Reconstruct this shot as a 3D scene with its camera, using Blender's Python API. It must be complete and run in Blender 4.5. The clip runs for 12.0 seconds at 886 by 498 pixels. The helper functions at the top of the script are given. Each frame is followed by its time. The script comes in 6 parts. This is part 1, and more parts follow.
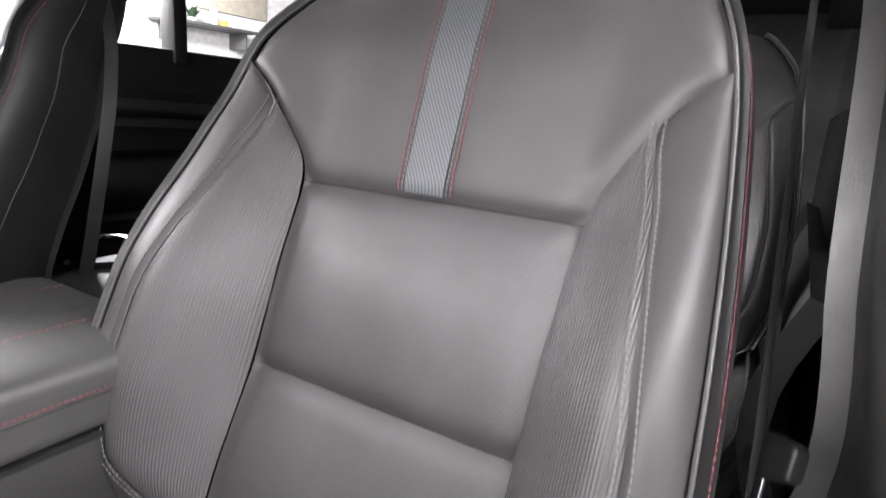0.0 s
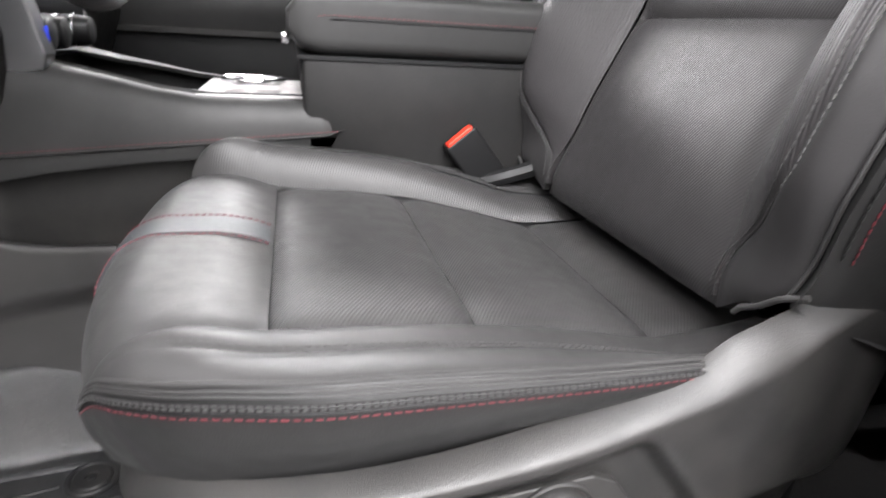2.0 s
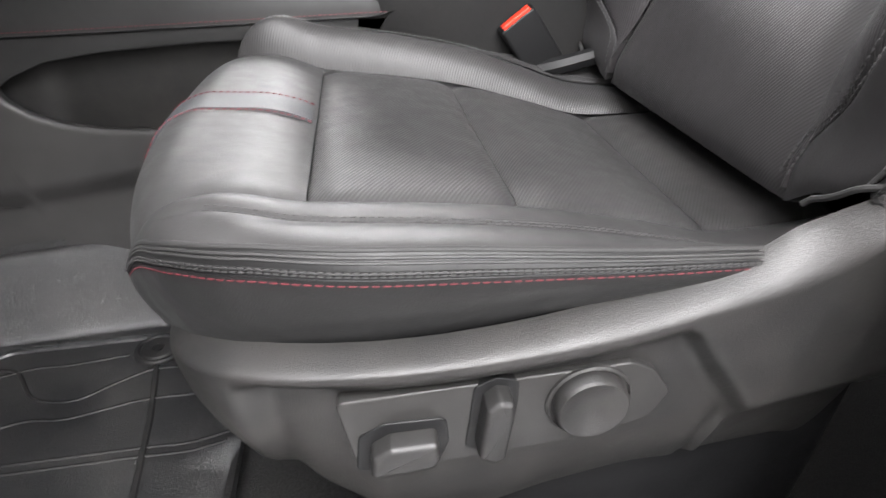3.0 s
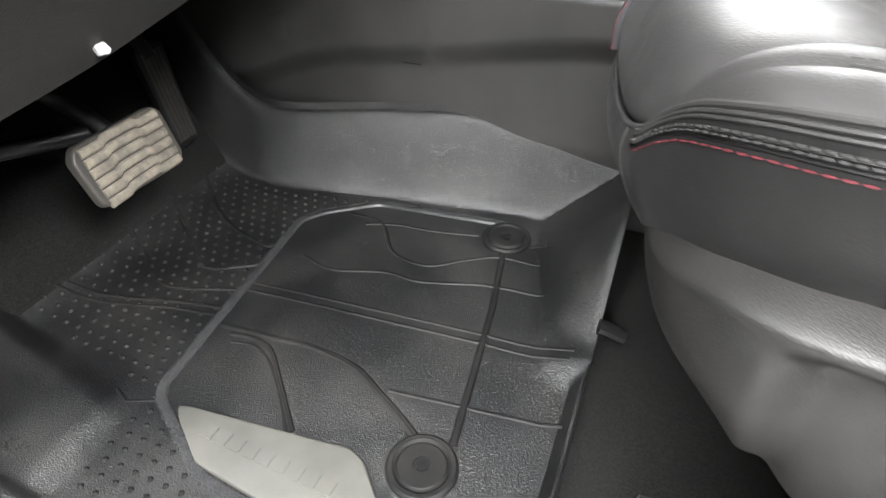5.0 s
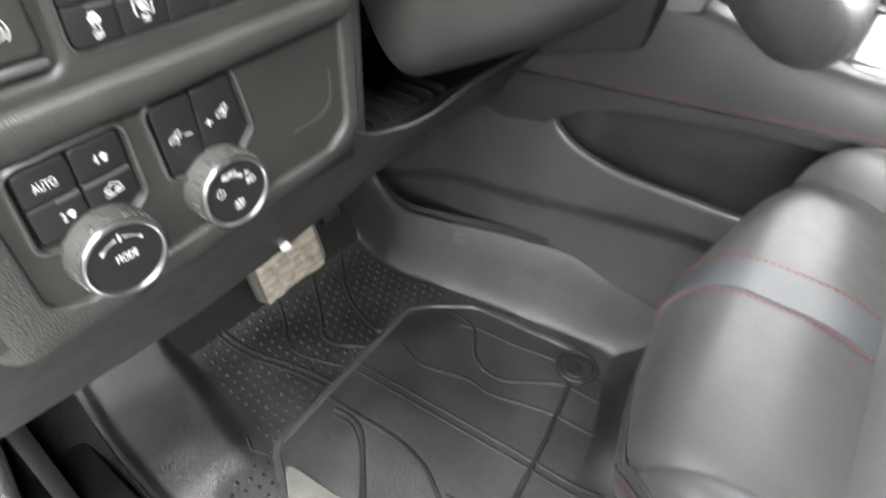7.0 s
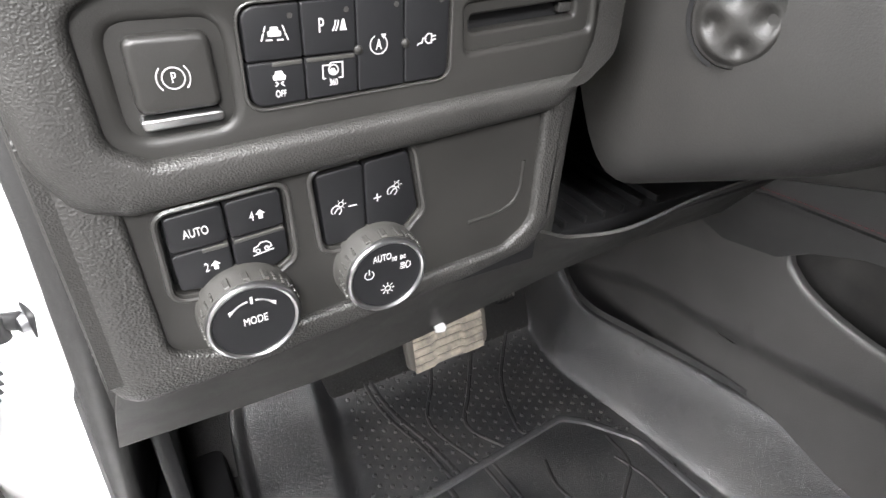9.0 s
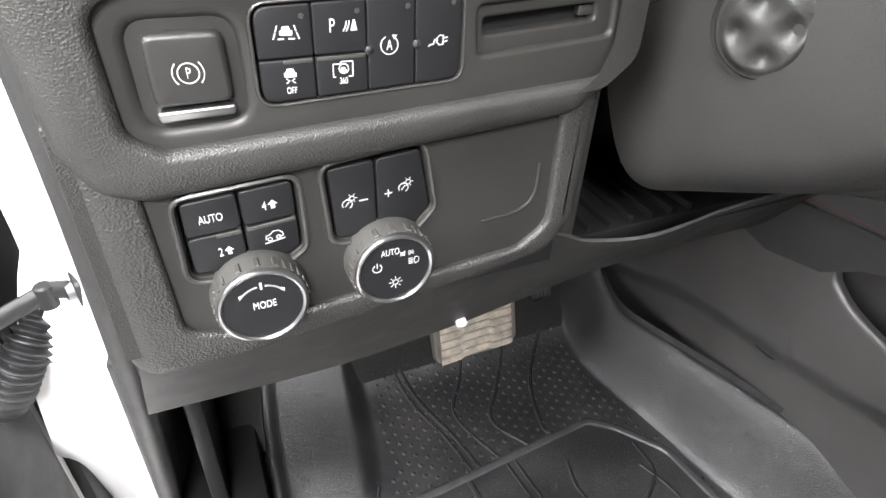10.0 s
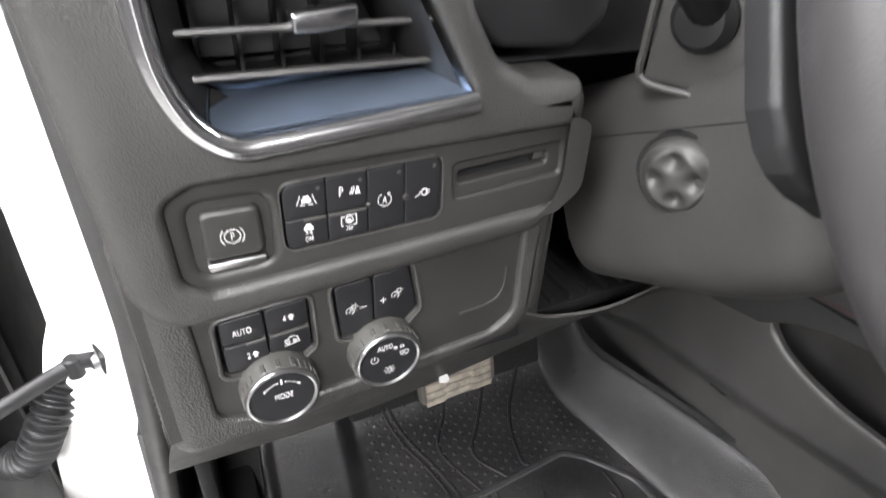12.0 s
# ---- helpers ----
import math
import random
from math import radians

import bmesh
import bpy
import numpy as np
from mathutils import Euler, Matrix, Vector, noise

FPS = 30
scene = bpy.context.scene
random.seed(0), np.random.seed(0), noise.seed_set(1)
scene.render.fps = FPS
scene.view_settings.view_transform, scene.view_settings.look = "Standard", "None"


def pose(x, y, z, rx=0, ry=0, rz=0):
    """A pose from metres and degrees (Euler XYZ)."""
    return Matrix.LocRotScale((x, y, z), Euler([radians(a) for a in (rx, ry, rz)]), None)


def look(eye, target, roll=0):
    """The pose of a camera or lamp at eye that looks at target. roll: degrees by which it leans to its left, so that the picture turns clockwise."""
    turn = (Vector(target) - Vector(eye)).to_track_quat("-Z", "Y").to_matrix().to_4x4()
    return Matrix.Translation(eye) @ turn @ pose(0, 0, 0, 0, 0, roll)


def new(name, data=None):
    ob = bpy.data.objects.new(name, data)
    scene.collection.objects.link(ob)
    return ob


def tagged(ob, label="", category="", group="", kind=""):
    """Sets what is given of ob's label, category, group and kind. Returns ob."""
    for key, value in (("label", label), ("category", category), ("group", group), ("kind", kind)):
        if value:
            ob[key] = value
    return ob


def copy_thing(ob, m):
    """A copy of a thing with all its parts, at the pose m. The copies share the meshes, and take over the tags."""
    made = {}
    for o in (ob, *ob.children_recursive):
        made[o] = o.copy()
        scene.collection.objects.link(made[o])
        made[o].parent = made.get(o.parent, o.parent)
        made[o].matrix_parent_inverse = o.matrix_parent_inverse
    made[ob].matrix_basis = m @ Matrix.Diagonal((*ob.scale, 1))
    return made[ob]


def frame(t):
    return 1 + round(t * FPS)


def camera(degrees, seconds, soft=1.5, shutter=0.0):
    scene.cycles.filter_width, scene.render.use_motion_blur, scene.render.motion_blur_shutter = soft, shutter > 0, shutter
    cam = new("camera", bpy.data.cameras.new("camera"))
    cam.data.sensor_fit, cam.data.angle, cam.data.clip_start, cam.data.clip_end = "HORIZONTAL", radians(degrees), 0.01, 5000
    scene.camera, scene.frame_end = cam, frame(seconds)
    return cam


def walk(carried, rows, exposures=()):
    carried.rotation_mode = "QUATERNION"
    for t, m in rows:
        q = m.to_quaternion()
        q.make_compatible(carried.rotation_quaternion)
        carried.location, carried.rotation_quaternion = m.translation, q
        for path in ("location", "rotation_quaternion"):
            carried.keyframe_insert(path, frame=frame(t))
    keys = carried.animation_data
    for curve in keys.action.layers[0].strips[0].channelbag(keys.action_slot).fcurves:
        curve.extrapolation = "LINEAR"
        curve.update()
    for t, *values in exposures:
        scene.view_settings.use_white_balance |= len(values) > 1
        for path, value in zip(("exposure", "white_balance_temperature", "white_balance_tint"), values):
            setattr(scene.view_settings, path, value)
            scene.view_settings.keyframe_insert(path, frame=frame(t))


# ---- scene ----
cam = camera(74.9, 12.0, shutter=0.4)
PATH = [
    (0, (0.436, 0.303, 0.925), (-1.237, -0.688, 0.455), 4.0),
    (0.5, (0.445, 0.352, 0.832), (-1.182, -0.69, 0.315), 3.1),
    (1, (0.446, 0.454, 0.744), (-0.935, -0.878, 0.179), 3.3),
    (1.5, (0.468, 0.522, 0.684), (-0.364, -1.184, 0.052), 3.0),
    (2, (0.469, 0.543, 0.626), (-0.019, -1.258, -0.093), 3.6),
    (2.5, (0.453, 0.549, 0.61), (0.097, -1.197, -0.298), 3.5),
    (2.7, (0.451, 0.546, 0.606), (0.119, -1.179, -0.349), 3.5),
    (4.3, (0.57, 0.509, 0.541), (0.766, -1.09, -0.644), 0.9),
    (4.5, (0.588, 0.5, 0.524), (0.927, -1.063, -0.676), 0.8),
    (5, (0.603, 0.456, 0.519), (1.172, -0.988, -0.743), 0.4),
    (5.5, (0.625, 0.413, 0.51), (1.257, -0.943, -0.818), 0.6),
    (6, (0.598, 0.408, 0.542), (1.273, -0.859, -0.85), 0.9),
    (6.5, (0.555, 0.411, 0.653), (1.347, -0.801, -0.727), -0.5),
    (6.7, (0.565, 0.421, 0.703), (1.353, -0.791, -0.679), 1.1),
    (7, (0.586, 0.435, 0.753), (1.486, -0.809, -0.528), 2.2),
    (7.5, (0.602, 0.419, 0.77), (1.732, -0.779, -0.366), 2.3),
    (7.7, (0.605, 0.418, 0.759), (1.812, -0.741, -0.337), 2.2),
    (9.3, (0.628, 0.361, 0.739), (2.072, -0.45, -0.383), 3.0),
    (9.5, (0.615, 0.352, 0.743), (2.074, -0.426, -0.382), 3.0),
    (10, (0.614, 0.359, 0.746), (2.098, -0.342, -0.396), 2.8),
    (10.5, (0.631, 0.36, 0.745), (2.125, -0.366, -0.369), 3.1),
    (11, (0.617, 0.363, 0.759), (2.11, -0.364, -0.355), 3.0),
    (11.5, (0.601, 0.357, 0.784), (2.086, -0.331, -0.366), 2.5),
    (12, (0.588, 0.376, 0.836), (2.071, -0.392, -0.264), 3.1),
]
walk(cam, [(t, look(eye, target, roll)) for t, eye, target, roll in PATH],
     exposures=[(0, 0.35, 6500, 12), (1, 0.12, 6500, 11), (1.5, 0.05, 6500, 10), (2.0, -0.2, 6500, 10), (2.7, -0.3, 6500, 10), (4.4, -0.02, 6500, 6), (5.5, 0.2, 6500, 6), (6.8, 0.15, 6500, 6), (7.5, 0.15, 6500, 8), (9.3, 0.15, 6500, 9), (10, 0.2, 6500, 9), (10.5, 0.04, 6500, 9), (11, 0.05, 6500, 9), (12, -0.12, 6500, 9)])
# ---- world and light ----
world = bpy.data.worlds.new("hall_light")
scene.world = world
world.use_nodes = True
world.node_tree.nodes["Background"].inputs[0].default_value = (1.0, 0.98, 0.96, 1)
world.node_tree.nodes["Background"].inputs[1].default_value = 0.02


def area_lamp(name, m, sx, sy, watts, colour=(1.0, 0.985, 1.0)):
    data = bpy.data.lights.new(name, "AREA")
    data.shape, data.size, data.size_y, data.energy, data.color = "RECTANGLE", sx, sy, watts, colour
    ob = new(name, data)
    ob.matrix_world = m
    return ob


# added lamps with no visible source: beyond the open door, over the bonnet, beyond the far windows, along the far wall
area_lamp("fill_lamp_door_side", look((0.62, 1.80, 3.05), (0.75, 0.1, 0.2)), 2.2, 1.1, 620)
area_lamp("fill_lamp_abeam", look((-0.05, 2.7, 1.65), (0.8, 0.0, 0.25)), 1.8, 1.0, 180)
area_lamp("fill_lamp_rear_side", look((-2.2, 1.10, 2.95), (0.9, 0.25, 0.6)), 2.0, 1.0, 1080)
area_lamp("fill_lamp_front", look((3.7, -0.1, 1.85), (0.1, -0.05, 0.9)), 2.6, 1.1, 340)
area_lamp("fill_lamp_bonnet", look((2.5, 0.5, 2.9), (0.5, 0.0, 0.4)), 1.8, 1.2, 130)
area_lamp("fill_lamp_far_side", look((-0.1, -3.3, 2.35), (0.2, 0.0, 0.5)), 3.0, 1.7, 950)
area_lamp("fill_lamp_wall", look((-1.5, -4.6, 2.9), (-2.0, -7.0, 1.2)), 3.0, 0.6, 480)

# ---- materials ----


def material(name, colour, rough=0.5, metal=0.0, spec=0.5, coat=0.0, sheen=0.0):
    m = bpy.data.materials.new(name)
    m.use_nodes = True
    b = m.node_tree.nodes["Principled BSDF"]
    b.inputs["Base Color"].default_value = (*colour, 1)
    b.inputs["Roughness"].default_value = rough
    b.inputs["Metallic"].default_value = metal
    b.inputs["Specular IOR Level"].default_value = spec
    b.inputs["Coat Weight"].default_value = coat
    b.inputs["Sheen Weight"].default_value = sheen
    return m


class Nodes:
    """Small wrapper to wire nodes of one material."""

    def __init__(self, m):
        self.t = m.node_tree
        self.b = self.t.nodes["Principled BSDF"]
        self.co = self.t.nodes.new("ShaderNodeTexCoord").outputs["Object"]

    def node(self, kind, **inputs):
        n = self.t.nodes.new(kind)
        for k, v in inputs.items():
            self.put(n.inputs[k.replace("_", " ")], v)
        return n

    def put(self, socket, v):
        if hasattr(v, "is_output"):
            self.t.links.new(v, socket)
        else:
            socket.default_value = v

    def noise(self, scale, detail=3.0, rough=0.55, co=None):
        return self.node("ShaderNodeTexNoise", Vector=co or self.co, Scale=scale, Detail=detail, Roughness=rough).outputs["Fac"]

    def cells(self, scale, feature="F1", co=None):
        n = self.node("ShaderNodeTexVoronoi", Vector=co or self.co, Scale=scale)
        n.feature = feature
        return n.outputs["Distance"]

    def scaled(self, x, y, z, rot=(0, 0, 0)):
        n = self.node("ShaderNodeMapping", Vector=self.co)
        n.inputs["Scale"].default_value = (x, y, z)
        n.inputs["Rotation"].default_value = [radians(a) for a in rot]
        return n.outputs["Vector"]

    def ramp(self, fac, lo, hi, a=0.0, b=1.0):
        n = self.node("ShaderNodeMapRange", Value=fac)
        for i, v in enumerate((lo, hi, a, b)):
            n.inputs[1 + i].default_value = v
        return n.outputs["Result"]

    def maths(self, op, a, b):
        n = self.t.nodes.new("ShaderNodeMath")
        n.operation = op
        self.put(n.inputs[0], a), self.put(n.inputs[1], b)
        return n.outputs[0]

    def mix(self, fac, a, b):
        n = self.t.nodes.new("ShaderNodeMix")
        n.data_type = "RGBA"
        self.put(n.inputs["Factor"], fac)
        self.put(n.inputs[6], (*a, 1) if isinstance(a, tuple) else a)
        self.put(n.inputs[7], (*b, 1) if isinstance(b, tuple) else b)
        return n.outputs[2]

    def bump(self, height, dist, strength=1.0, under=None):
        n = self.node("ShaderNodeBump", Height=height, Distance=dist, Strength=strength)
        if under:
            self.t.links.new(under, n.inputs["Normal"])
        return n.outputs["Normal"]

    def finish(self, colour=None, rough=None, normal=None):
        for v, k in ((colour, "Base Color"), (rough, "Roughness"), (normal, "Normal")):
            if v is not None:
                self.put(self.b.inputs[k], v)


def leather(name, colour, rough=0.42, grain=800.0, ribs=False, depth=0.0002, wrinkle=0.0006, rib=0.45, spec=0.5):
    m = material(name, colour, rough, spec=spec, sheen=0.02)
    n = Nodes(m)
    soft = n.noise(9, 3)
    n1 = n.bump(n.noise(38, 4, 0.6), wrinkle, 0.55)
    n1 = n.bump(n.cells(grain), depth, 0.5, n1)
    if ribs:
        w = n.node("ShaderNodeTexWave", Vector=n.scaled(1, 1, 1, ribs), Scale=110.0, Distortion=0.4, Detail=1.0)
        w.wave_profile = "SIN"
        n1 = n.bump(w.outputs["Fac"], 0.0010, rib, n1)
    lo, hi = tuple(c * 0.82 for c in colour), tuple(min(1, c * 1.22) for c in colour)
    n.finish(n.mix(n.ramp(soft, 0.3, 0.7), lo, hi), n.ramp(n.noise(55, 4), 0.25, 0.75, rough - 0.06, rough + 0.08), n1)
    return m


def grained(name, colour, rough=0.5, grain=700.0, depth=0.0002, dust=0.0, dust_colour=(0.12, 0.11, 0.10), spec=0.4):
    """Moulded plastic or rubber with a leather-like grain, with dust in patches."""
    m = material(name, colour, rough, spec=spec)
    n = Nodes(m)
    speck = n.noise(grain * 0.9, 2, 0.6)
    nb = n.bump(n.cells(grain, "SMOOTH_F1"), depth, 0.85)
    nb = n.bump(n.noise(60, 3), 0.0001, 0.3, nb)
    lo, hi = tuple(c * 0.85 for c in colour), tuple(c * 1.15 for c in colour)
    c = n.mix(n.ramp(n.noise(14, 4), 0.3, 0.7), lo, hi)
    r = n.ramp(n.noise(30, 4), 0.25, 0.75, rough - 0.05, rough + 0.07)
    r = n.maths("ADD", r, n.ramp(speck, 0.3, 0.7, -0.09, 0.09))
    if dust:
        d = n.maths("MULTIPLY", n.ramp(n.noise(11, 6, 0.60), 0.42, 0.80), dust)
        c = n.mix(d, c, dust_colour)
    n.finish(c, r, nb)
    return m


M_LEATHER = leather("black_leather", (0.030, 0.0290, 0.0290), 0.47, wrinkle=0.0004, spec=0.45)
# same leather as the cushion, darkened for the weaker light on the backrest
M_LEATHER_DIM = leather("black_leather_dim", (0.024, 0.0229, 0.0234), 0.48, spec=0.27)
M_RIBBED = leather("ribbed_leather", (0.031, 0.0300, 0.0300), 0.46, ribs=(0, 0, 32), rib=0.30, spec=0.45)
M_RIBBED_BACK = leather("ribbed_leather_back", (0.032, 0.0300, 0.0310), 0.46, ribs=(0, 0, 90), rib=0.5, spec=0.3)
M_PERF = leather("perforated_leather", (0.029, 0.0275, 0.0282), 0.45, grain=420.0, ribs=(32, 0, 90), depth=0.0002, wrinkle=0.0005, rib=0.25, spec=0.35)
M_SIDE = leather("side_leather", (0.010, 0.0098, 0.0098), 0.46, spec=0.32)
M_PIPING = leather("piping_leather", (0.022, 0.0212, 0.021), 0.55)
M_PASSAGE = leather("arm_leather", (0.023, 0.0227, 0.0225), 0.54, spec=0.38)
M_RED = material("red_thread", (0.092, 0.013, 0.019), 0.6)
M_GREY_THREAD = material("grey_thread", (0.052, 0.051, 0.051), 0.6)
M_DULL_THREAD = material("dull_thread", (0.034, 0.033, 0.033), 0.6)
M_BLACK_THREAD = material("black_thread", (0.012, 0.012, 0.012), 0.6)
M_DASH = grained("dash_plastic", (0.0212, 0.0205, 0.0192), 0.47, 1100, 0.00038)
M_DASH_COARSE = grained("dash_coarse_grain", (0.0200, 0.0193, 0.0181), 0.48, 820, 0.0007)
M_PANEL = grained("smooth_panel_plastic", (0.0148, 0.0142, 0.0131), 0.44, 1900, 0.00005)
M_VALANCE = grained("seat_plastic", (0.0145, 0.0140, 0.0137), 0.44, 1300, 0.0003, 0.45, (0.050, 0.045, 0.042), 0.55)
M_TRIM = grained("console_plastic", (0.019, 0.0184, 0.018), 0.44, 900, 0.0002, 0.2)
# same plastic as M_TRIM: flank lightened for its light, box darkened for its shade
M_FLANK = grained("tunnel_plastic_lit", (0.044, 0.0426, 0.0418), 0.38, 900, 0.0003, 0.25, (0.065, 0.060, 0.057), 0.6)
M_BOX_SHADED = grained("armrest_box_plastic_shaded", (0.0065, 0.0063, 0.0062), 0.58, 900, 0.0002, 0.25, (0.026, 0.024, 0.022), 0.3)
M_SWITCH = grained("switch_plastic", (0.022, 0.0212, 0.0205), 0.42, 1500, 0.0001)
M_SOOT = grained("black_plastic", (0.007, 0.007, 0.0074), 0.45, 1200, 0.0001, spec=0.28)
M_RUBBER = grained("mat_rubber", (0.0060, 0.0060, 0.0066), 0.35, 850, 0.0011, 0.60, (0.048, 0.0460, 0.044), 0.85)
M_RUBBER_EDGE = grained("mat_rim_rubber", (0.008, 0.008, 0.0084), 0.5, 900, 0.0001, 0.15, spec=0.2)
M_RIM = grained("heel_pad_rim", (0.030, 0.030, 0.031), 0.26, 900, 0.00005)
M_PLATE = grained("grey_plate", (0.082, 0.080, 0.074), 0.42, 1500, 0.00006, 0.35, (0.2, 0.18, 0.15))
M_KEY = material("key_black", (0.0075, 0.0075, 0.0082), 0.46, spec=0.26)
M_GLOSS = material("gloss_black", (0.006, 0.006, 0.008), 0.12, coat=0.6)
M_MARK = material("white_mark", (0.44, 0.435, 0.43), 0.55)
M_CHROME = material("satin_chrome", (0.72, 0.72, 0.73), 0.2, 1.0)
M_RING = material("satin_ring", (0.42, 0.42, 0.42), 0.30, 1.0)
M_SATIN = grained("satin_silver", (0.52, 0.50, 0.50), 0.38, 1500, 0.00003)
M_SATIN.node_tree.nodes["Principled BSDF"].inputs["Metallic"].default_value = 0.5
M_STEEL = material("dark_steel", (0.22, 0.22, 0.23), 0.35, 1.0)
M_RAIL = material("black_steel", (0.05, 0.05, 0.052), 0.34, 0.9)
M_PAINT = material("white_paint", (0.70, 0.70, 0.69), 0.25, coat=0.5)
M_SEAL = grained("rubber_seal", (0.014, 0.0138, 0.0135), 0.55, 1500, 0.0001)
M_BUCKLE_RED = material("red_plastic", (0.62, 0.035, 0.015), 0.4)
M_BLUE = material("blue_pointer", (0.02, 0.05, 0.6), 0.4)
M_WALL = grained("white_hall_wall", (0.74, 0.74, 0.73), 0.7, 300, 0.00002)
# hall surfaces out of view, coloured dark to limit bounced light
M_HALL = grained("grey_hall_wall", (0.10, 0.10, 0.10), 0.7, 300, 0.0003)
# floor grey lowered as well, against light bouncing up under the dash
M_FLOOR = grained("hall_floor", (0.14, 0.137, 0.134), 0.35, 200, 0.0003)
M_TINT = material("tinted_glass", (0.10, 0.105, 0.11), 0.02)
M_TINT.node_tree.nodes["Principled BSDF"].inputs["Transmission Weight"].default_value = 1.0
M_HEADLINER = grained("headliner_cloth", (0.05, 0.05, 0.05), 0.9, 1500, 0.0002)
M_WEB = grained("belt_webbing", (0.012, 0.012, 0.013), 0.65, 1200, 0.0003, spec=0.25)
M_PEDAL_DARK = grained("pedal_rubber", (0.040, 0.037, 0.033), 0.5, 900, 0.0002, 0.5, (0.13, 0.115, 0.095))
M_TREAD = grained("pedal_tread", (0.030, 0.028, 0.026), 0.45, 900, 0.0002, 0.4, (0.10, 0.09, 0.08))
M_STICKER = material("white_sticker", (0.32, 0.32, 0.32), 0.4)

M_CARPET = material("carpet", (0.015, 0.0145, 0.014), 0.95, spec=0.12, sheen=0.04)
_n = Nodes(M_CARPET)
_n.finish(_n.mix(_n.ramp(_n.noise(420, 3, 0.7), 0.35, 0.68), (0.002, 0.002, 0.002), (0.017, 0.0165, 0.016)), None,
          _n.bump(_n.noise(520, 2, 0.7), 0.0015, 1.0))

M_PEDAL = material("worn_pedal_rubber", (0.16, 0.14, 0.12), 0.6)
_n = Nodes(M_PEDAL)
_n.finish(_n.mix(_n.ramp(_n.noise(55, 5, 0.65), 0.35, 0.65), (0.10, 0.09, 0.078), (0.24, 0.21, 0.17)), None, _n.bump(_n.noise(300, 3), 0.0004, 0.7))

M_BAND = material("knit_band", (0.022, 0.023, 0.025), 0.45)
_n = Nodes(M_BAND)
_w = _n.node("ShaderNodeTexWave", Vector=_n.scaled(1, 1, 1, (0, 0, 28)), Scale=170.0, Distortion=0.2)
_n.finish(_n.mix(_w.outputs["Fac"], (0.018, 0.020, 0.022), (0.052, 0.056, 0.060)), None, _n.bump(_w.outputs["Fac"], 0.0003, 0.5))
M_COLUMN = grained("column_plastic", (0.0190, 0.0185, 0.0175), 0.50, 1100, 0.00018, 0.3, (0.045, 0.041, 0.037))
M_KNOB = grained("knob_plastic", (0.034, 0.0330, 0.0305), 0.40, 1500, 0.00006)
M_BEZEL = grained("bezel_plastic", (0.024, 0.0232, 0.0218), 0.34, 1500, 0.00004)
# blue tint carries the pale reflection on the vent's lower lip
M_LIP = material("blue_grey_lip", (0.13, 0.16, 0.21), 0.33, 0.9)

# ---- building helpers ----


def spl(*pts):
    """A smooth curve through (x, value) points; flat beyond its ends."""
    xs, ys = [p[0] for p in pts], [p[1] for p in pts]
    k = len(xs)
    d = [(ys[i + 1] - ys[i]) / (xs[i + 1] - xs[i]) for i in range(k - 1)]
    m = [d[0]] + [0.0 if d[i - 1] * d[i] <= 0 else 2 * d[i - 1] * d[i] / (d[i - 1] + d[i]) for i in range(1, k - 1)] + [d[-1]]

    def f(x):
        if x <= xs[0]:
            return ys[0]
        if x >= xs[-1]:
            return ys[-1]
        i = max(j for j in range(k - 1) if xs[j] <= x)
        h = xs[i + 1] - xs[i]
        t = (x - xs[i]) / h
        return ((2 * t**3 - 3 * t**2 + 1) * ys[i] + (t**3 - 2 * t**2 + t) * h * m[i] + (3 * t**2 - 2 * t**3) * ys[i + 1] + (t**3 - t**2) * h * m[i + 1])
    return f


def smooth(a, b, x):
    t = min(1.0, max(0.0, (x - a) / (b - a)))
    return t * t * (3 - 2 * t)


def curve3(pts, n, closed=False):
    """n points at even steps along a Catmull-Rom curve through pts."""
    pts = [Vector(p) for p in pts]
    k = len(pts)
    dense = []
    for i in range(k if closed else k - 1):
        a, b = pts[i], pts[(i + 1) % k]
        p = pts[i - 1] if (closed or i) else a * 2 - b
        q = pts[(i + 2) % k] if (closed or i + 2 < k) else b * 2 - a
        for j in range(16):
            t = j / 16
            dense.append(0.5 * (2 * a + (b - p) * t + (2 * p - 5 * a + 4 * b - q) * t * t + (3 * a - p - 3 * b + q) * t**3))
    if not closed:
        dense.append(pts[-1])
    return resample(dense, n, closed)


def resample(dense, n, closed=False):
    run = dense + [dense[0]] if closed else dense
    cum = [0.0]
    for a, b in zip(run, run[1:]):
        cum.append(cum[-1] + (b - a).length)
    out, j = [], 0
    for i in range(n):
        s = cum[-1] * i / (n if closed else n - 1)
        while j < len(cum) - 2 and cum[j + 1] < s:
            j += 1
        t = (s - cum[j]) / max(1e-9, cum[j + 1] - cum[j])
        out.append(run[j].lerp(run[j + 1], min(1, t)))
    return out


def thing(name, base, label, category, group="", kind=""):
    ob = new(name)
    ob.empty_display_size = 0.05
    ob.location = base
    return tagged(ob, label, category, group, kind)


def finish_mesh(name, bm, mat, flat=False):
    me = bpy.data.meshes.new(name)
    bm.normal_update()
    for f in bm.faces:
        f.smooth = not flat and not f.tag
    bm.to_mesh(me)
    bm.free()
    me.materials.append(mat)
    if not flat:
        me.set_sharp_from_angle(angle=radians(38))
    return me


def part(name, bm, mat, parent=None, label="", flat=False):
    """Links a bmesh, built in world coordinates, as one mesh object under a thing or part."""
    ob = new(name, finish_mesh(name, bm, mat, flat))
    if parent:
        ob.parent = parent
        if not parent.parent:
            ob.matrix_parent_inverse = Matrix.Translation(parent.location).inverted()
    if label:
        ob["label"] = label
    return ob


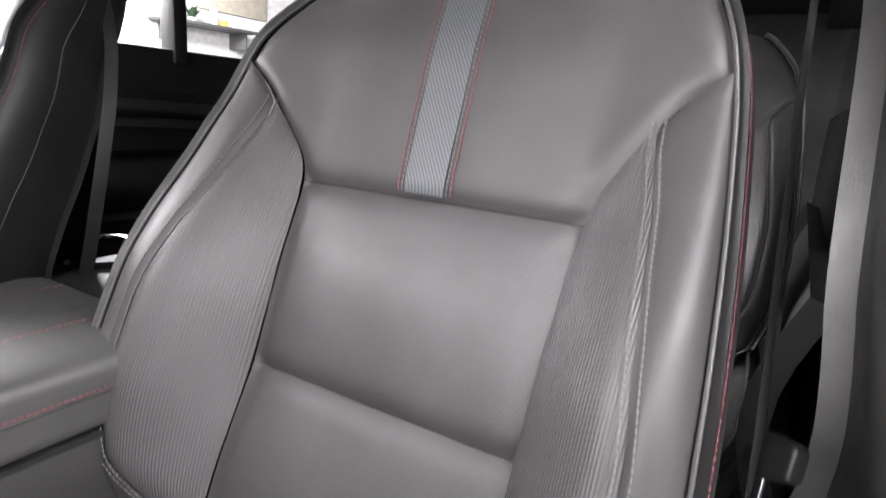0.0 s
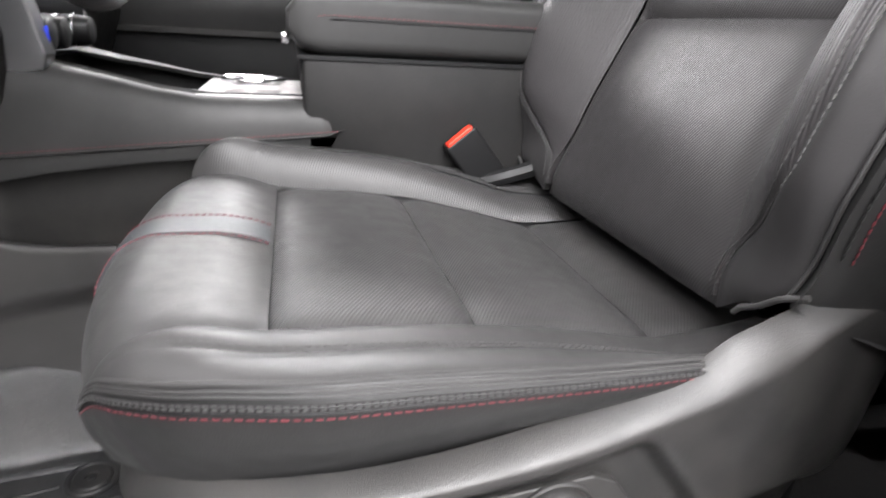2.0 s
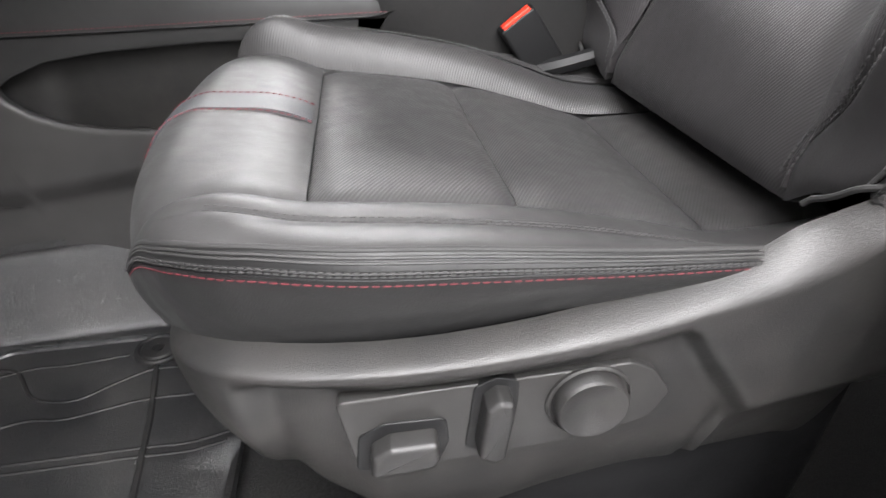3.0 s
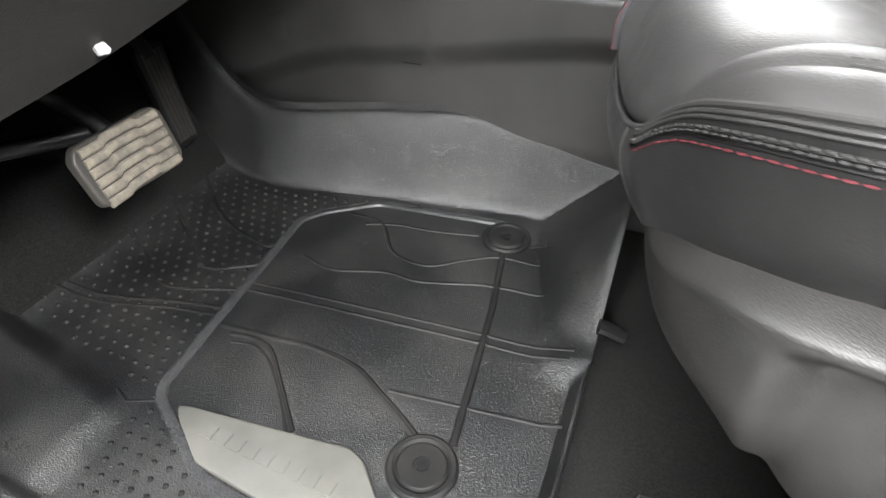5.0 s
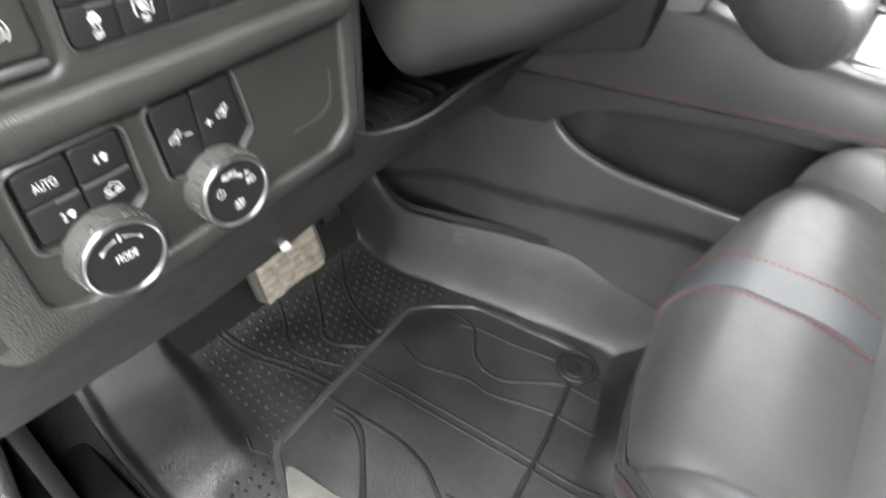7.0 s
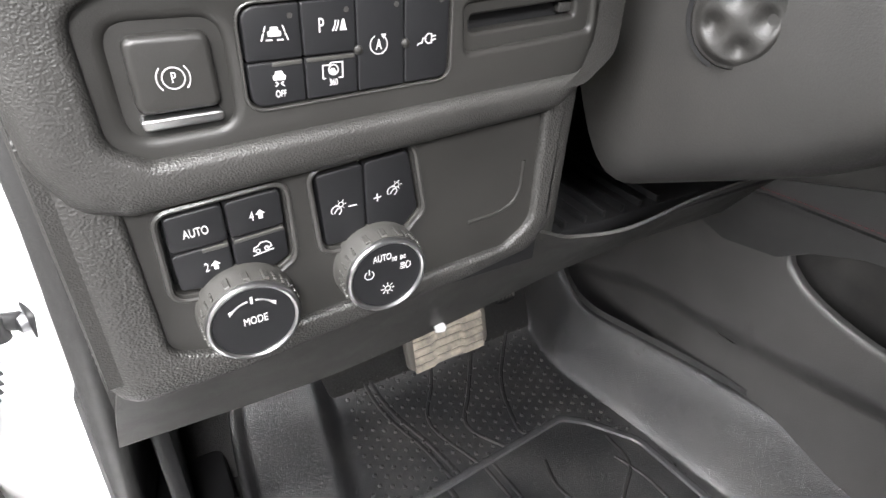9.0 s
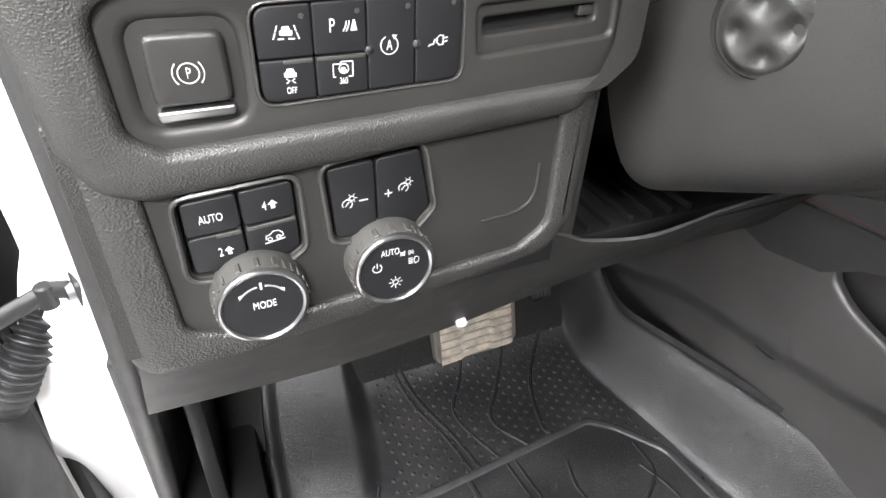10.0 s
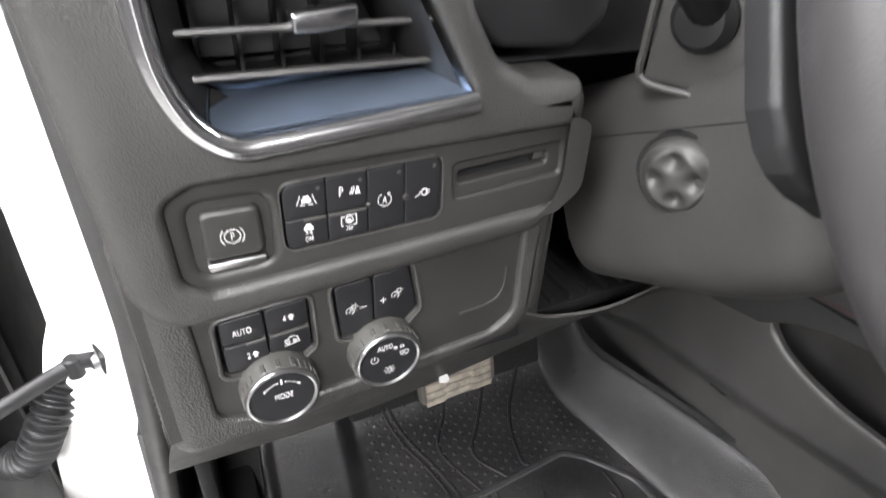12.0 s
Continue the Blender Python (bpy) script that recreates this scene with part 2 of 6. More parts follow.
def struct(name, bm, mat, label, category, flat=False):
    return tagged(part(name, bm, mat, None, "", flat), label, category, kind="structure")


def grid_mesh(f, nu, nv, bm=None, wrap=False, skirt=0.0, flip=False, warp=False, inward=None):
    """A sheet f(a, b), a and b from 0 to 1, whose edges turn inwards by skirt."""
    bm = bm or bmesh.new()
    rows = []
    for j in range(nv + 1):
        b = j / nv
        if warp:
            b = 0.5 * b + 0.5 * (0.5 - 0.5 * math.cos(math.pi * b))
        row = []
        for i in range(nu + (0 if wrap else 1)):
            a = i / nu
            if warp:
                a = 0.5 * a + 0.5 * (0.5 - 0.5 * math.cos(math.pi * a))
            row.append(bm.verts.new(f(a, b)))
        rows.append(row)
    k = len(rows[0])
    for j in range(nv):
        for i in range(nu):
            q = [rows[j][i], rows[j][(i + 1) % k], rows[j + 1][(i + 1) % k], rows[j + 1][i]]
            bm.faces.new(q[::-1] if flip else q)
    if skirt:
        bm.normal_update()
        ring = rows[0] + [r[-1] for r in rows[1:]] + rows[-1][-2::-1] + [r[0] for r in rows[-2:0:-1]]
        low = [bm.verts.new(v.co + inward * skirt) if inward else bm.verts.new(v.co - v.normal * skirt) for v in ring]
        for i in range(len(ring)):
            j = (i + 1) % len(ring)
            q = [ring[j], ring[i], low[i], low[j]]
            try:
                bm.faces.new(q[::-1] if flip else q)
            except ValueError:
                pass
    return bm


def panel(base, lo, hi, v0, v1, nu, nv, drop=0.006, reach=0.012, skirt=0.014, flip=False, swell=0.0, facing=None):
    """A stitched upholstery panel on the surface base(u, v), u from lo(v) to hi(v): its edges dive into the seams."""
    def f(a, b):
        v = v0 + (v1 - v0) * b
        u = lo(v) + (hi(v) - lo(v)) * a
        p = base(u, v)
        e = 1e-3
        if facing:
            n = facing
        else:
            n = (base(u + e, v) - base(u - e, v)).cross(base(u, v + e) - base(u, v - e))
            n = n.normalized() * (-1 if flip else 1)
        wide = (base(hi(v), v) - base(lo(v), v)).length
        long = (base(u, v1) - base(u, v0)).length
        s = 0.0
        for dist in (a * wide, (1 - a) * wide, b * long, (1 - b) * long):
            s += math.exp(-((dist / reach) ** 1.3))
        s *= min(1.0, wide / 0.03)
        bulge = swell * math.sin(math.pi * a) * math.sin(math.pi * b)
        return p + n * (bulge - drop * min(1.3, s))
    return grid_mesh(f, nu, nv, skirt=skirt, flip=flip, warp=True, inward=-facing if facing else None)


def tube(pts, r, n=8, closed=False, bm=None, squash=1.0, up=None):
    """A round cord through the points; squash flattens it along up."""
    bm = bm or bmesh.new()
    pts = [Vector(p) for p in pts]
    k = len(pts)
    rings, ref = [], None
    for i, p in enumerate(pts):
        a = pts[i - 1] if (i or closed) else p
        b = pts[(i + 1) % k] if (i + 1 < k or closed) else p
        t = (b - a).normalized()
        if up is not None:
            side = t.cross(Vector(up)).normalized()
        else:
            if ref is None:
                ref = Vector((0, 0, 1)) if abs(t.z) < 0.9 else Vector((1, 0, 0))
            side = t.cross(ref).normalized()
        top = side.cross(t).normalized()
        if up is None:
            ref = top
        rr = r(i / max(1, k - 1)) if callable(r) else r
        rings.append([bm.verts.new(p + side * rr * math.cos(2 * math.pi * j / n) + top * rr * squash * math.sin(2 * math.pi * j / n)) for j in range(n)])
    for i in range(k if closed else k - 1):
        a, b = rings[i], rings[(i + 1) % k]
        for j in range(n):
            bm.faces.new((a[j], b[j], b[(j + 1) % n], a[(j + 1) % n]))
    if not closed:
        bm.faces.new(rings[0])
        bm.faces.new(rings[-1][::-1])
    bmesh.ops.recalc_face_normals(bm, faces=bm.faces)
    return bm


def stitch_row(pts, length=0.0042, gap=0.0016, r=0.0007, bm=None):
    """Short threads one behind the other along a dense line of points."""
    bm = bm or bmesh.new()
    pts = [Vector(p) for p in pts]
    total = sum((b - a).length for a, b in zip(pts, pts[1:]))
    k = max(1, int(total / (length + gap)))
    ends = resample(pts, k * 4 + 1)
    for i in range(k):
        a, b = ends[4 * i], ends[4 * i + 3]
        t = (b - a).normalized()
        s = t.cross(Vector((0.31, 0.52, 0.79))).normalized()
        u = t.cross(s)
        ring = []
        for c, f in ((a, 0.45), (a.lerp(b, 0.25), 1.0), (a.lerp(b, 0.75), 1.0), (b, 0.45)):
            ring.append([bm.verts.new(c + (s * math.cos(q) + u * math.sin(q)) * r * f) for q in (0, 1.571, 3.142, 4.712)])
        for x, y in zip(ring, ring[1:]):
            for j in range(4):
                bm.faces.new((x[j], x[(j + 1) % 4], y[(j + 1) % 4], y[j]))
        bm.faces.new(ring[0][::-1])
        bm.faces.new(ring[-1])
    return bm


def rounded(pts, r, seg=5):
    """A polygon with its corners rounded; r one radius or one for each corner."""
    pts = [Vector((p[0], p[1])) for p in pts]
    out = []
    k = len(pts)
    for i in range(k):
        rr = r[i] if isinstance(r, (list, tuple)) else r
        p, a, b = pts[i], pts[i - 1], pts[(i + 1) % k]
        da, db = (a - p), (b - p)
        lim = 0.49 * min(da.length, db.length)
        half = da.angle(db) / 2
        cut = min(lim, rr / max(1e-6, math.tan(half)))
        if cut < 1e-6 or rr == 0:
            out.append(p)
            continue
        s, e = p + da.normalized() * cut, p + db.normalized() * cut
        for j in range(seg + 1):
            t = j / seg
            out.append(s * (1 - t) ** 2 + p * 2 * t * (1 - t) + e * t * t)
    return out


def offset(loop, d):
    """The loop moved outwards by d (inwards when negative)."""
    k = len(loop)
    area = sum(loop[i - 1].x * loop[i].y - loop[i].x * loop[i - 1].y for i in range(k))
    sgn = 1 if area > 0 else -1
    out = []
    for i in range(k):
        t = (loop[(i + 1) % k] - loop[i - 1])
        if t.length < 1e-9:
            out.append(loop[i].copy())
            continue
        t.normalize()
        out.append(loop[i] + Vector((t.y, -t.x)) * d * sgn)
    return out


def slab(loop, m, depth, bevel=0.0, steps=3, dish=0.0, bm=None):
    """A plate: the loop lies in the frame m (its z looks outwards), top at z = 0, sides going back by depth, edge rounded by bevel."""
    bm = bm or bmesh.new()
    rings = []
    for i in range(steps + 1 if bevel else 1):
        a = (math.pi / 2) * i / max(1, steps)
        off, z = (-bevel * (1 - math.sin(a)), -bevel * (1 - math.cos(a))) if bevel else (0, 0)
        rings.append([bm.verts.new(m @ Vector((q.x, q.y, z))) for q in offset(loop, off)])
    rings.append([bm.verts.new(m @ Vector((q.x, q.y, -depth))) for q in loop])
    k = len(loop)
    for a, b in zip(rings, rings[1:]):
        for j in range(k):
            bm.faces.new((a[j], a[(j + 1) % k], b[(j + 1) % k], b[j]))
    if dish:
        c = bm.verts.new(m @ Vector((sum(q.x for q in loop) / k, sum(q.y for q in loop) / k, -dish)))
        for j in range(k):
            bm.faces.new((rings[0][j], c, rings[0][(j + 1) % k]))
    else:
        bm.faces.new(rings[0]).tag = True
    bm.faces.new(rings[-1][::-1])
    bmesh.ops.recalc_face_normals(bm, faces=bm.faces)
    return bm


def holed(outer, holes, m, depth, lip=0.003, outer_lip=0.0, steps=4):
    """A fascia plate with openings; the rims of openings and outline are rolled by lip and outer_lip."""
    bm = bmesh.new()
    edges = []

    def ring(loop, z):
        return [bm.verts.new(m @ Vector((q.x, q.y, z))) for q in loop]

    def strip(a, b):
        for j in range(len(a)):
            bm.faces.new((a[j], a[(j + 1) % len(a)], b[(j + 1) % len(a)], b[j]))

    lips = lip if isinstance(lip, list) else [lip] * len(holes)
    for loop, r, sign in [(outer, outer_lip, -1)] + [(h, q, 1) for h, q in zip(holes, lips)]:
        rings = []
        for i in range(steps + 1):
            a = (math.pi / 2) * i / steps
            rings.append(ring(offset(loop, sign * r * (1 - math.sin(a))), -r * (1 - math.cos(a))))
            if not r:
                break
        rings.append(ring(loop, -depth))
        for a, b in zip(rings, rings[1:]):
            strip(a, b)
        top = rings[0]
        for j in range(len(top)):
            edges.append(bm.edges.get((top[j], top[(j + 1) % len(top)])))
    made = bmesh.ops.triangle_fill(bm, edges=edges, use_beauty=True, use_dissolve=False)
    bmesh.ops.recalc_face_normals(bm, faces=bm.faces)
    for f in bm.faces:
        f.tag = False
    for g in made["geom"]:
        if isinstance(g, bmesh.types.BMFace):
            g.tag = True
    return bm


def lathe(profile, m, n=40, bm=None):
    """A turned shape: (radius, height) points round the z axis of the frame m."""
    bm = bm or bmesh.new()
    rings = []
    for r, z in profile:
        if r < 1e-6:
            rings.append([bm.verts.new(m @ Vector((0, 0, z)))])
        else:
            rings.append([bm.verts.new(m @ Vector((r * math.cos(2 * math.pi * i / n), r * math.sin(2 * math.pi * i / n), z))) for i in range(n)])
    for a, b in zip(rings, rings[1:]):
        for j in range(n):
            q = [a[j % len(a)], a[(j + 1) % len(a)], b[(j + 1) % len(b)], b[j % len(b)]]
            q = list(dict.fromkeys(q))
            if len(q) > 2:
                bm.faces.new(q)
    bmesh.ops.recalc_face_normals(bm, faces=bm.faces)
    return bm


def block(lo, hi, bevel=0.0, seg=2, bm=None, m=None):
    """A box between two corners, with bevelled edges."""
    b2 = bmesh.new()
    bmesh.ops.create_cube(b2, size=1)
    lo, hi = Vector(lo), Vector(hi)
    for v in b2.verts:
        v.co = Vector([lo[i] + (hi[i] - lo[i]) * (v.co[i] + 0.5) for i in range(3)])
    if bevel:
        bmesh.ops.bevel(b2, geom=b2.edges[:], offset=bevel, segments=seg, profile=0.5, affect="EDGES")
    if m:
        b2.transform(m)
    if bm is None:
        return b2
    me = bpy.data.meshes.new("join")
    b2.to_mesh(me)
    b2.free()
    bm.from_mesh(me)
    bpy.data.meshes.remove(me)
    return bm


def prism_y(profile, y0, y1, bm=None, bevel=0.0):
    """A closed (x, z) outline drawn out along y."""
    bm = bm or bmesh.new()
    a = [bm.verts.new((x, y0, z)) for x, z in profile]
    b = [bm.verts.new((x, y1, z)) for x, z in profile]
    k = len(profile)
    fs = [bm.faces.new(a), bm.faces.new(b[::-1])]
    for j in range(k):
        fs.append(bm.faces.new((a[j], b[j], b[(j + 1) % k], a[(j + 1) % k])))
    bmesh.ops.recalc_face_normals(bm, faces=bm.faces)
    if bevel:
        bmesh.ops.bevel(bm, geom=bm.edges[:], offset=bevel, segments=2, profile=0.5, affect="EDGES", clamp_overlap=True)
    return bm


def lettering(text, m, size, mat_, parent, name="lettering", bold=-0.00002, narrow=0.64):
    cu = bpy.data.curves.new("letters", "FONT")
    cu.body, cu.size, cu.align_x, cu.align_y, cu.extrude, cu.offset = text, size, "CENTER", "CENTER", 0.0001, bold
    tmp = bpy.data.objects.new("letters", cu)
    me = bpy.data.meshes.new_from_object(tmp)
    bpy.data.objects.remove(tmp)
    bpy.data.curves.remove(cu)
    bm = bmesh.new()
    bm.from_mesh(me)
    bpy.data.meshes.remove(me)
    bm.transform(m @ Matrix.Diagonal((narrow, 1, 1, 1)))
    return part(name, bm, mat_, parent, flat=True)


def marks(polys, m, parent, mat_=None, name="symbol", depth=0.0002):
    """A small printed symbol out of flat polygons in the frame m."""
    bm = bmesh.new()
    for poly in polys:
        slab([Vector(p) for p in poly], m, depth, bm=bm)
    return part(name, bm, mat_ or M_MARK, parent, flat=True)


def stroke(pts, w):
    """A flat line of width w through the points, as polygons."""
    out = []
    for a, b in zip(pts, pts[1:]):
        a, b = Vector(a), Vector(b)
        t = (b - a).normalized()
        s = Vector((-t.y, t.x)) * w * 0.36
        out.append([a + s - t * w * 0.3, b + s + t * w * 0.3, b - s + t * w * 0.3, a - s - t * w * 0.3])
    return out


def arc(cx, cy, r, a0, a1, n=10):
    return [(cx + r * math.cos(radians(a0 + (a1 - a0) * i / n)), cy + r * math.sin(radians(a0 + (a1 - a0) * i / n))) for i in range(n + 1)]


# ---- large structure ----
MID = -0.42  # the car's middle line; the driver's seat is centred on y = 0

struct("ground", block((-7, -7, -0.70), (7, 7, -0.60)), M_FLOOR, "smooth grey hall floor under the car, darkened to cut bounced light", "floor", True)
bm = block((-7, -7.2, -0.6), (7, -7.0, 3.2))
struct("wall_far", bm, M_WALL, "plain hall wall", "wall", True)
# unseen near, front and rear walls and ceiling, dark to cut bounce
struct("wall_near", block((-7, 7.0, -0.6), (7, 7.2, 3.2)), M_HALL, "plain hall wall", "wall", True)
struct("wall_front", block((7, -7.2, -0.6), (7.2, 7.2, 3.2)), M_HALL, "plain hall wall", "wall", True)
struct("wall_rear", block((-7.2, -7.2, -0.6), (-7, 7.2, 3.2)), M_HALL, "plain hall wall", "wall", True)
struct("ceiling", block((-7.2, -7.2, 3.2), (7.2, 7.2, 3.35)), M_HALL, "plain hall ceiling, darkened to cut bounced light", "ceiling", True)

# cabin floor with the raised tunnel under the console
struct("cabin_floor", block((-2.6, -1.32, -0.06), (1.62, 0.42, -0.02)), M_CARPET, "black carpeted cabin floor", "floor")
struct("firewall", prism_y([(1.20, -0.03), (1.62, 0.33), (1.62, 0.9), (1.68, 0.9), (1.68, -0.06), (1.20, -0.06)], -1.32, 0.44), M_CARPET, "dark carpeted toe board", "wall")
# roof out of view, put there to stop lamp light from above
struct("roof", block((-2.6, -1.25, 1.42), (0.75, 0.38, 1.50), 0.02), M_HEADLINER, "unseen dark cloth headliner, blocks light from above", "ceiling")
struct("cabin_rear_wall", block((-2.7, -1.3, -0.05), (-2.6, 0.42, 1.45)), M_HEADLINER, "dark rear wall of the cabin", "wall")

# unseen bulkhead, cowl and body side, added to close the footwell in front of the door opening against lamp light
struct("bulkhead", block((1.40, -1.32, 0.30), (1.66, 0.44, 0.90), 0.01), M_SOOT, "unseen dark bulkhead behind the dashboard, blocks lamp light", "wall")
struct("cowl", block((1.42, -1.34, 0.86), (1.95, 0.60, 0.93), 0.01), M_SOOT, "unseen black cowl under the windscreen, blocks lamp light", "cowl")
struct("cowl_side", block((1.12, 0.415, -0.06), (1.68, 0.435, 0.90), 0.004), M_SOOT, "unseen dark body side beside the footwell, blocks lamp light", "wall")

# far side: passenger doors, window line and pillars
struct("far_side_lower", block((-2.6, -1.40, -0.05), (1.62, -1.30, 1.04), 0.01), M_SOOT, "black trimmed far door panels", "wall")
struct("far_side_upper", block((-2.6, -1.34, 1.385), (0.9, -1.25, 1.46), 0.01), M_SOOT, "black window header", "wall")
for x0, x1 in ((-2.6, -1.72), (-0.70, -0.655), (-0.15, 0.0), (0.62, 0.80)):
    struct("pillar_far", block((x0, -1.36, 1.0), (x1, -1.29, 1.42), 0.008), M_SOOT, "black window post between far panes", "pillar")
bm = grid_mesh(lambda a, b: Vector((-1.6 + 2.9 * a, -1.285 + 0.035 * math.cos(b * 2.6 - 1.3) - 0.02, 0.80 + 0.05 * b + 0.05 * math.sin(3 * a))), 20, 8, skirt=0.03)
struct("far_armrest_ledge", bm, M_TRIM, "black door armrest ledge on the far side", "trim")
bm = grid_mesh(lambda a, b: Vector((-1.6 + 2.9 * a, -1.29 + 0.03 * math.sin(b * math.pi), 0.58 + 0.16 * b)), 16, 8, skirt=0.03)
struct("far_door_insert", bm, M_PASSAGE, "black padded far door insert", "trim")

# chrome inner handle in a dark cup on the far front door
far_handle = thing("inner_door_handle", (0.72, -1.30, 0.72), "bright chrome inner handle on the far front door", "door handle")
part("handle_cup", block((0.63, -1.300, 0.690), (0.86, -1.262, 0.775), 0.012), M_SOOT, far_handle, "dark handle cup")
part("lever", tube(curve3([(0.640, -1.250, 0.752), (0.70, -1.240, 0.742), (0.77, -1.238, 0.728), (0.85, -1.244, 0.715)], 20), 0.011, 10, squash=0.5, up=(0, 1, 0.2)), M_RING, far_handle, "chrome lever")

# near rear side and centre pillar of the open front door


P_LEAN = spl((0, 0.10), (0.55, 0.105), (0.8, 0.085), (1.1, -0.02), (1.42, -0.24))


def pillar_face(a, b):
    z = -0.02 + 1.45 * b
    lean = P_LEAN(z)
    y0 = spl((0, 0.352), (0.45, 0.359), (0.58, 0.359), (0.622, 0.361), (0.66, 0.368), (0.70, 0.370), (0.75, 0.366), (0.82, 0.357), (1.05, 0.342), (1.42, 0.26))(z)
    wide = 0.402 - y0 - 0.10 * max(0, z - 0.80)
    turn = a * math.pi * 0.5
    return Vector((lean - 0.16 + 0.16 * math.sin(turn) ** 0.6, y0 + wide * (1 - math.cos(turn)), z))


struct("pillar_near", grid_mesh(pillar_face, 16, 60, skirt=0.02, flip=True), M_TRIM, "dark grey plastic cover of the centre door pillar", "pillar")
for k, (d, r, mt, lab) in enumerate(((0.004, 0.0085, M_SEAL, "black rubber door seal"), (0.020, 0.0085, M_SEAL, "black rubber door seal"))):
    pts = []
    for i in range(40):
        z = -0.05 + 1.45 * i / 39
        lean = P_LEAN(z)
        y = 0.402 - 0.10 * max(0, z - 0.80)
        pts.append((lean + 0.001 - 0.004 * k, y + d, z))
    struct("door_seal", tube(pts, r, 10), mt, lab, "seal")


def jamb(a, b):
    z = -0.25 + 1.65 * b
    lean = P_LEAN(z)
    return Vector((lean - 0.006 - 0.30 * a**2.5, 0.428 - 0.10 * max(0, z - 0.80) + 0.16 * math.sin(a * 1.45), z))


bm = grid_mesh(jamb, 16, 30, skirt=0.01, flip=True)
struct("body_pillar", bm, M_PAINT, "white painted body side behind the door opening", "pillar")
struct("near_side_lower", block((-2.6, 0.385, -0.05), (-0.07, 0.425, 1.0), 0.01), M_SOOT, "black trimmed rear door panel", "wall")
struct("near_side_upper", block((-2.6, 0.30, 1.36), (0.75, 0.40, 1.46), 0.01), M_SOOT, "black header over the door opening", "wall")
# pane out of view, added to keep lamp light off the rear seats
struct("rear_dimming_pane", block((-2.6, 0.396, 0.99), (-0.12, 0.400, 1.37)), M_TINT, "unseen tinted pane, added to dim the rear seats", "window")
bm = grid_mesh(lambda a, b: Vector((-1.75 + 1.3 * a, 0.385 - 0.05 * math.sin(math.pi * b), 0.35 + 0.35 * b)), 10, 8, skirt=0.04, flip=True)
struct("rear_door_insert", bm, M_PASSAGE, "black padded rear door insert", "trim")
struct("sill", block((-0.3, 0.365, -0.06), (1.60, 0.475, 0.010), 0.012), M_SOOT, "black plastic door sill", "sill")
struct("body_sill", block((-0.4, 0.477, -0.20), (1.10, 0.58, -0.008), 0.02), M_PAINT, "white painted body sill", "sill")

# ---- the driver's seat ----
# centre profile of the cushion from the back to the front hem
C_PTS = [(0.045, 0.398), (0.10, 0.388), (0.165, 0.384), (0.25, 0.401), (0.335, 0.417), (0.42, 0.425), (0.49, 0.429), (0.545, 0.437), (0.585, 0.437), (0.612, 0.428), (0.630, 0.407), (0.639, 0.384), (0.638, 0.363)]
_len = [0.0]
for _a, _b in zip(C_PTS, C_PTS[1:]):
    _len.append(_len[-1] + math.dist(_a, _b))
C_X = spl(*[(s, p[0]) for s, p in zip(_len, C_PTS)])
C_Z = spl(*[(s, p[1]) for s, p in zip(_len, C_PTS)])
S_END = _len[-1]


def s_at(x):
    lo, hi = 0.0, S_END
    for _ in range(40):
        mid = (lo + hi) / 2
        lo, hi = (mid, hi) if C_X(mid) < x else (lo, mid)
    return lo


S165, S335, S490 = s_at(0.165), s_at(0.335), s_at(0.49)
Y_IN = spl((0.0, 0.150), (S165, 0.158), (S335, 0.176), (S490, 0.186), (s_at(0.545), 0.190), (s_at(0.59), 0.198), (S_END, 0.205))


Y_OUT = spl((0.05, 0.252), (0.15, 0.262), (0.30, 0.266), (0.45, 0.266), (0.52, 0.258), (0.565, 0.236), (0.590, 0.209), (0.600, 0.196), (0.605, 0.190))
PIPE_Z = spl((0.05, 0.424), (0.15, 0.428), (0.30, 0.432), (0.42, 0.437), (0.51, 0.438), (0.56, 0.430), (0.585, 0.418), (0.598, 0.404), (0.605, 0.392))
CREST = spl((0.05, 0.005), (0.15, 0.007), (0.30, 0.008), (0.45, 0.008), (0.53, 0.007), (0.575, 0.005), (0.605, 0.001))
CREST_IN = spl((0.05, 0.006), (0.15, 0.018), (0.30, 0.033), (0.45, 0.040), (0.53, 0.042), (0.58, 0.030), (0.605, 0.006))
S500, S545, S600 = s_at(0.50), s_at(0.545), s_at(0.60)


def edge_x(s):
    """How far forward the piped edge lies that ends the cross row s."""
    t = max(0.0, (s - S545) / (S_END - S545))
    return C_X(s) if t == 0 else 0.545 + 0.060 * (1 - (1 - min(1, t)) ** 2)


def inner_y(s):
    return min(Y_IN(s), Y_OUT(edge_x(s)) - 0.003)


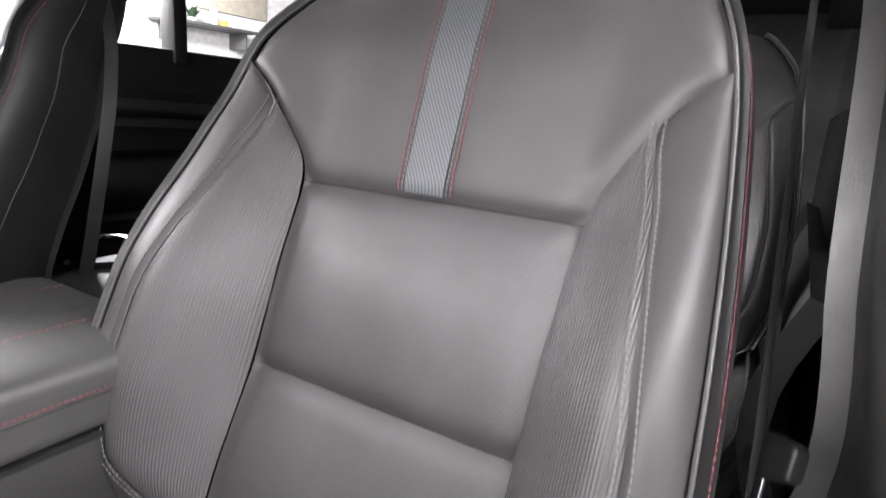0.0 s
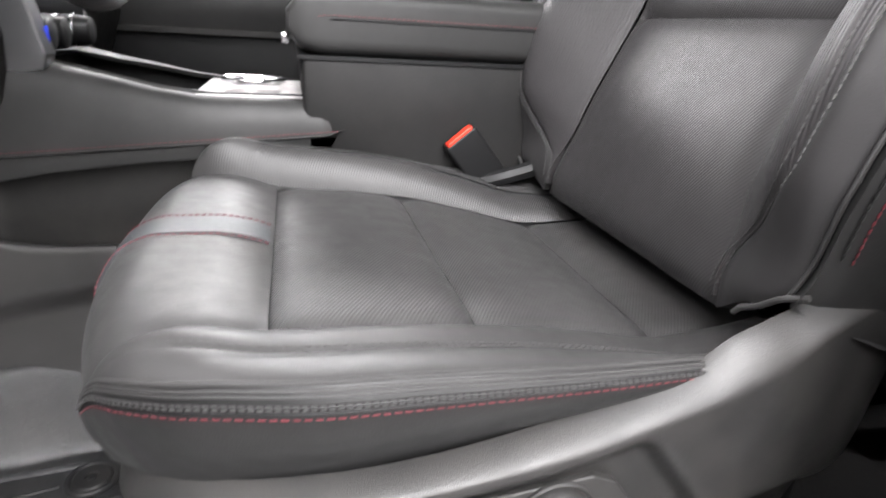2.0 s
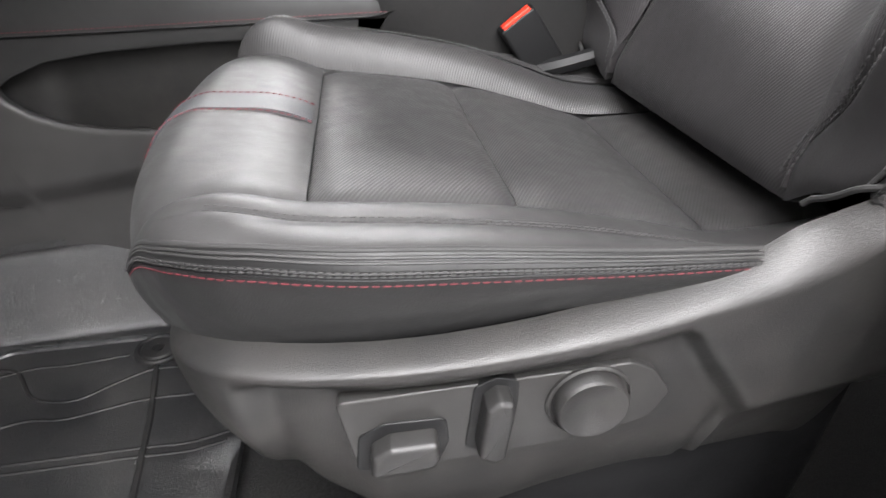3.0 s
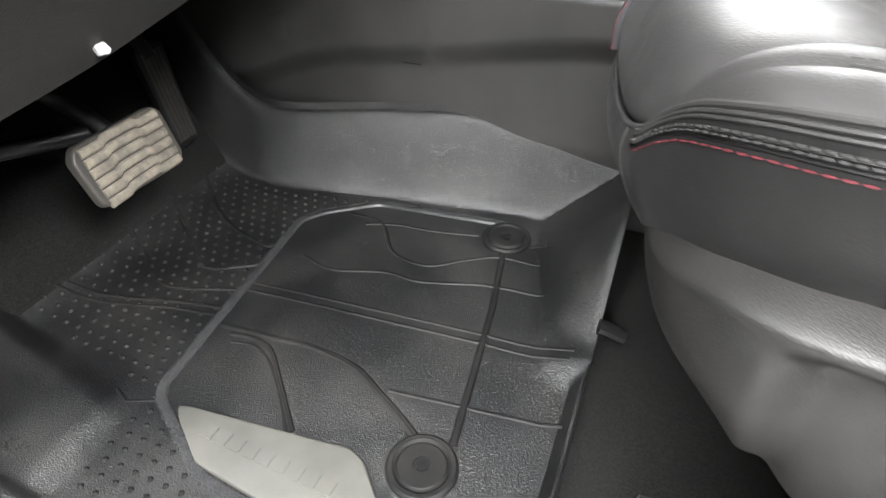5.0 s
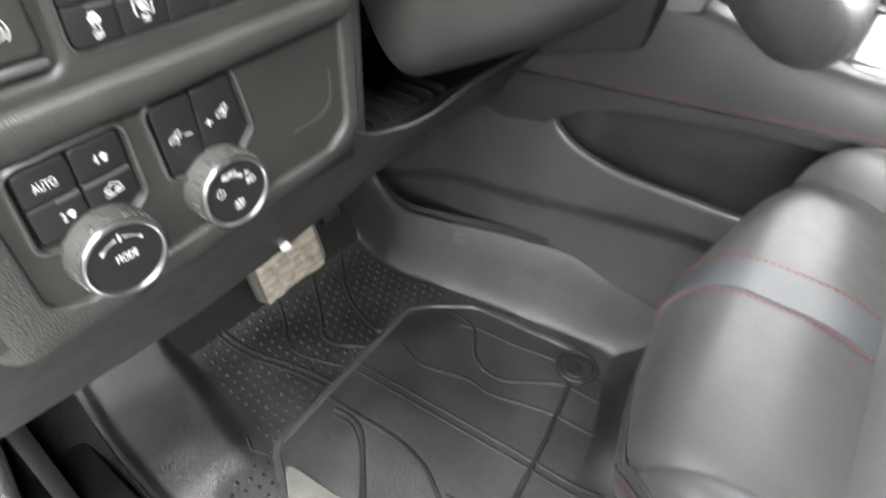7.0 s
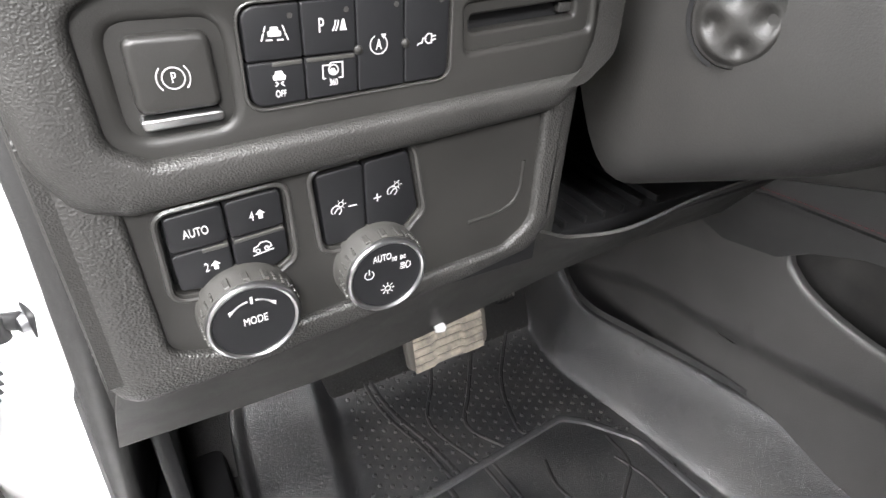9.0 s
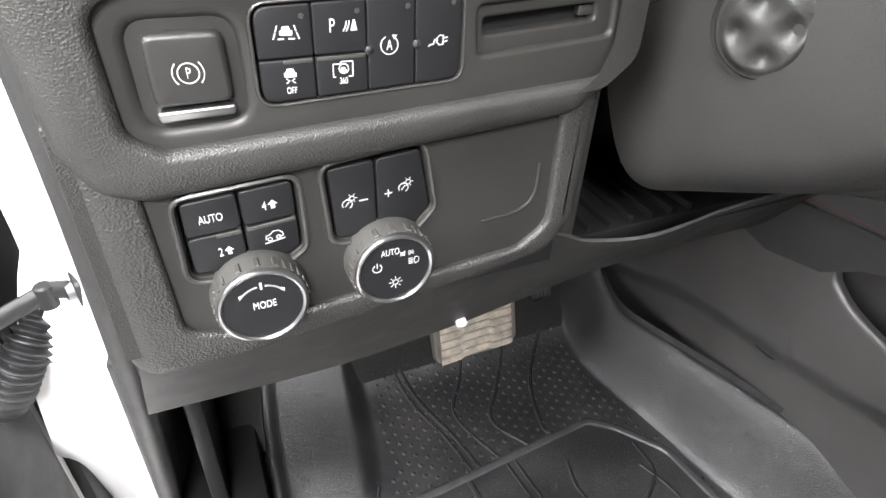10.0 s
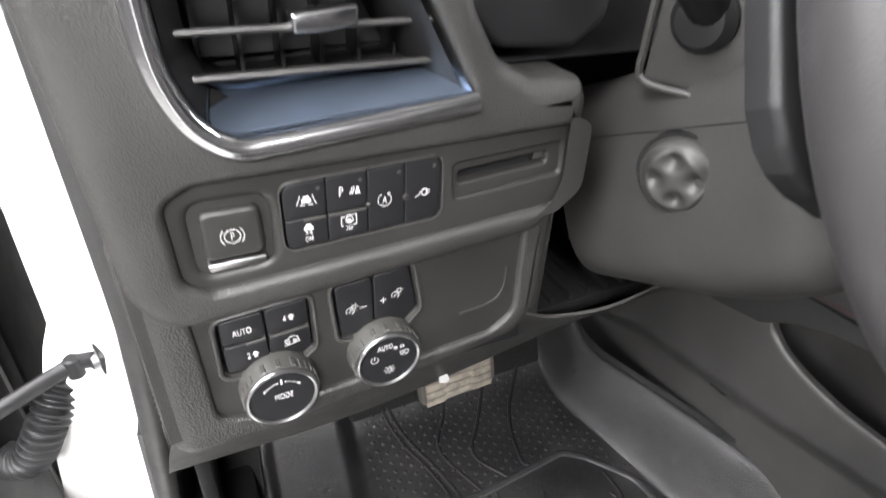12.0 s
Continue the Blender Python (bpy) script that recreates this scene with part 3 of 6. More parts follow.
def cushion(y, s):
    """The cushion's upper skin: rows run across from piping to piping, the last one is the front hem."""
    xe = edge_x(s)
    ye, ze = Y_OUT(xe), PIPE_Z(xe)
    q = min(1.05, abs(y) / ye)
    yi = inner_y(s)
    u = min(1.05, max(0.0, (abs(y) - yi) / (ye - yi)))
    front = smooth(S500, S600, s)
    flat = 0.004 * (q * q) * (1 - u)
    rise = (1 - front) * smooth(0.35, 1.15, u) / smooth(0.35, 1.15, 1.0) + front * q**4
    roll = (CREST if y > 0 else CREST_IN)(xe) * math.sin(math.pi * min(1, u * 0.97) ** 0.75)
    x = C_X(s) + (xe - C_X(s)) * q ** (2.7 - 0.9 * front)
    puff = math.sin(math.pi * max(0.0, (s - S500) / (S_END - S500)) ** 0.85) * math.sin(math.pi * min(1.0, q * q)) * (0.003 if y > 0 else 0.009)
    x, roll = x + puff * 0.8, roll + puff * 0.8
    return Vector((x, y, C_Z(s) + (ze - C_Z(s)) * rise + flat * (1 - front) + roll))


def bolster(side):
    """The cushion's side roll: u from 0 at the insert's seam to 1 at the piping, v along it."""
    def f(u, s):
        yi = inner_y(s)
        return cushion(side * (yi + (Y_OUT(edge_x(s)) - yi) * u), s)
    return f


seat = thing("driver_seat", (0.25, 0.0, 0.0), "black leather car seat with red stitching and ribbed centre panels", "car seat")
one = lambda v: 1.0
nil = lambda v: 0.0
for name, a, b, mt, nv, lab in (("front_panel", S490, S_END * 0.997, M_LEATHER, 40, "smooth black leather front roll"),
                                ("seat_panel", S335, S490, M_RIBBED, 24, "finely ribbed black leather"),
                                ("seat_panel", S165, S335, M_RIBBED, 24, "finely ribbed black leather"),
                                ("seat_panel", 0.0, S165, M_RIBBED, 18, "")):
    part(name, panel(cushion, lambda s: -inner_y(s) + 0.0006, lambda s: inner_y(s) - 0.0006, a + 0.0003, b - 0.0003, 44, nv, 0.008 if a < S490 else 0.003, 0.010 if a < S490 else 0.006, 0.014 if a < S490 else 0.004, flip=True, swell=0.004), mt, seat, lab)
S006, S_TIP = s_at(0.06), S_END * 0.992
for side in (1, -1):
    f = bolster(side)
    part("bolster", panel(f, nil, lambda v: 0.55, S006, S_TIP, 12, 80, 0.004, 0.008, 0.0, flip=side > 0, facing=Vector((0.1, 0.15 * side, 0.98))), M_LEATHER if side > 0 else M_RIBBED, seat, "smooth leather side roll" if side > 0 else "ribbed leather side roll")
    part("bolster_edge", panel(f, lambda v: 0.55, one, S006, S_TIP, 12, 80, 0.0025, 0.006, 0.0, flip=side > 0, facing=Vector((0.1, 0.35 * side, 0.93))), M_LEATHER, seat)
    line = [f(0.53, s_at(0.10) + (S545 - s_at(0.10)) * i / 60) + Vector((0, 0, 0.0012)) for i in range(61)]
    line2 = [f(0.60, s_at(0.10) + (S545 - s_at(0.10)) * i / 60) + Vector((0, 0, 0.0012)) for i in range(61)]
    bm = stitch_row(line, 0.0034, 0.0022, 0.0005, bm=stitch_row(line2, 0.0034, 0.0022, 0.0005))
    part("seam_stitching", bm, M_DULL_THREAD, seat)


# dark sheet added under the panels so open gaps look shaded
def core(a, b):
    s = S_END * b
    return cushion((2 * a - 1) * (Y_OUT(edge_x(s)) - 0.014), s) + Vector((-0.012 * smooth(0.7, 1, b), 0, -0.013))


part("gap_filler", grid_mesh(core, 40, 40, flip=True), M_SIDE, seat, "dark filler sheet under the panels")


# plan line of the cushion's skirt: piping along both sides, dipping to a hem round the front
def skirt_line(n):
    side_run = [cushion(Y_OUT(edge_x(s)), s) for s in [S006 + (S_END - S006) * i / 80 for i in range(81)]]
    hem = [cushion(0.190 * (1 - i / 40), S_END) for i in range(1, 41)]
    half = side_run + hem
    return resample(half + [Vector((p.x, -p.y, p.z)) for p in half[-2::-1]], n)


LINE = skirt_line(180)
part("piping", tube([p + Vector((0, 0, 0.0004)) for p in LINE], 0.0018, 8), M_PIPING, seat, "grey leather piping")


def outward(pts, i):
    a, b = pts[max(0, i - 2)], pts[min(len(pts) - 1, i + 2)]
    t = b - a
    n = Vector((-t.y, t.x, 0))
    return n.normalized()


LOW_Z = spl((0.05, 0.42), (0.15, 0.408), (0.213, 0.400), (0.318, 0.383), (0.42, 0.366), (0.513, 0.360), (0.56, 0.355), (0.59, 0.350), (0.605, 0.342), (0.64, 0.315))


def skirt(a, b):
    i = min(len(LINE) - 1, int(round(a * (len(LINE) - 1))))
    p, n = LINE[i], outward(LINE, i)
    low = min(p.z - 0.012, LOW_Z(p.x) - 0.008)
    z = p.z + (low - p.z) * b
    return Vector((p.x, p.y, z)) + n * (0.001 + (0.010 - 0.007 * smooth(0.42, 0.58, p.x)) * math.sin(math.pi * min(1, b * 1.15) ** 0.7) - 0.012 * b * b)


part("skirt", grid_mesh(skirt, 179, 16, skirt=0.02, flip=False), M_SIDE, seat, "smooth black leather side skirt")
STITCHED = range(8, 69)
red = stitch_row([skirt(i / 179, 0.215) + outward(LINE, i) * 0.0002 for i in STITCHED], 0.0052, 0.0010, 0.0006)
part("red_stitching", red, M_RED, seat, "red decorative seam thread")
for lev, r in ((0.030, 0.0011), (0.062, 0.0010)):
    part("edge_piping", tube([skirt(i / 179, lev) + outward(LINE, i) * 0.0002 for i in STITCHED], r, 6), M_PIPING, seat, "thin grey leather edge piping")
part("cord_band", tube([skirt(i / 179, 0.125) for i in STITCHED], 0.0018, 8, squash=0.6), M_SIDE, seat, "raised black seam band")
for lev in (0.112, 0.140):
    row = stitch_row([skirt(i / 179, lev) + outward(LINE, i) * 0.0016 for i in STITCHED], 0.0040, 0.0008, 0.0007)
    part("cord_stitching", row, M_DULL_THREAD, seat)
part("seam_groove", tube([skirt(i / 179, 0.175) - outward(LINE, i) * 0.0002 for i in STITCHED], 0.0009, 6), M_SOOT, seat)
for i in (70, 109):
    part("corner_seam", tube([skirt(i / 179, 0.02 + 0.93 * k / 12) + outward(LINE, i) * 0.0001 for k in range(13)], 0.0011, 6), M_PIPING, seat, "upright corner seam")


# the knit band across the front roll, edged with red thread
def on_cushion(y, s, up):
    p = cushion(y, s)
    n = (cushion(y + 1e-3, s) - cushion(y - 1e-3, s)).cross(cushion(y, s + 1e-3) - cushion(y, s - 1e-3)).normalized() * -1
    return p + n * up


sb0, sb1 = S490 + 0.004, S_END - 0.004
dip = lambda s: -0.005 * math.exp(-((s - S490) / 0.012) ** 1.3) + 0.0025
part("centre_band", grid_mesh(lambda a, b: on_cushion(-0.021 + 0.042 * a, sb0 + (sb1 - sb0) * b, dip(sb0 + (sb1 - sb0) * b) + 0.0030), 8, 36, skirt=0.004, flip=True), M_BAND, seat, "dark knitted centre band")
for y in (-0.0265, 0.0265):
    bm = stitch_row([on_cushion(y, sb0 + (sb1 - sb0) * i / 60, dip(sb0 + (sb1 - sb0) * i / 60) + 0.0030) for i in range(61)], 0.0050, 0.0010, 0.0007)
    part("red_stitching", bm, M_RED, seat, "red decorative seam thread")

# backrest: y across, w up along it, n forward from its plane
B_O, B_U, B_N = Vector((0.135, 0.0, 0.44)), Vector((-0.379, 0.0, 0.925)).normalized(), Vector((0.925, 0.0, 0.379)).normalized()
N_MID = spl((-0.03, -0.012), (0.02, 0.0), (0.12, 0.006), (0.23, 0.002), (0.34, 0.004), (0.43, 0.0), (0.52, 0.006), (0.60, 0.012), (0.66, 0.012), (0.72, 0.0), (0.76, -0.045))
N_BOL = spl((-0.02, 0.010), (0.035, 0.020), (0.10, 0.057), (0.20, 0.077), (0.28, 0.075), (0.35, 0.062), (0.41, 0.048), (0.47, 0.032), (0.52, 0.017), (0.58, 0.008), (0.66, 0.002))
Y_INS = spl((-0.02, 0.176), (0.03, 0.168), (0.09, 0.155), (0.23, 0.150), (0.40, 0.156), (0.425, 0.159), (0.452, 0.164), (0.482, 0.180), (0.509, 0.200), (0.535, 0.221), (0.552, 0.241), (0.560, 0.251))
Y_SEAM = spl((0.0, 0.172), (0.03, 0.178), (0.055, 0.210), (0.10, 0.236), (0.17, 0.246), (0.25, 0.246), (0.33, 0.236), (0.40, 0.224), (0.45, 0.216), (0.50, 0.206), (0.535, 0.204))
Y_PIP = spl((-0.03, 0.248), (0.02, 0.262), (0.10, 0.275), (0.22, 0.284), (0.30, 0.281), (0.38, 0.275), (0.48, 0.264), (0.56, 0.252), (0.64, 0.226), (0.70, 0.19), (0.76, 0.14))


INNER_WIDER = 1.28  # the inboard bolster is a little wider than the outboard one


def across(u, side):
    """Place across the backrest of a line at u from the middle, on one side."""
    return u if side > 0 else -(u if u < 0.16 else 0.16 + (u - 0.16) * INNER_WIDER)


def back(y, w):
    q = abs(y)
    if y < 0 and q > 0.16:
        q = 0.16 + (q - 0.16) / INNER_WIDER
    yi = min(Y_INS(w), 0.16)
    rise = smooth(yi - 0.012, 0.236, q)
    fall = smooth(0.246, 0.304, q)
    fall *= 1.0 if y > 0 else 0.45
    n = N_MID(w) + N_BOL(w) * rise - (0.014 + 0.20 * N_BOL(w)) * fall - 0.05 * smooth(0.58, 0.78, w) * (q / 0.2) ** 2
    return B_O + Vector((0, y, 0)) + B_U * w + B_N * n


def hem_w(u):
    """Where the bolsters end at the bottom: the hem climbs towards the outer edge."""
    return -0.02 + 0.022 * smooth(0.17, 0.222, u) + 0.025 * smooth(0.222, 0.268, u)


for a, b, lab in ((-0.02, 0.229, "finely perforated black leather"), (0.229, 0.432, "")):
    part("back_panel", panel(back, lambda w: -Y_INS(w) + 0.0006, lambda w: Y_INS(w) - 0.0006, a + 0.0003, b - 0.0003, 44, 36, 0.008, 0.010, flip=False, swell=0.005), M_PERF, seat, lab)
part("shoulder_panel", panel(back, lambda w: across(min(Y_INS(w), Y_PIP(w)) if w < 0.56 else Y_PIP(w), -1), lambda w: min(Y_INS(w), Y_PIP(w)) if w < 0.56 else Y_PIP(w), 0.4327, 0.76, 56, 60, 0.008, 0.010, swell=0.004), M_LEATHER_DIM, seat, "smooth grained leather upper back")
for side in (1, -1):
    def face(u, w, side=side):
        if w < 0.1:
            w = hem_w(u) + (w + 0.02) * (0.1 - hem_w(u)) / 0.12
        return back(across(u, side), w)
    part("back_bolster", panel(face, Y_INS, lambda w: max(Y_SEAM(w), Y_INS(w) + 0.002), -0.01, 0.535, 18, 64, 0.005, 0.008, flip=side < 0), M_RIBBED_BACK, seat, "ribbed leather side bolster")
    part("back_bolster_edge", panel(face, lambda w: max(Y_SEAM(w), Y_INS(w) + 0.002) if w < 0.535 else Y_INS(w), Y_PIP, -0.02, 0.566, 14, 64, 0.004, 0.007, flip=side < 0), M_LEATHER_DIM, seat)
    bm = stitch_row([face(Y_SEAM(w) - 0.004, w) + B_N * 0.0006 for w in [0.0 + 0.52 * i / 80 for i in range(81)]], r=0.0009)
    bm = stitch_row([face(Y_SEAM(w) + 0.006, w) + B_N * 0.0006 for w in [0.0 + 0.52 * i / 80 for i in range(81)]], r=0.0009, bm=bm)
    part("seam_stitching", bm, M_GREY_THREAD, seat)
    edge = [face(Y_PIP(w), w) for w in [-0.020 + 0.765 * i / 90 for i in range(91)]]
    part("piping", tube([p + Vector((0, side * 0.0005, 0)) - B_N * 0.001 for p in edge], 0.0019, 8), M_PIPING, seat, "grey leather piping")
    hook = [(0.266, 0.0), (0.250, -0.001), (0.236, -0.001), (0.226, -0.002), (0.219, -0.005), (0.214, -0.010)]
    part("hem_piping", tube(curve3([face(u, -0.02) + B_U * d + B_N * 0.001 for u, d in hook], 30), 0.0024, 8), M_PIPING, seat, "hooked piping of the lower hem")

    def flank(a, b, edge=edge, side=side):
        p = edge[min(90, int(round(a * 90)))]
        return p + Vector((0, side * (0.014 * math.sin(math.pi * min(1, b * 1.1) ** 0.6) - 0.02 * b * b), 0)) - B_N * (0.005 + (0.205 - 0.10 * a) * b)
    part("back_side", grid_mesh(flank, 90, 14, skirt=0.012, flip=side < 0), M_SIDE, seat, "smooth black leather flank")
    bm = stitch_row([flank(i / 90, 0.075) + Vector((0, side * 0.0011, 0)) for i in range(6, 89)], 0.0045, 0.0015, 0.00085)
    part("red_stitching", bm, M_RED, seat, "red decorative seam thread")
    bm = stitch_row([flank(i / 90, 0.040) + Vector((0, side * 0.0006, 0)) for i in range(6, 89)], 0.0052, 0.0022, 0.0010)
    part("cord_stitching", bm, M_BLACK_THREAD, seat)
    bm = stitch_row([flank(i / 90, 0.50 - 0.12 * abs(i / 90 - 0.4)) + Vector((0, side * 0.0012, 0)) for i in range(3, 89)])
    part("seam_stitching", bm, M_GREY_THREAD, seat)


def shell(a, b):
    w = -0.02 + 0.76 * b
    y = across(abs(2 * a - 1) * (Y_PIP(w) - 0.004), 2 * a - 1)
    return B_O + Vector((0, y, 0)) + B_U * w - B_N * (0.205 - 0.095 * b + 0.02 * math.cos((2 * a - 1) * 1.4))


part("back_shell", grid_mesh(shell, 20, 30, skirt=0.02, flip=True), M_VALANCE, seat, "black plastic rear shell")


def on_back(y, w, up):
    p = back(y, w)
    n = (back(y + 1e-3, w) - back(y - 1e-3, w)).cross(back(y, w + 1e-3) - back(y, w - 1e-3)).normalized()
    return p + n * up


bdip = lambda w: -0.006 * math.exp(-((w - 0.432) / 0.010) ** 1.3) + 0.0045
part("centre_band", grid_mesh(lambda a, b: on_back(-0.0225 + 0.045 * a, 0.436 + 0.30 * b, bdip(0.436 + 0.30 * b)), 8, 50, skirt=0.004), M_BAND, seat, "dark knitted centre band")
for y in (-0.0300, 0.0300):
    bm = stitch_row([on_back(y, 0.437 + 0.30 * i / 70, bdip(0.437 + 0.30 * i / 70) - 0.0005) for i in range(71)], 0.0045, 0.0015, 0.0008)
    part("red_stitching", bm, M_RED, seat, "red decorative seam thread")
for y in (-0.0255, 0.0255):
    bm = stitch_row([on_back(y, 0.437 + 0.30 * i / 70, bdip(0.437 + 0.30 * i / 70) - 0.0004) for i in range(71)])
    part("seam_stitching", bm, M_GREY_THREAD, seat)

# plastic valance round the seat base: top shelf, ridge, side wall
V_PATH = curve3([(-0.17, 0.10, 0), (-0.11, 0.165, 0), (-0.04, 0.215, 0), (0.04, 0.262, 0), (0.09, 0.272, 0), (0.12, 0.278, 0), (0.15, 0.283, 0), (0.19, 0.288, 0), (0.30, 0.291, 0), (0.45, 0.288, 0), (0.53, 0.272, 0), (0.570, 0.240, 0), (0.590, 0.195, 0), (0.597, 0.12, 0), (0.599, 0.0, 0), (0.597, -0.12, 0), (0.590, -0.195, 0), (0.570, -0.240, 0), (0.53, -0.272, 0), (0.45, -0.288, 0), (0.30, -0.291, 0), (0.15, -0.287, 0), (-0.08, -0.270, 0)], 420)
V_TOP = spl((-0.1, 0.510), (0.0, 0.494), (0.06, 0.480), (0.10, 0.469), (0.125, 0.462), (0.154, 0.455), (0.187, 0.446), (0.213, 0.430), (0.318, 0.395), (0.42, 0.376), (0.513, 0.368), (0.56, 0.363), (0.585, 0.357), (0.60, 0.343))
V_RIDGE = spl((-0.1, 0.490), (0.0, 0.478), (0.06, 0.465), (0.10, 0.454), (0.127, 0.445), (0.147, 0.433), (0.168, 0.423), (0.205, 0.410), (0.253, 0.398), (0.30, 0.385), (0.337, 0.378), (0.421, 0.367), (0.475, 0.362), (0.526, 0.356), (0.56, 0.348), (0.60, 0.325))
V_BOT = spl((-0.1, 0.17), (0.0, 0.190), (0.124, 0.214), (0.226, 0.218), (0.30, 0.204), (0.37, 0.180), (0.44, 0.172), (0.46, 0.196), (0.496, 0.219), (0.527, 0.243), (0.56, 0.262), (0.61, 0.275))


def valance(a, b):
    i = min(419, int(round(a * 419)))
    p = V_PATH[i]
    n = outward(V_PATH, i)
    top, ridge, bot = V_TOP(p.x), V_RIDGE(p.x), V_BOT(p.x)
    shelf = 0.34
    if b < shelf:
        t = b / shelf
        z = top + (ridge - top) * t
        d = -0.024 + 0.024 * abs(math.sin(t * math.pi / 2)) ** 0.8
    else:
        t = (b - shelf) / (1 - shelf)
        z = ridge + (bot - ridge) * t
        d = -0.003 * math.sin(math.pi * t) - 0.030 * t**3 - 0.020 * smooth(0.312, 0.270, z) * smooth(0.205, 0.165, p.x)
        # shallow field round the switches, with a raised brow at its back end
        brow = 0.197 + 0.80 * min(0.08, max(-0.02, z - 0.316))
        field = smooth(brow - 0.006, brow + 0.012, p.x) * (1 - smooth(0.515, 0.54, p.x)) if p.y > 0 else 0
        d -= 0.015 * field * smooth(0.02, 0.14, t)
    return Vector((p.x, p.y, z)) + n * d


part("valance", grid_mesh(valance, 419, 60, skirt=0.012), M_VALANCE, seat, "dusty black grained plastic base cover")

# switch plate and its switches; frame looks outboard
def out_frame(x, y, z, turn=0.0):
    """A frame on the seat's outboard side: x runs back, y up, z outboard."""
    return Matrix.Translation((x, y, z)) @ Matrix(((-1, 0, 0, 0), (0, 0, 1, 0), (0, 1, 0, 0), (0, 0, 0, 1))) @ pose(0, 0, 0, 0, 0, turn)


PY = 0.2800
plate_pts = [(0.474, 0.338), (0.285, 0.357), (0.268, 0.350), (0.252, 0.329), (0.262, 0.306), (0.30, 0.292), (0.446, 0.272), (0.462, 0.283)]
loop = rounded([(-x, z) for x, z in plate_pts], 0.006)
# black pads laid on the plate imitate shaded cavities round two switches
for pts in ([(-0.462, 0.276), (-0.406, 0.283), (-0.401, 0.300), (-0.404, 0.321), (-0.444, 0.319), (-0.460, 0.309)], [(-0.390, 0.292), (-0.388, 0.345), (-0.374, 0.353), (-0.359, 0.349), (-0.358, 0.330), (-0.360, 0.290), (-0.372, 0.284)]):
    part("switch_gap_pad", slab(rounded(pts, 0.006), out_frame(0, PY + 0.0012, 0), 0.006, 0.001), M_SOOT, seat)
part("switch_plate", slab(loop, out_frame(0, PY, 0), 0.010, 0.0015), M_SWITCH, seat, "smooth plastic switch plate")
part("slide_switch", slab(rounded([(-0.453, 0.284), (-0.412, 0.290), (-0.408, 0.298), (-0.410, 0.313), (-0.440, 0.311), (-0.452, 0.303)], 0.005), out_frame(0, PY + 0.016, 0), 0.016, 0.004), M_VALANCE, seat, "raised plastic seat slide switch")
part("recline_lever", slab(rounded([(-0.384, 0.298), (-0.382, 0.340), (-0.374, 0.347), (-0.365, 0.345), (-0.364, 0.330), (-0.366, 0.296), (-0.372, 0.291)], 0.004), out_frame(0, PY + 0.018, 0), 0.018, 0.004), M_VALANCE, seat, "raised plastic recline lever")
part("round_switch", lathe([(0.026, 0.0), (0.026, 0.002), (0.0245, 0.003), (0.0242, 0.001), (0.0225, 0.001), (0.0222, 0.009), (0.0205, 0.0115), (0.017, 0.0105), (0.010, 0.0060), (0.0, 0.0045)], out_frame(0.310, PY, 0.328) @ Matrix.Diagonal((1.12, 1.12, 1.0, 1.0))), M_VALANCE, seat, "round dished lumbar switch")
marks([[(0, 0), (0.006, 0), (0.006, 0.008), (0, 0.008)], [(0.009, 0), (0.012, 0), (0.012, 0.008), (0.009, 0.008)], [(0.015, 0), (0.021, 0), (0.021, 0.008), (0.015, 0.008)], [(0.025, 0), (0.031, 0), (0.031, 0.008), (0.025, 0.008)]],
      out_frame(0.200, 0.2768, 0.4255, 18) @ pose(0, 0, 0, -38, 0, 0), seat, M_SOOT, "embossed_bars", 0.001)

# seat rails and frame under the cushion
for y in (0.165, -0.165):
    bm = block((-0.02, y - 0.024, 0.0), (0.535, y + 0.024, 0.018), 0.003)
    block((0.0, y - 0.013, 0.018), (0.50, y + 0.013, 0.045), 0.003, bm=bm)
    part("seat_rail", bm, M_RAIL, seat, "dark steel slide rail")
    for x in (0.515, 0.47):
        part("rail_bolt", lathe([(0, 0.009), (0.006, 0.009), (0.007, 0.006), (0.007, 0.0)], Matrix.Translation((x, y, 0.018 if x > 0.5 else 0.045)), 12), M_SOOT, seat)
part("seat_frame", block((0.02, -0.22, 0.045), (0.40, 0.22, 0.33), 0.02), M_SOOT, seat, "black seat frame under the cushion")

# copies: front passenger seat and the second row
for m in (Matrix.Translation((0.376, 2 * MID, 0.0)), Matrix.Translation((-0.72, 0.03, 0.03)), Matrix.Translation((-0.72, 2 * MID - 0.03, 0.03))):
    c = copy_thing(seat, m)
    c.name = "passenger_seat" if m.translation.x > 0 else "rear_seat"
    c["label"] = "black leather front passenger seat with red stitching" if m.translation.x > 0 else "black leather second row seat behind the front seats"

# ---- centre console ----
console = thing("centre_console", (0.3, MID, 0.0), "black centre console with padded armrest, cup holders and red stitching", "console")
C_NEAR, C_FAR = -0.252, 2 * MID + 0.252

# lower plastic flank: crease low down, hollow map pocket, leaning in towards the floor
POCKET_LOW = spl((0.50, 0.322), (0.66, 0.322), (0.78, 0.322), (0.828, 0.328), (0.874, 0.342), (0.908, 0.366))


def flank_y(x, z):
    cr = spl((0.60, 0.272), (0.68, 0.268), (0.877, 0.236), (1.094, 0.199), (1.23, 0.144), (1.4, 0.10))(x)
    y = -0.268 - 0.022 * smooth(cr + 0.012, cr - 0.035, z) - 0.02 * smooth(0.12, 0.02, z)
    fore = smooth(0.95, 1.25, x)
    y -= 0.02 * fore
    return y


def flank_top(x):
    return POCKET_LOW(x) + 0.10 * smooth(0.902, 0.925, x)


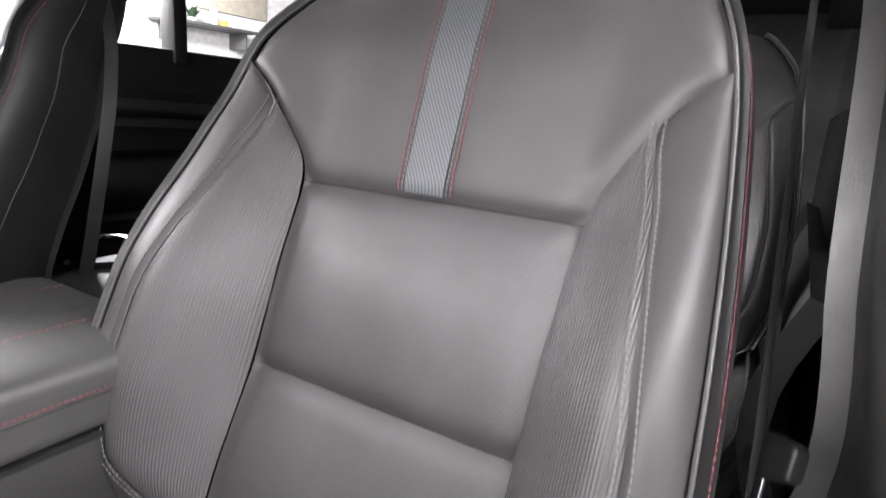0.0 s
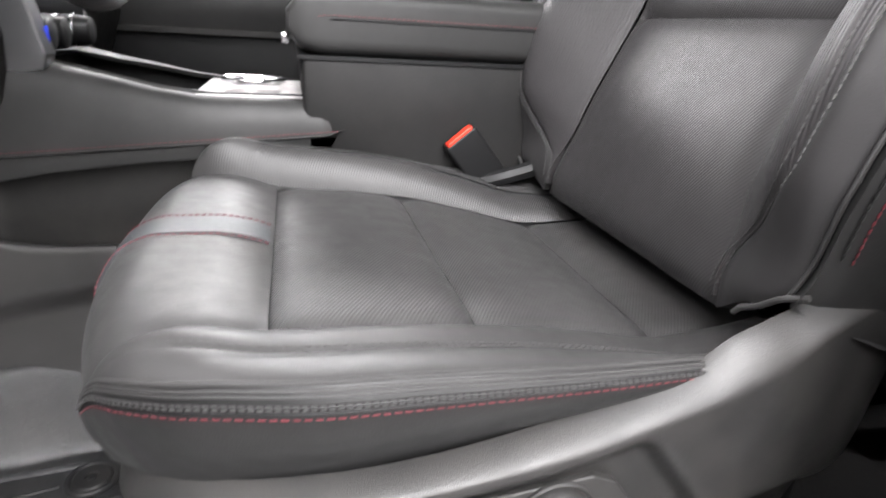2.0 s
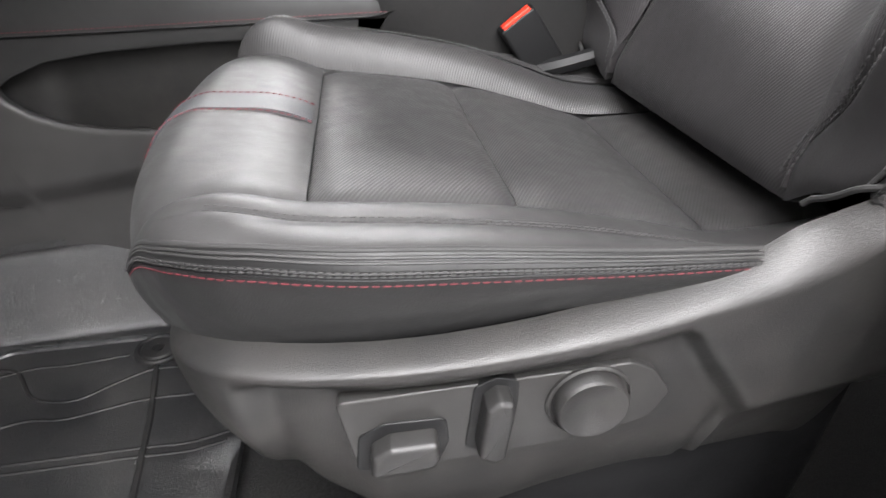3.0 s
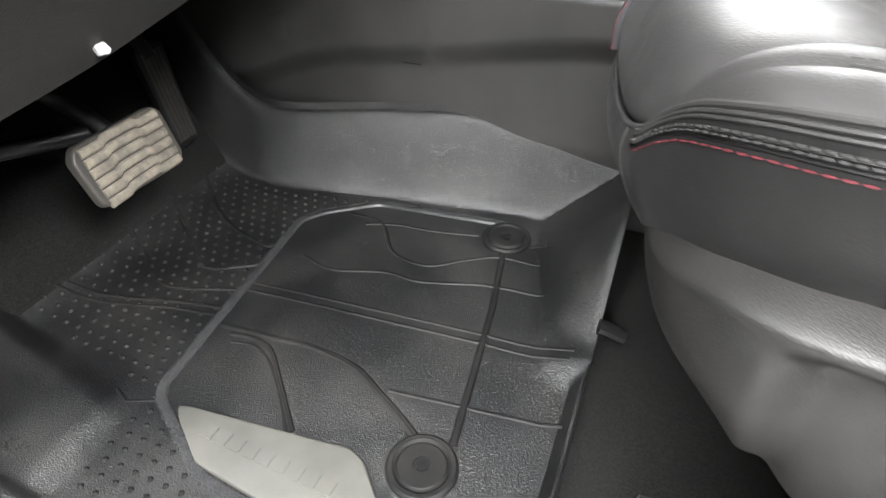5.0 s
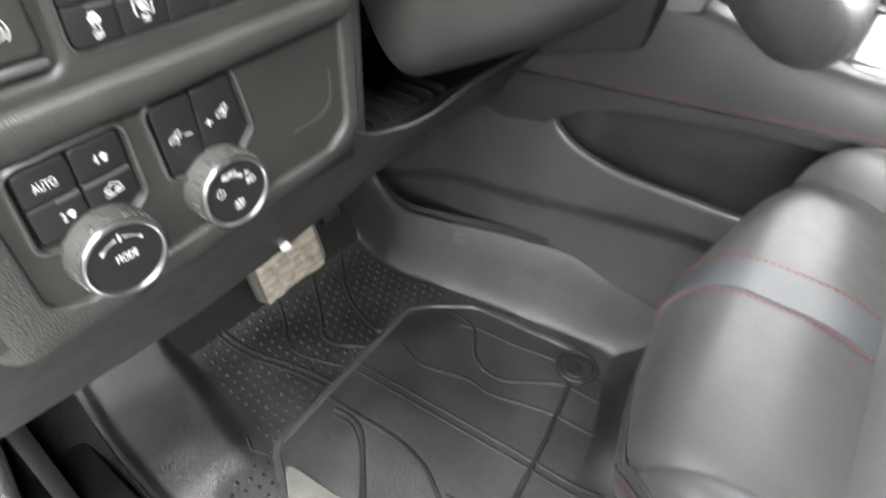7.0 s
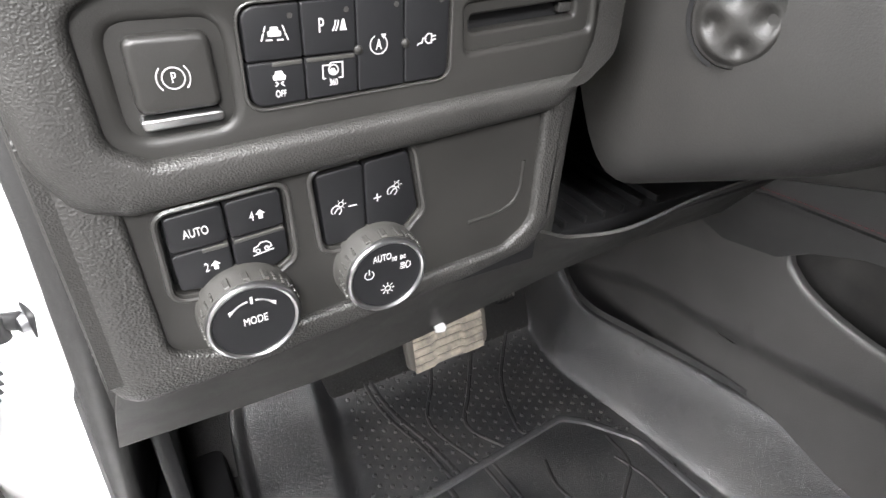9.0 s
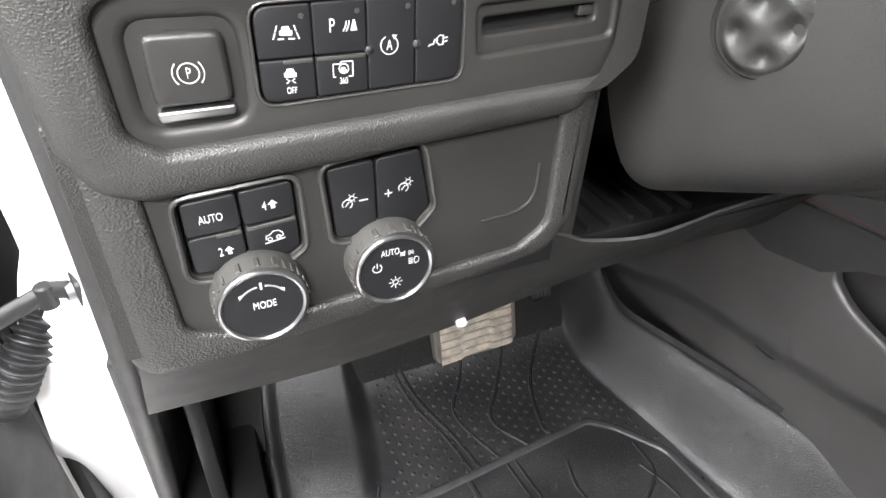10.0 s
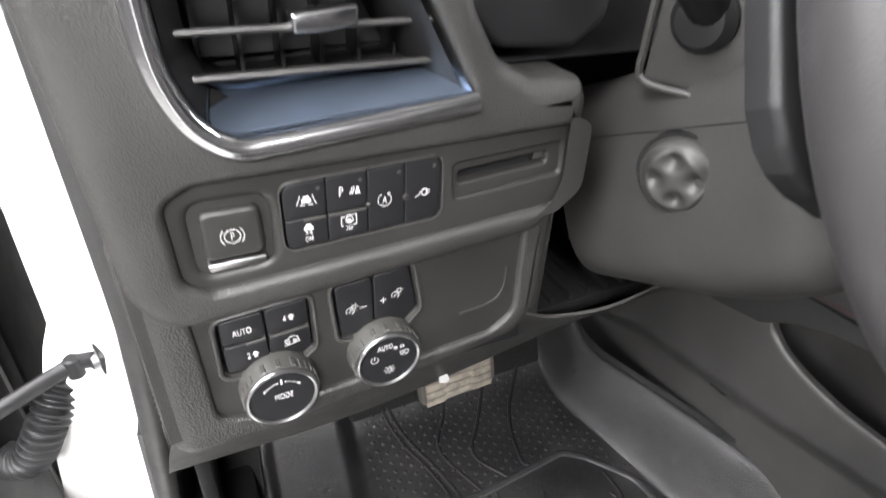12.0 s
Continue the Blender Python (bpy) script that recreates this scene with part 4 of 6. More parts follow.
def flank(a, b):
    """Tunnel flank from the floor up to the lip of the map pocket, the lip rolled inwards."""
    x = -0.10 + 1.50 * a
    top = flank_top(x)
    z = top * min(1.0, b / 0.97)
    over = max(0.0, (b - 0.94) / 0.06)
    return Vector((x, flank_y(x, z) - 0.012 * over**2, z))


part("flank", grid_mesh(flank, 300, 120, skirt=0.03, inward=Vector((0, 0, -1))), M_FLANK, console, "dark grey plastic tunnel flank with a map pocket")
# darker plastic than the flank paints in the depth shade of the pocket
part("pocket_back", grid_mesh(lambda a, b: Vector((0.30 + 0.66 * a, -0.345 + 0.050 * smooth(0.55, 0.62, 0.30 + 0.66 * a - 0.32), 0.20 + 0.28 * b)), 30, 12, skirt=0.01), M_TRIM, console, "inner wall of the map pocket, its shade put into the colour")
part("flank_cap", slab(rounded([(-0.022, -0.020), (0.022, -0.020), (0.022, 0.020), (-0.022, 0.020)], 0.006), Matrix.Translation((1.165, flank_y(1.165, 0.225) + 0.0012, 0.225)) @ Matrix(((-1, 0, 0, 0), (0, 0, 1, 0), (0, 1, 0, 0), (0, 0, 0, 1))) @ pose(0, 0, 0, 0, 0, 12), 0.006, 0.001), M_FLANK, console, "small square cover cap")
part("flank", grid_mesh(lambda a, b: Vector((-0.10 + 1.50 * a, C_FAR + 0.016, 0.0 + 0.46 * b)), 10, 4, skirt=0.01, flip=True), M_TRIM, console)

# upper flank band with the red stitched padded rail over it
RAIL_TOP = spl((0.402, 0.503), (0.43, 0.518), (0.47, 0.522), (0.56, 0.522), (0.62, 0.528), (0.68, 0.540), (0.74, 0.552), (0.80, 0.566), (0.90, 0.590), (1.04, 0.62))
RAIL_LOW = spl((0.402, 0.481), (0.62, 0.463), (0.80, 0.448), (0.97, 0.434), (1.04, 0.42))


def rail(a, b, side=1):
    x = 0.402 + 0.63 * a
    lo, hi = RAIL_LOW(x), RAIL_TOP(x)
    ang = b * math.pi * 0.93
    wide = 0.032 if x < 0.65 else 0.032 + 0.15 * (x - 0.65)
    nose = smooth(-0.002, 0.03, x - 0.400)
    z = lo + (hi - lo) * (abs(math.sin(min(ang, math.pi / 2))) ** 0.8 if ang < math.pi / 2 else 1 - 0.10 * (1 - math.sin(ang)))
    y = C_NEAR - wide * (1 - math.cos(ang)) * nose * 0.9 - 0.012 * (1 - nose)
    if side < 0:
        y = 2 * MID - y
    return Vector((x, y, z * nose + (1 - nose) * (lo + (hi - lo) * (0.2 + 0.6 * b))))


for side in (1, -1):
    r = part("side_rail", grid_mesh(lambda a, b: rail(a, b, side), 60, 20, skirt=0.008, flip=side < 0), M_PASSAGE, console, "padded leather rail")
    off = Vector((0, 0.0012 * side, 0))
    bm = stitch_row([Vector((x, (C_NEAR if side > 0 else C_FAR), RAIL_LOW(x) + 0.0045)) + off for x in [0.41 + 0.60 * i / 80 for i in range(81)]], 0.0045, 0.0018, 0.0008)
    part("red_stitching", bm, M_RED, r, "red decorative seam thread")
part("rail_chin", prism_y([(0.406, 0.480), (0.62, 0.461), (0.97, 0.432), (1.035, 0.420), (1.028, 0.362), (0.985, 0.352), (0.915, 0.366), (0.88, 0.392), (0.835, 0.412), (0.765, 0.426), (0.645, 0.440), (0.42, 0.455)], C_NEAR - 0.012, C_NEAR - 0.004, bevel=0.003), M_PASSAGE, console, "lower padded band of the rail")
part("deck", block((0.42, C_FAR + 0.03, 0.44), (0.82, C_NEAR - 0.03, 0.500), 0.004), M_SOOT, console, "black console deck")

# cup holders with a bright rim
cup = part("cup_holder_plate", holed(rounded([(0.45, -0.545), (0.600, -0.545), (0.600, -0.300), (0.45, -0.300)], 0.02), [rounded([(0.525 + 0.040 * math.cos(t), c + 0.040 * math.sin(t)) for t in [2 * math.pi * i / 24 for i in range(24)]], 0.0) for c in (-0.365, -0.475)], Matrix.Translation((0, 0, 0.522)), 0.02, 0.004, 0.004), M_SATIN, console, "bright metal cup holder surround")
for c in (-0.365, -0.475):
    part("cup_well", lathe([(0.040, 0.012), (0.038, -0.05), (0.0, -0.05)], Matrix.Translation((0.525, c, 0.50)), 24), M_SOOT, cup, "black cup well")
part("ring_handle", tube([(0.525 + 0.045 * math.cos(t), -0.42 + 0.03 * math.sin(t), 0.533) for t in [2 * math.pi * i / 32 for i in range(32)]], 0.004, 8, True), M_CHROME, cup)

# armrest box
part("armrest_box", prism_y([(0.455, 0.46), (0.38, 0.40), (0.38, 0.02), (-0.06, 0.02), (-0.06, 0.579), (0.455, 0.579)], C_FAR + 0.004, C_NEAR - 0.004, bevel=0.008), M_BOX_SHADED, console, "dusty plastic armrest box, darkened for its shade")


def lid(a, b):
    """Armrest lid: round the section with a, along x with b."""
    x = 0.060 + 0.410 * b
    t = 2 * math.pi * a
    nose = max(0.0, 1 - max(0.0, (x - 0.415) / 0.0555) ** 2.4) ** 0.42
    tail = 1 - 0.1 * smooth(0.09, 0.06, x)
    hw, hz = 0.170 * (0.93 + 0.07 * nose), 0.044 * (0.25 + 0.75 * nose) * tail
    c, s = math.cos(t), math.sin(t)
    p = 0.30
    return Vector((x, MID + hw * math.copysign(abs(c) ** p, c), 0.622 + hz * math.copysign(abs(s) ** p, s)))


bm = grid_mesh(lid, 72, 40, wrap=True)
for b in (0.0, 1.0):
    ring = [lid(i / 72, b) for i in range(72)]
    c = sum(ring, Vector()) / 72 + Vector((0.010 if b else -0.01, 0, 0))
    vs = [bm.verts.new(c + (p - c) * k + Vector(((0.008 if b else -0.008) * (1 - k * k), 0, 0))) if k < 1 else None for k in (0.85,) for p in ring]
    old = [v for v in bm.verts if abs(v.co.x - ring[0].x) < 1e-6][:72]
    for i in range(72):
        bm.faces.new((old[i], old[(i + 1) % 72], vs[(i + 1) % 72], vs[i]))
    bm.faces.new(vs)
bmesh.ops.recalc_face_normals(bm, faces=bm.faces)
top = part("armrest_lid", bm, M_PASSAGE, console, "padded leather armrest lid")
for side in (1, -1):
    y = MID + side * 0.1712
    pts = [(x, y, 0.630) for x in [0.065 + 0.355 * i / 60 for i in range(61)]] + [(0.435, y - side * 0.002, 0.628), (0.452, y - side * 0.010, 0.622), (0.466, y - side * 0.03, 0.612)]
    part("red_stitching", stitch_row(pts, 0.0045, 0.0018, 0.0008), M_RED, top, "red decorative seam thread")
    part("lid_seam", tube([(x, y - side * 0.0005, 0.626) for x in [0.065 + 0.355 * i / 20 for i in range(21)]], 0.0012, 6), M_SOOT, top)
part("lid_gap", block((-0.055, C_FAR + 0.002, 0.576), (0.46, C_NEAR - 0.002, 0.581)), M_SOOT, console)
bm = holed(rounded([(0.185, -0.475), (0.45, -0.475), (0.45, -0.395), (0.185, -0.395)], 0.012), [rounded([(0.195, -0.468), (0.44, -0.468), (0.44, -0.402), (0.195, -0.402)], 0.010)], Matrix.Translation((0, 0, 0.6705)), 0.004, 0.001, 0.001)
part("tray_rim", bm, M_RING, top, "thin bright rim of the lid tray")
part("tray_floor", slab(rounded([(0.195, -0.468), (0.44, -0.468), (0.44, -0.402), (0.195, -0.402)], 0.010), Matrix.Translation((0, 0, 0.6690)), 0.002), M_SOOT, top)
for y in (-0.35, -0.49):
    part("red_stitching", stitch_row([(x, y, 0.6668) for x in [0.068 + 0.362 * i / 50 for i in range(51)]], 0.0045, 0.0018, 0.0008), M_RED, top, "red decorative seam thread")
part("latch", block((0.470, MID - 0.01, 0.590), (0.482, MID + 0.06, 0.603), 0.002), M_CHROME, console, "small bright latch")
# rear cup rim of the console, beside the far seat
part("rear_cup_rim", tube(curve3([(0.014, -0.590, 0.667), (0.012, -0.606, 0.669), (0.006, -0.632, 0.670), (-0.030, -0.668, 0.671), (-0.085, -0.695, 0.671), (-0.112, -0.690, 0.670), (-0.124, -0.655, 0.668), (-0.122, -0.63, 0.666)], 40), 0.0045, 8), M_CHROME, console, "bright curved cup rim")
part("rear_cup", lathe([(0.072, 0.006), (0.070, 0.004), (0.060, -0.035), (0.0, -0.036)], Matrix.Translation((-0.062, -0.615, 0.661)), 32), M_SOOT, console, "black rear cup well")
part("rear_deck", block((-0.24, C_FAR - 0.05, 0.58), (0.056, C_NEAR - 0.012, 0.655), 0.010), M_BOX_SHADED, console, "dark plastic rear end of the console")

# centre stack with climate knobs, seen past the rail
stack = thing("centre_stack", (0.85, MID, 0.5), "dark centre dashboard stack with climate knobs", "dashboard")
part("stack_body", prism_y([(0.80, 0.50), (0.79, 0.60), (0.86, 0.72), (0.90, 1.0), (1.05, 1.0), (1.05, 0.42)], -0.62, -0.245, bevel=0.015), M_DASH, stack, "dark grey plastic stack")
part("stack_face", slab(rounded([(-0.55, 0.555), (-0.29, 0.555), (-0.29, 0.66), (-0.55, 0.66)], 0.01), Matrix.Translation((0.783, 0, 0)) @ Matrix(((0, 0, -1, 0), (1, 0, 0, 0), (0, 1, 0, 0), (0, 0, 0, 1))), 0.03, 0.003), M_GLOSS, stack, "gloss black control face")
XM = Matrix(((0, 0, -1, 0), (-1, 0, 0, 0), (0, 1, 0, 0), (0, 0, 0, 1)))
for y, z, mt in ((-0.315, 0.588, M_CHROME), (-0.365, 0.588, M_SOOT), (-0.475, 0.588, M_CHROME)):
    k = part("climate_knob", lathe([(0.022, 0), (0.022, 0.012), (0.019, 0.028), (0.016, 0.030), (0, 0.030)], Matrix.Translation((0.783, y, z)) @ XM, 28), M_SOOT, stack, "black climate knob")
    part("knob_ring", lathe([(0.0225, 0.004), (0.0235, 0.006), (0.0225, 0.010)], Matrix.Translation((0.783, y, z)) @ XM, 28), mt, k)
    part("knob_pointer", block((0.752, y + 0.0165, z - 0.010), (0.756, y + 0.0195, z + 0.010), 0.001), M_BLUE if y == -0.315 else M_SOOT, k, "blue lit pointer" if y == -0.315 else "")

SX = Matrix(((1, 0, 0, 0), (0, 0, 1, -0.272), (0, 1, 0, 0), (0, 0, 0, 1)))
part("side_trim", slab(rounded([(0.750, 0.567), (0.755, 0.549), (0.80, 0.538), (0.90, 0.524), (1.0, 0.505), (1.0, 0.70), (0.785, 0.70), (0.763, 0.628)], 0.006), SX, 0.03, 0.003), M_STEEL, stack, "satin silver side trim")

# ---- belt and buckle ----
belt = thing("seat_belt", (-0.05, 0.31, 0.0), "black seat belt with its latch plate hanging beside the seat", "seat belt")
pts = curve3([(-0.245, 0.285, 1.16), (-0.16, 0.292, 1.00), (-0.06, 0.303, 0.85), (0.02, 0.312, 0.745), (0.030, 0.314, 0.70), (0.022, 0.315, 0.60), (-0.005, 0.318, 0.40), (-0.02, 0.322, 0.15)], 50)
part("webbing", tube(pts, lambda t: 0.017 - 0.010 * smooth(0.45, 0.55, t), 10, squash=0.10, up=(0.15, 1.0, 0.1)), M_WEB, belt, "woven black webbing")
tm = Matrix.Translation((0.018, 0.318, 0.708)) @ pose(0, 0, 0, 75, 0, 35) @ pose(0, 0, 0, 0, 0, 20) @ Matrix.Diagonal((0.8, 0.8, 0.8, 1))
part("latch_handle", slab(rounded([(-0.026, -0.018), (0.030, -0.010), (0.034, 0.020), (0.0, 0.026), (-0.028, 0.004)], 0.008), tm, 0.014, 0.004), M_SOOT, belt, "black plastic latch handle")
part("latch_tongue", slab(rounded([(-0.020, -0.058), (-0.004, -0.058), (-0.001, -0.012), (-0.024, -0.012)], 0.003), tm @ Matrix.Translation((0, 0, -0.006)), 0.003, 0.001), M_STEEL, belt, "bright metal latch tongue")
part("anchor", block((-0.05, 0.300, 0.02), (0.05, 0.335, 0.10), 0.006), M_SOOT, belt, "dark floor anchor cover")

buckle = thing("belt_buckle", (0.2, -0.24, 0.3), "black seat belt buckle with a red release button", "seat belt buckle")
# local frame: z out of the top, x across
bz = Vector((0.64, 0.10, 0.76)).normalized()
by = Vector((0, 1, 0)).cross(bz).normalized()
bm4 = Matrix.Translation((0.246, -0.236, 0.484)) @ Matrix((by, bz.cross(by), bz)).transposed().to_4x4()
part("buckle_body", slab(rounded([(-0.026, -0.013), (0.026, -0.013), (0.026, 0.013), (-0.026, 0.013)], 0.005), bm4, 0.085, 0.003), M_SOOT, buckle, "black plastic buckle body")
part("release_button", slab(rounded([(-0.021, -0.002), (0.021, -0.002), (0.021, 0.0115), (-0.021, 0.0115)], 0.002), bm4 @ Matrix.Translation((0, 0, 0.004)), 0.010, 0.0015), M_BUCKLE_RED, buckle, "bright red release button")
part("stalk", tube([(0.20, -0.245, 0.42), (0.16, -0.25, 0.33), (0.14, -0.25, 0.2)], 0.014, 8, squash=0.5), M_SOOT, buckle)
part("stalk_collar", tube(curve3([(0.205, -0.235, 0.418), (0.17, -0.225, 0.43), (0.12, -0.225, 0.445), (0.08, -0.23, 0.46)], 14), 0.012, 8), M_SOOT, buckle, "dark curved cover edge")

# ---- dashboard, driver's side ----
def dash_frame(x, y=0.0, z=0.0, turn=0.0):
    """A frame on the dashboard: x runs to the car's right, y up, z towards the driver."""
    return Matrix.Translation((x, y, z)) @ Matrix(((0, 0, -1, 0), (-1, 0, 0, 0), (0, 1, 0, 0), (0, 0, 0, 1))) @ pose(0, 0, 0, 0, 0, turn)


def yz(*pts):
    return [(-y, z) for y, z in pts]


dash = thing("dashboard", (0.95, 0.2, 0.5), "dark grey grained plastic dashboard on the driver's side", "dashboard")
X_UP, X_LOW = 0.868, 0.884
vent_hole = rounded(yz((0.378, 0.800), (0.376, 0.756), (0.366, 0.727), (0.346, 0.7165), (0.213, 0.7265), (0.246, 0.785), (0.262, 0.84), (0.382, 0.84)), [0.012, 0.02, 0.012, 0.012, 0.004, 0.01, 0.01, 0.01])
pod_hole = rounded(yz((0.3875, 0.690), (0.386, 0.641), (0.372, 0.632), (0.146, 0.643), (0.130, 0.656), (0.131, 0.697), (0.138, 0.701), (0.372, 0.6975)), [0.012, 0.012, 0.008, 0.01, 0.01, 0.006, 0.004, 0.01])
upper = rounded(yz((0.416, 0.634), (0.405, 0.612), (0.385, 0.605), (0.156, 0.620), (0.136, 0.636), (0.127, 0.660), (0.128, 0.716), (0.134, 0.730), (0.172, 0.733), (0.196, 0.745), (0.212, 0.772), (0.222, 0.80), (0.23, 0.88), (0.43, 0.88)), [0.03, 0.02, 0.02, 0.02, 0.02, 0.012, 0.006, 0.008, 0.02, 0.02, 0.02, 0.02, 0.01, 0.03])
part("upper_fascia", holed(upper, [vent_hole, pod_hole], dash_frame(X_UP), 0.055, 0.0055, 0.016, 6), M_DASH, dash, "grained grey plastic upper fascia")
# control row
brake_hole = rounded(yz((0.3770, 0.6850), (0.3370, 0.6850), (0.3360, 0.6425), (0.3765, 0.6415)), 0.009)
bank_hole = rounded(yz((0.3292, 0.6893), (0.2318, 0.6920), (0.2314, 0.6505), (0.3292, 0.6470)), 0.0072)
slot_hole = rounded(yz((0.223, 0.684), (0.144, 0.688), (0.1415, 0.6655), (0.2215, 0.6605)), 0.004)
podp = part("control_panel", holed(offset(pod_hole, 0.002), [brake_hole, bank_hole, slot_hole], dash_frame(X_UP + 0.006), 0.02, [0.0055, 0.0022, 0.003], 0.0), M_PANEL, dash, "smooth panel with the upper switches")
part("well_back", block((X_UP + 0.018, 0.13, 0.63), (X_UP + 0.024, 0.39, 0.70)), M_SOOT, dash)
# parking brake switch
part("switch_hollow", slab(offset(brake_hole, 0.001), dash_frame(X_UP + 0.0085), 0.004), M_PANEL, podp)
pbz = dash_frame(X_UP + 0.003)
pb = part("brake_switch", slab(rounded(yz((0.3725, 0.6815), (0.3412, 0.6815), (0.3402, 0.6515), (0.3725, 0.6510)), 0.005), pbz, 0.012, 0.003, dish=0.0022), M_PANEL, dash, "square grey parking brake switch")
part("switch_bar", slab(rounded(yz((0.3725, 0.6500), (0.3402, 0.6505), (0.3412, 0.6462), (0.3715, 0.6452)), 0.0018), pbz @ Matrix.Translation((0, 0, 0.001)), 0.01, 0.001), M_RING, pb, "bright metal bar")
sm = pbz @ Matrix.Translation((-0.357, 0.6650, -0.0007))
marks(stroke(arc(0, 0, 0.0042, 0, 360, 20), 0.0007) + stroke(arc(0, 0, 0.0062, -42, 42, 8), 0.0007) + stroke(arc(0, 0, 0.0062, 138, 222, 8), 0.0007), sm, pb)
lettering("P", sm, 0.0062, M_MARK, pb)

# eight function keys
def key(name, pts, x, r=0.002, mt=M_KEY, parent=dash, label="", bevel=0.0009):
    return part(name, slab(rounded(yz(*pts), r), dash_frame(x), 0.008, bevel), mt, parent, label)


XK = X_UP + 0.0055
tz = lambda y: 0.6888 + (0.329 - y) * 0.030
lz = lambda y: 0.6475 + (0.329 - y) * 0.035
mz = lambda y: 0.6668 + (0.329 - y) * 0.010
cols = [0.3285, 0.3040, 0.2795, 0.2560, 0.2322]
keys = []
for i in range(2):
    a, b = cols[i] - 0.0002, cols[i + 1] + 0.0002
    keys.append(key("function_key", ((a, tz(a)), (b, tz(b)), (b, mz(b) + 0.0003), (a, mz(a) + 0.0003)), XK, [0.0065 if i == 0 else 0.0014, 0.0014, 0.0014, 0.0014], label="black key with a white symbol"))
    keys.append(key("function_key", ((a, mz(a) - 0.0003), (b, mz(b) - 0.0003), (b, lz(b)), (a, lz(a))), XK, [0.0014, 0.0014, 0.0014, 0.0065 if i == 0 else 0.0014], label="black key with a white symbol"))
for i in (2, 3):
    a, b = cols[i] - 0.0002, cols[i + 1] + 0.0002
    keys.append(key("function_key", ((a, tz(a)), (b, tz(b)), (b, lz(b)), (a, lz(a))), XK, [0.0014, 0.0014 if i == 2 else 0.0065, 0.0014 if i == 2 else 0.0065, 0.0014], label="tall black key with a white symbol"))
KF = dash_frame(XK - 0.0003)


def at(y, z, turn=-1.5):
    return KF @ Matrix.Translation((-y, z, 0)) @ pose(0, 0, 0, 0, 0, turn)


S = 0.001
def sc(polys, k=S):
    return [[(x * k, y * k) for x, y in [(p[0], p[1]) for p in q]] for q in polys]


car = [[(-2.6, -1.6), (2.6, -1.6), (2.8, 0.3), (1.9, 0.6), (1.4, 2.2), (-1.4, 2.2), (-1.9, 0.6), (-2.8, 0.3)]]
marks(sc(car + stroke([(-5.5, -3), (-4.6, -0.5)], 0.7) + stroke([(-4.3, 0.4), (-3.6, 2.4)], 0.7) + stroke([(5.5, -3), (4.6, -0.5)], 0.7) + stroke([(4.3, 0.4), (3.6, 2.4)], 0.7) + stroke([(-3.4, -3), (-1.2, -3)], 0.8) + stroke([(3.4, -3), (1.2, -3)], 0.8)), at(0.3155, 0.6785), keys[0])
lettering("P", at(0.2955, 0.6795), 0.0085, M_MARK, keys[2])
marks(sc([[(4.4, -2.2), (7.6, -2.2), (7.2, -1.2), (6.4, 2.4), (5.6, 2.4)]] + stroke([(1.2, -2.2), (2.2, -0.2), (2.6, 1.8)], 0.7) + stroke([(2.6, -2.2), (3.5, -0.2), (3.9, 1.8)], 0.7)), at(0.2915, 0.6795), keys[2])
marks(sc(car) + sc(stroke([(-1.6, -2.4), (-0.6, -3.2), (-1.8, -4.2)], 0.6) + stroke([(1.6, -2.4), (0.6, -3.2), (1.8, -4.2)], 0.6), S), at(0.3155, 0.6605), keys[1])
lettering("OFF", at(0.3155, 0.6528), 0.0043, M_MARK, keys[1])
marks(sc(stroke([(-4.6, -3), (-4.6, 2.8), (-1.5, 2.8), (-0.8, 3.8), (4.6, 3.8), (4.6, -3), (2.8, -3)], 0.7) + stroke([(-4.6, -3), (-3.6, -3)], 0.7) + stroke(arc(0.3, 0.6, 2.2, 0, 360, 16), 0.7)) + sc(car, 0.0006), at(0.2915, 0.6600), keys[3])
lettering("360", at(0.2915, 0.6550), 0.0042, M_MARK, keys[3])
marks(sc(stroke(arc(0, 0, 4.2, 120, 420, 20), 0.7) + [[(1.2, 4.6), (3.6, 4.4), (2.2, 2.4)]]), at(0.2690, 0.6695), keys[4])
lettering("A", at(0.2690, 0.6693), 0.0068, M_MARK, keys[4])
marks(sc(stroke([(2.4, 2.0), (0.4, 2.2), (-0.9, 0.9), (-0.9, -0.9), (0.4, -2.2), (2.4, -2.0), (2.4, 2.0)], 0.7) + stroke([(2.2, 0.8), (4.4, 1.2)], 0.7) + stroke([(2.2, -0.9), (4.4, -0.5)], 0.7) + stroke([(-0.6, 0), (-2.2, 0.2), (-2.6, -1.8), (-4.4, -2), (-5.0, -2.8)], 0.7)), at(0.2442, 0.6700), keys[5])
for y, z in ((0.2790, 0.6680), (0.2555, 0.6690)):
    part("key_lamp", lathe([(0.0022, -0.001), (0.0020, 0.0004), (0.0010, 0.0010), (0, 0.0011)], KF @ Matrix.Translation((-y, z, 0)), 14), M_PANEL, podp)
for pts in (((0.3180, 0.6664), (0.3050, 0.6666), (0.3050, 0.6648), (0.3180, 0.6645)), ((0.3030, 0.6666), (0.2808, 0.6668), (0.2808, 0.6650), (0.3030, 0.6648))):
    key("indicator_bar", pts, XK - 0.0004, 0.0006, M_KNOB, podp, "small grey indicator bar", 0.0004)
# card slot
sl = part("card_slot", holed(offset(slot_hole, 0.001), [rounded(yz((0.2185, 0.6775), (0.1525, 0.6815), (0.1515, 0.6730), (0.2180, 0.6690)), 0.0025)], dash_frame(X_UP + 0.0095), 0.012, 0.002, 0.0), M_PANEL, dash, "narrow card slot")
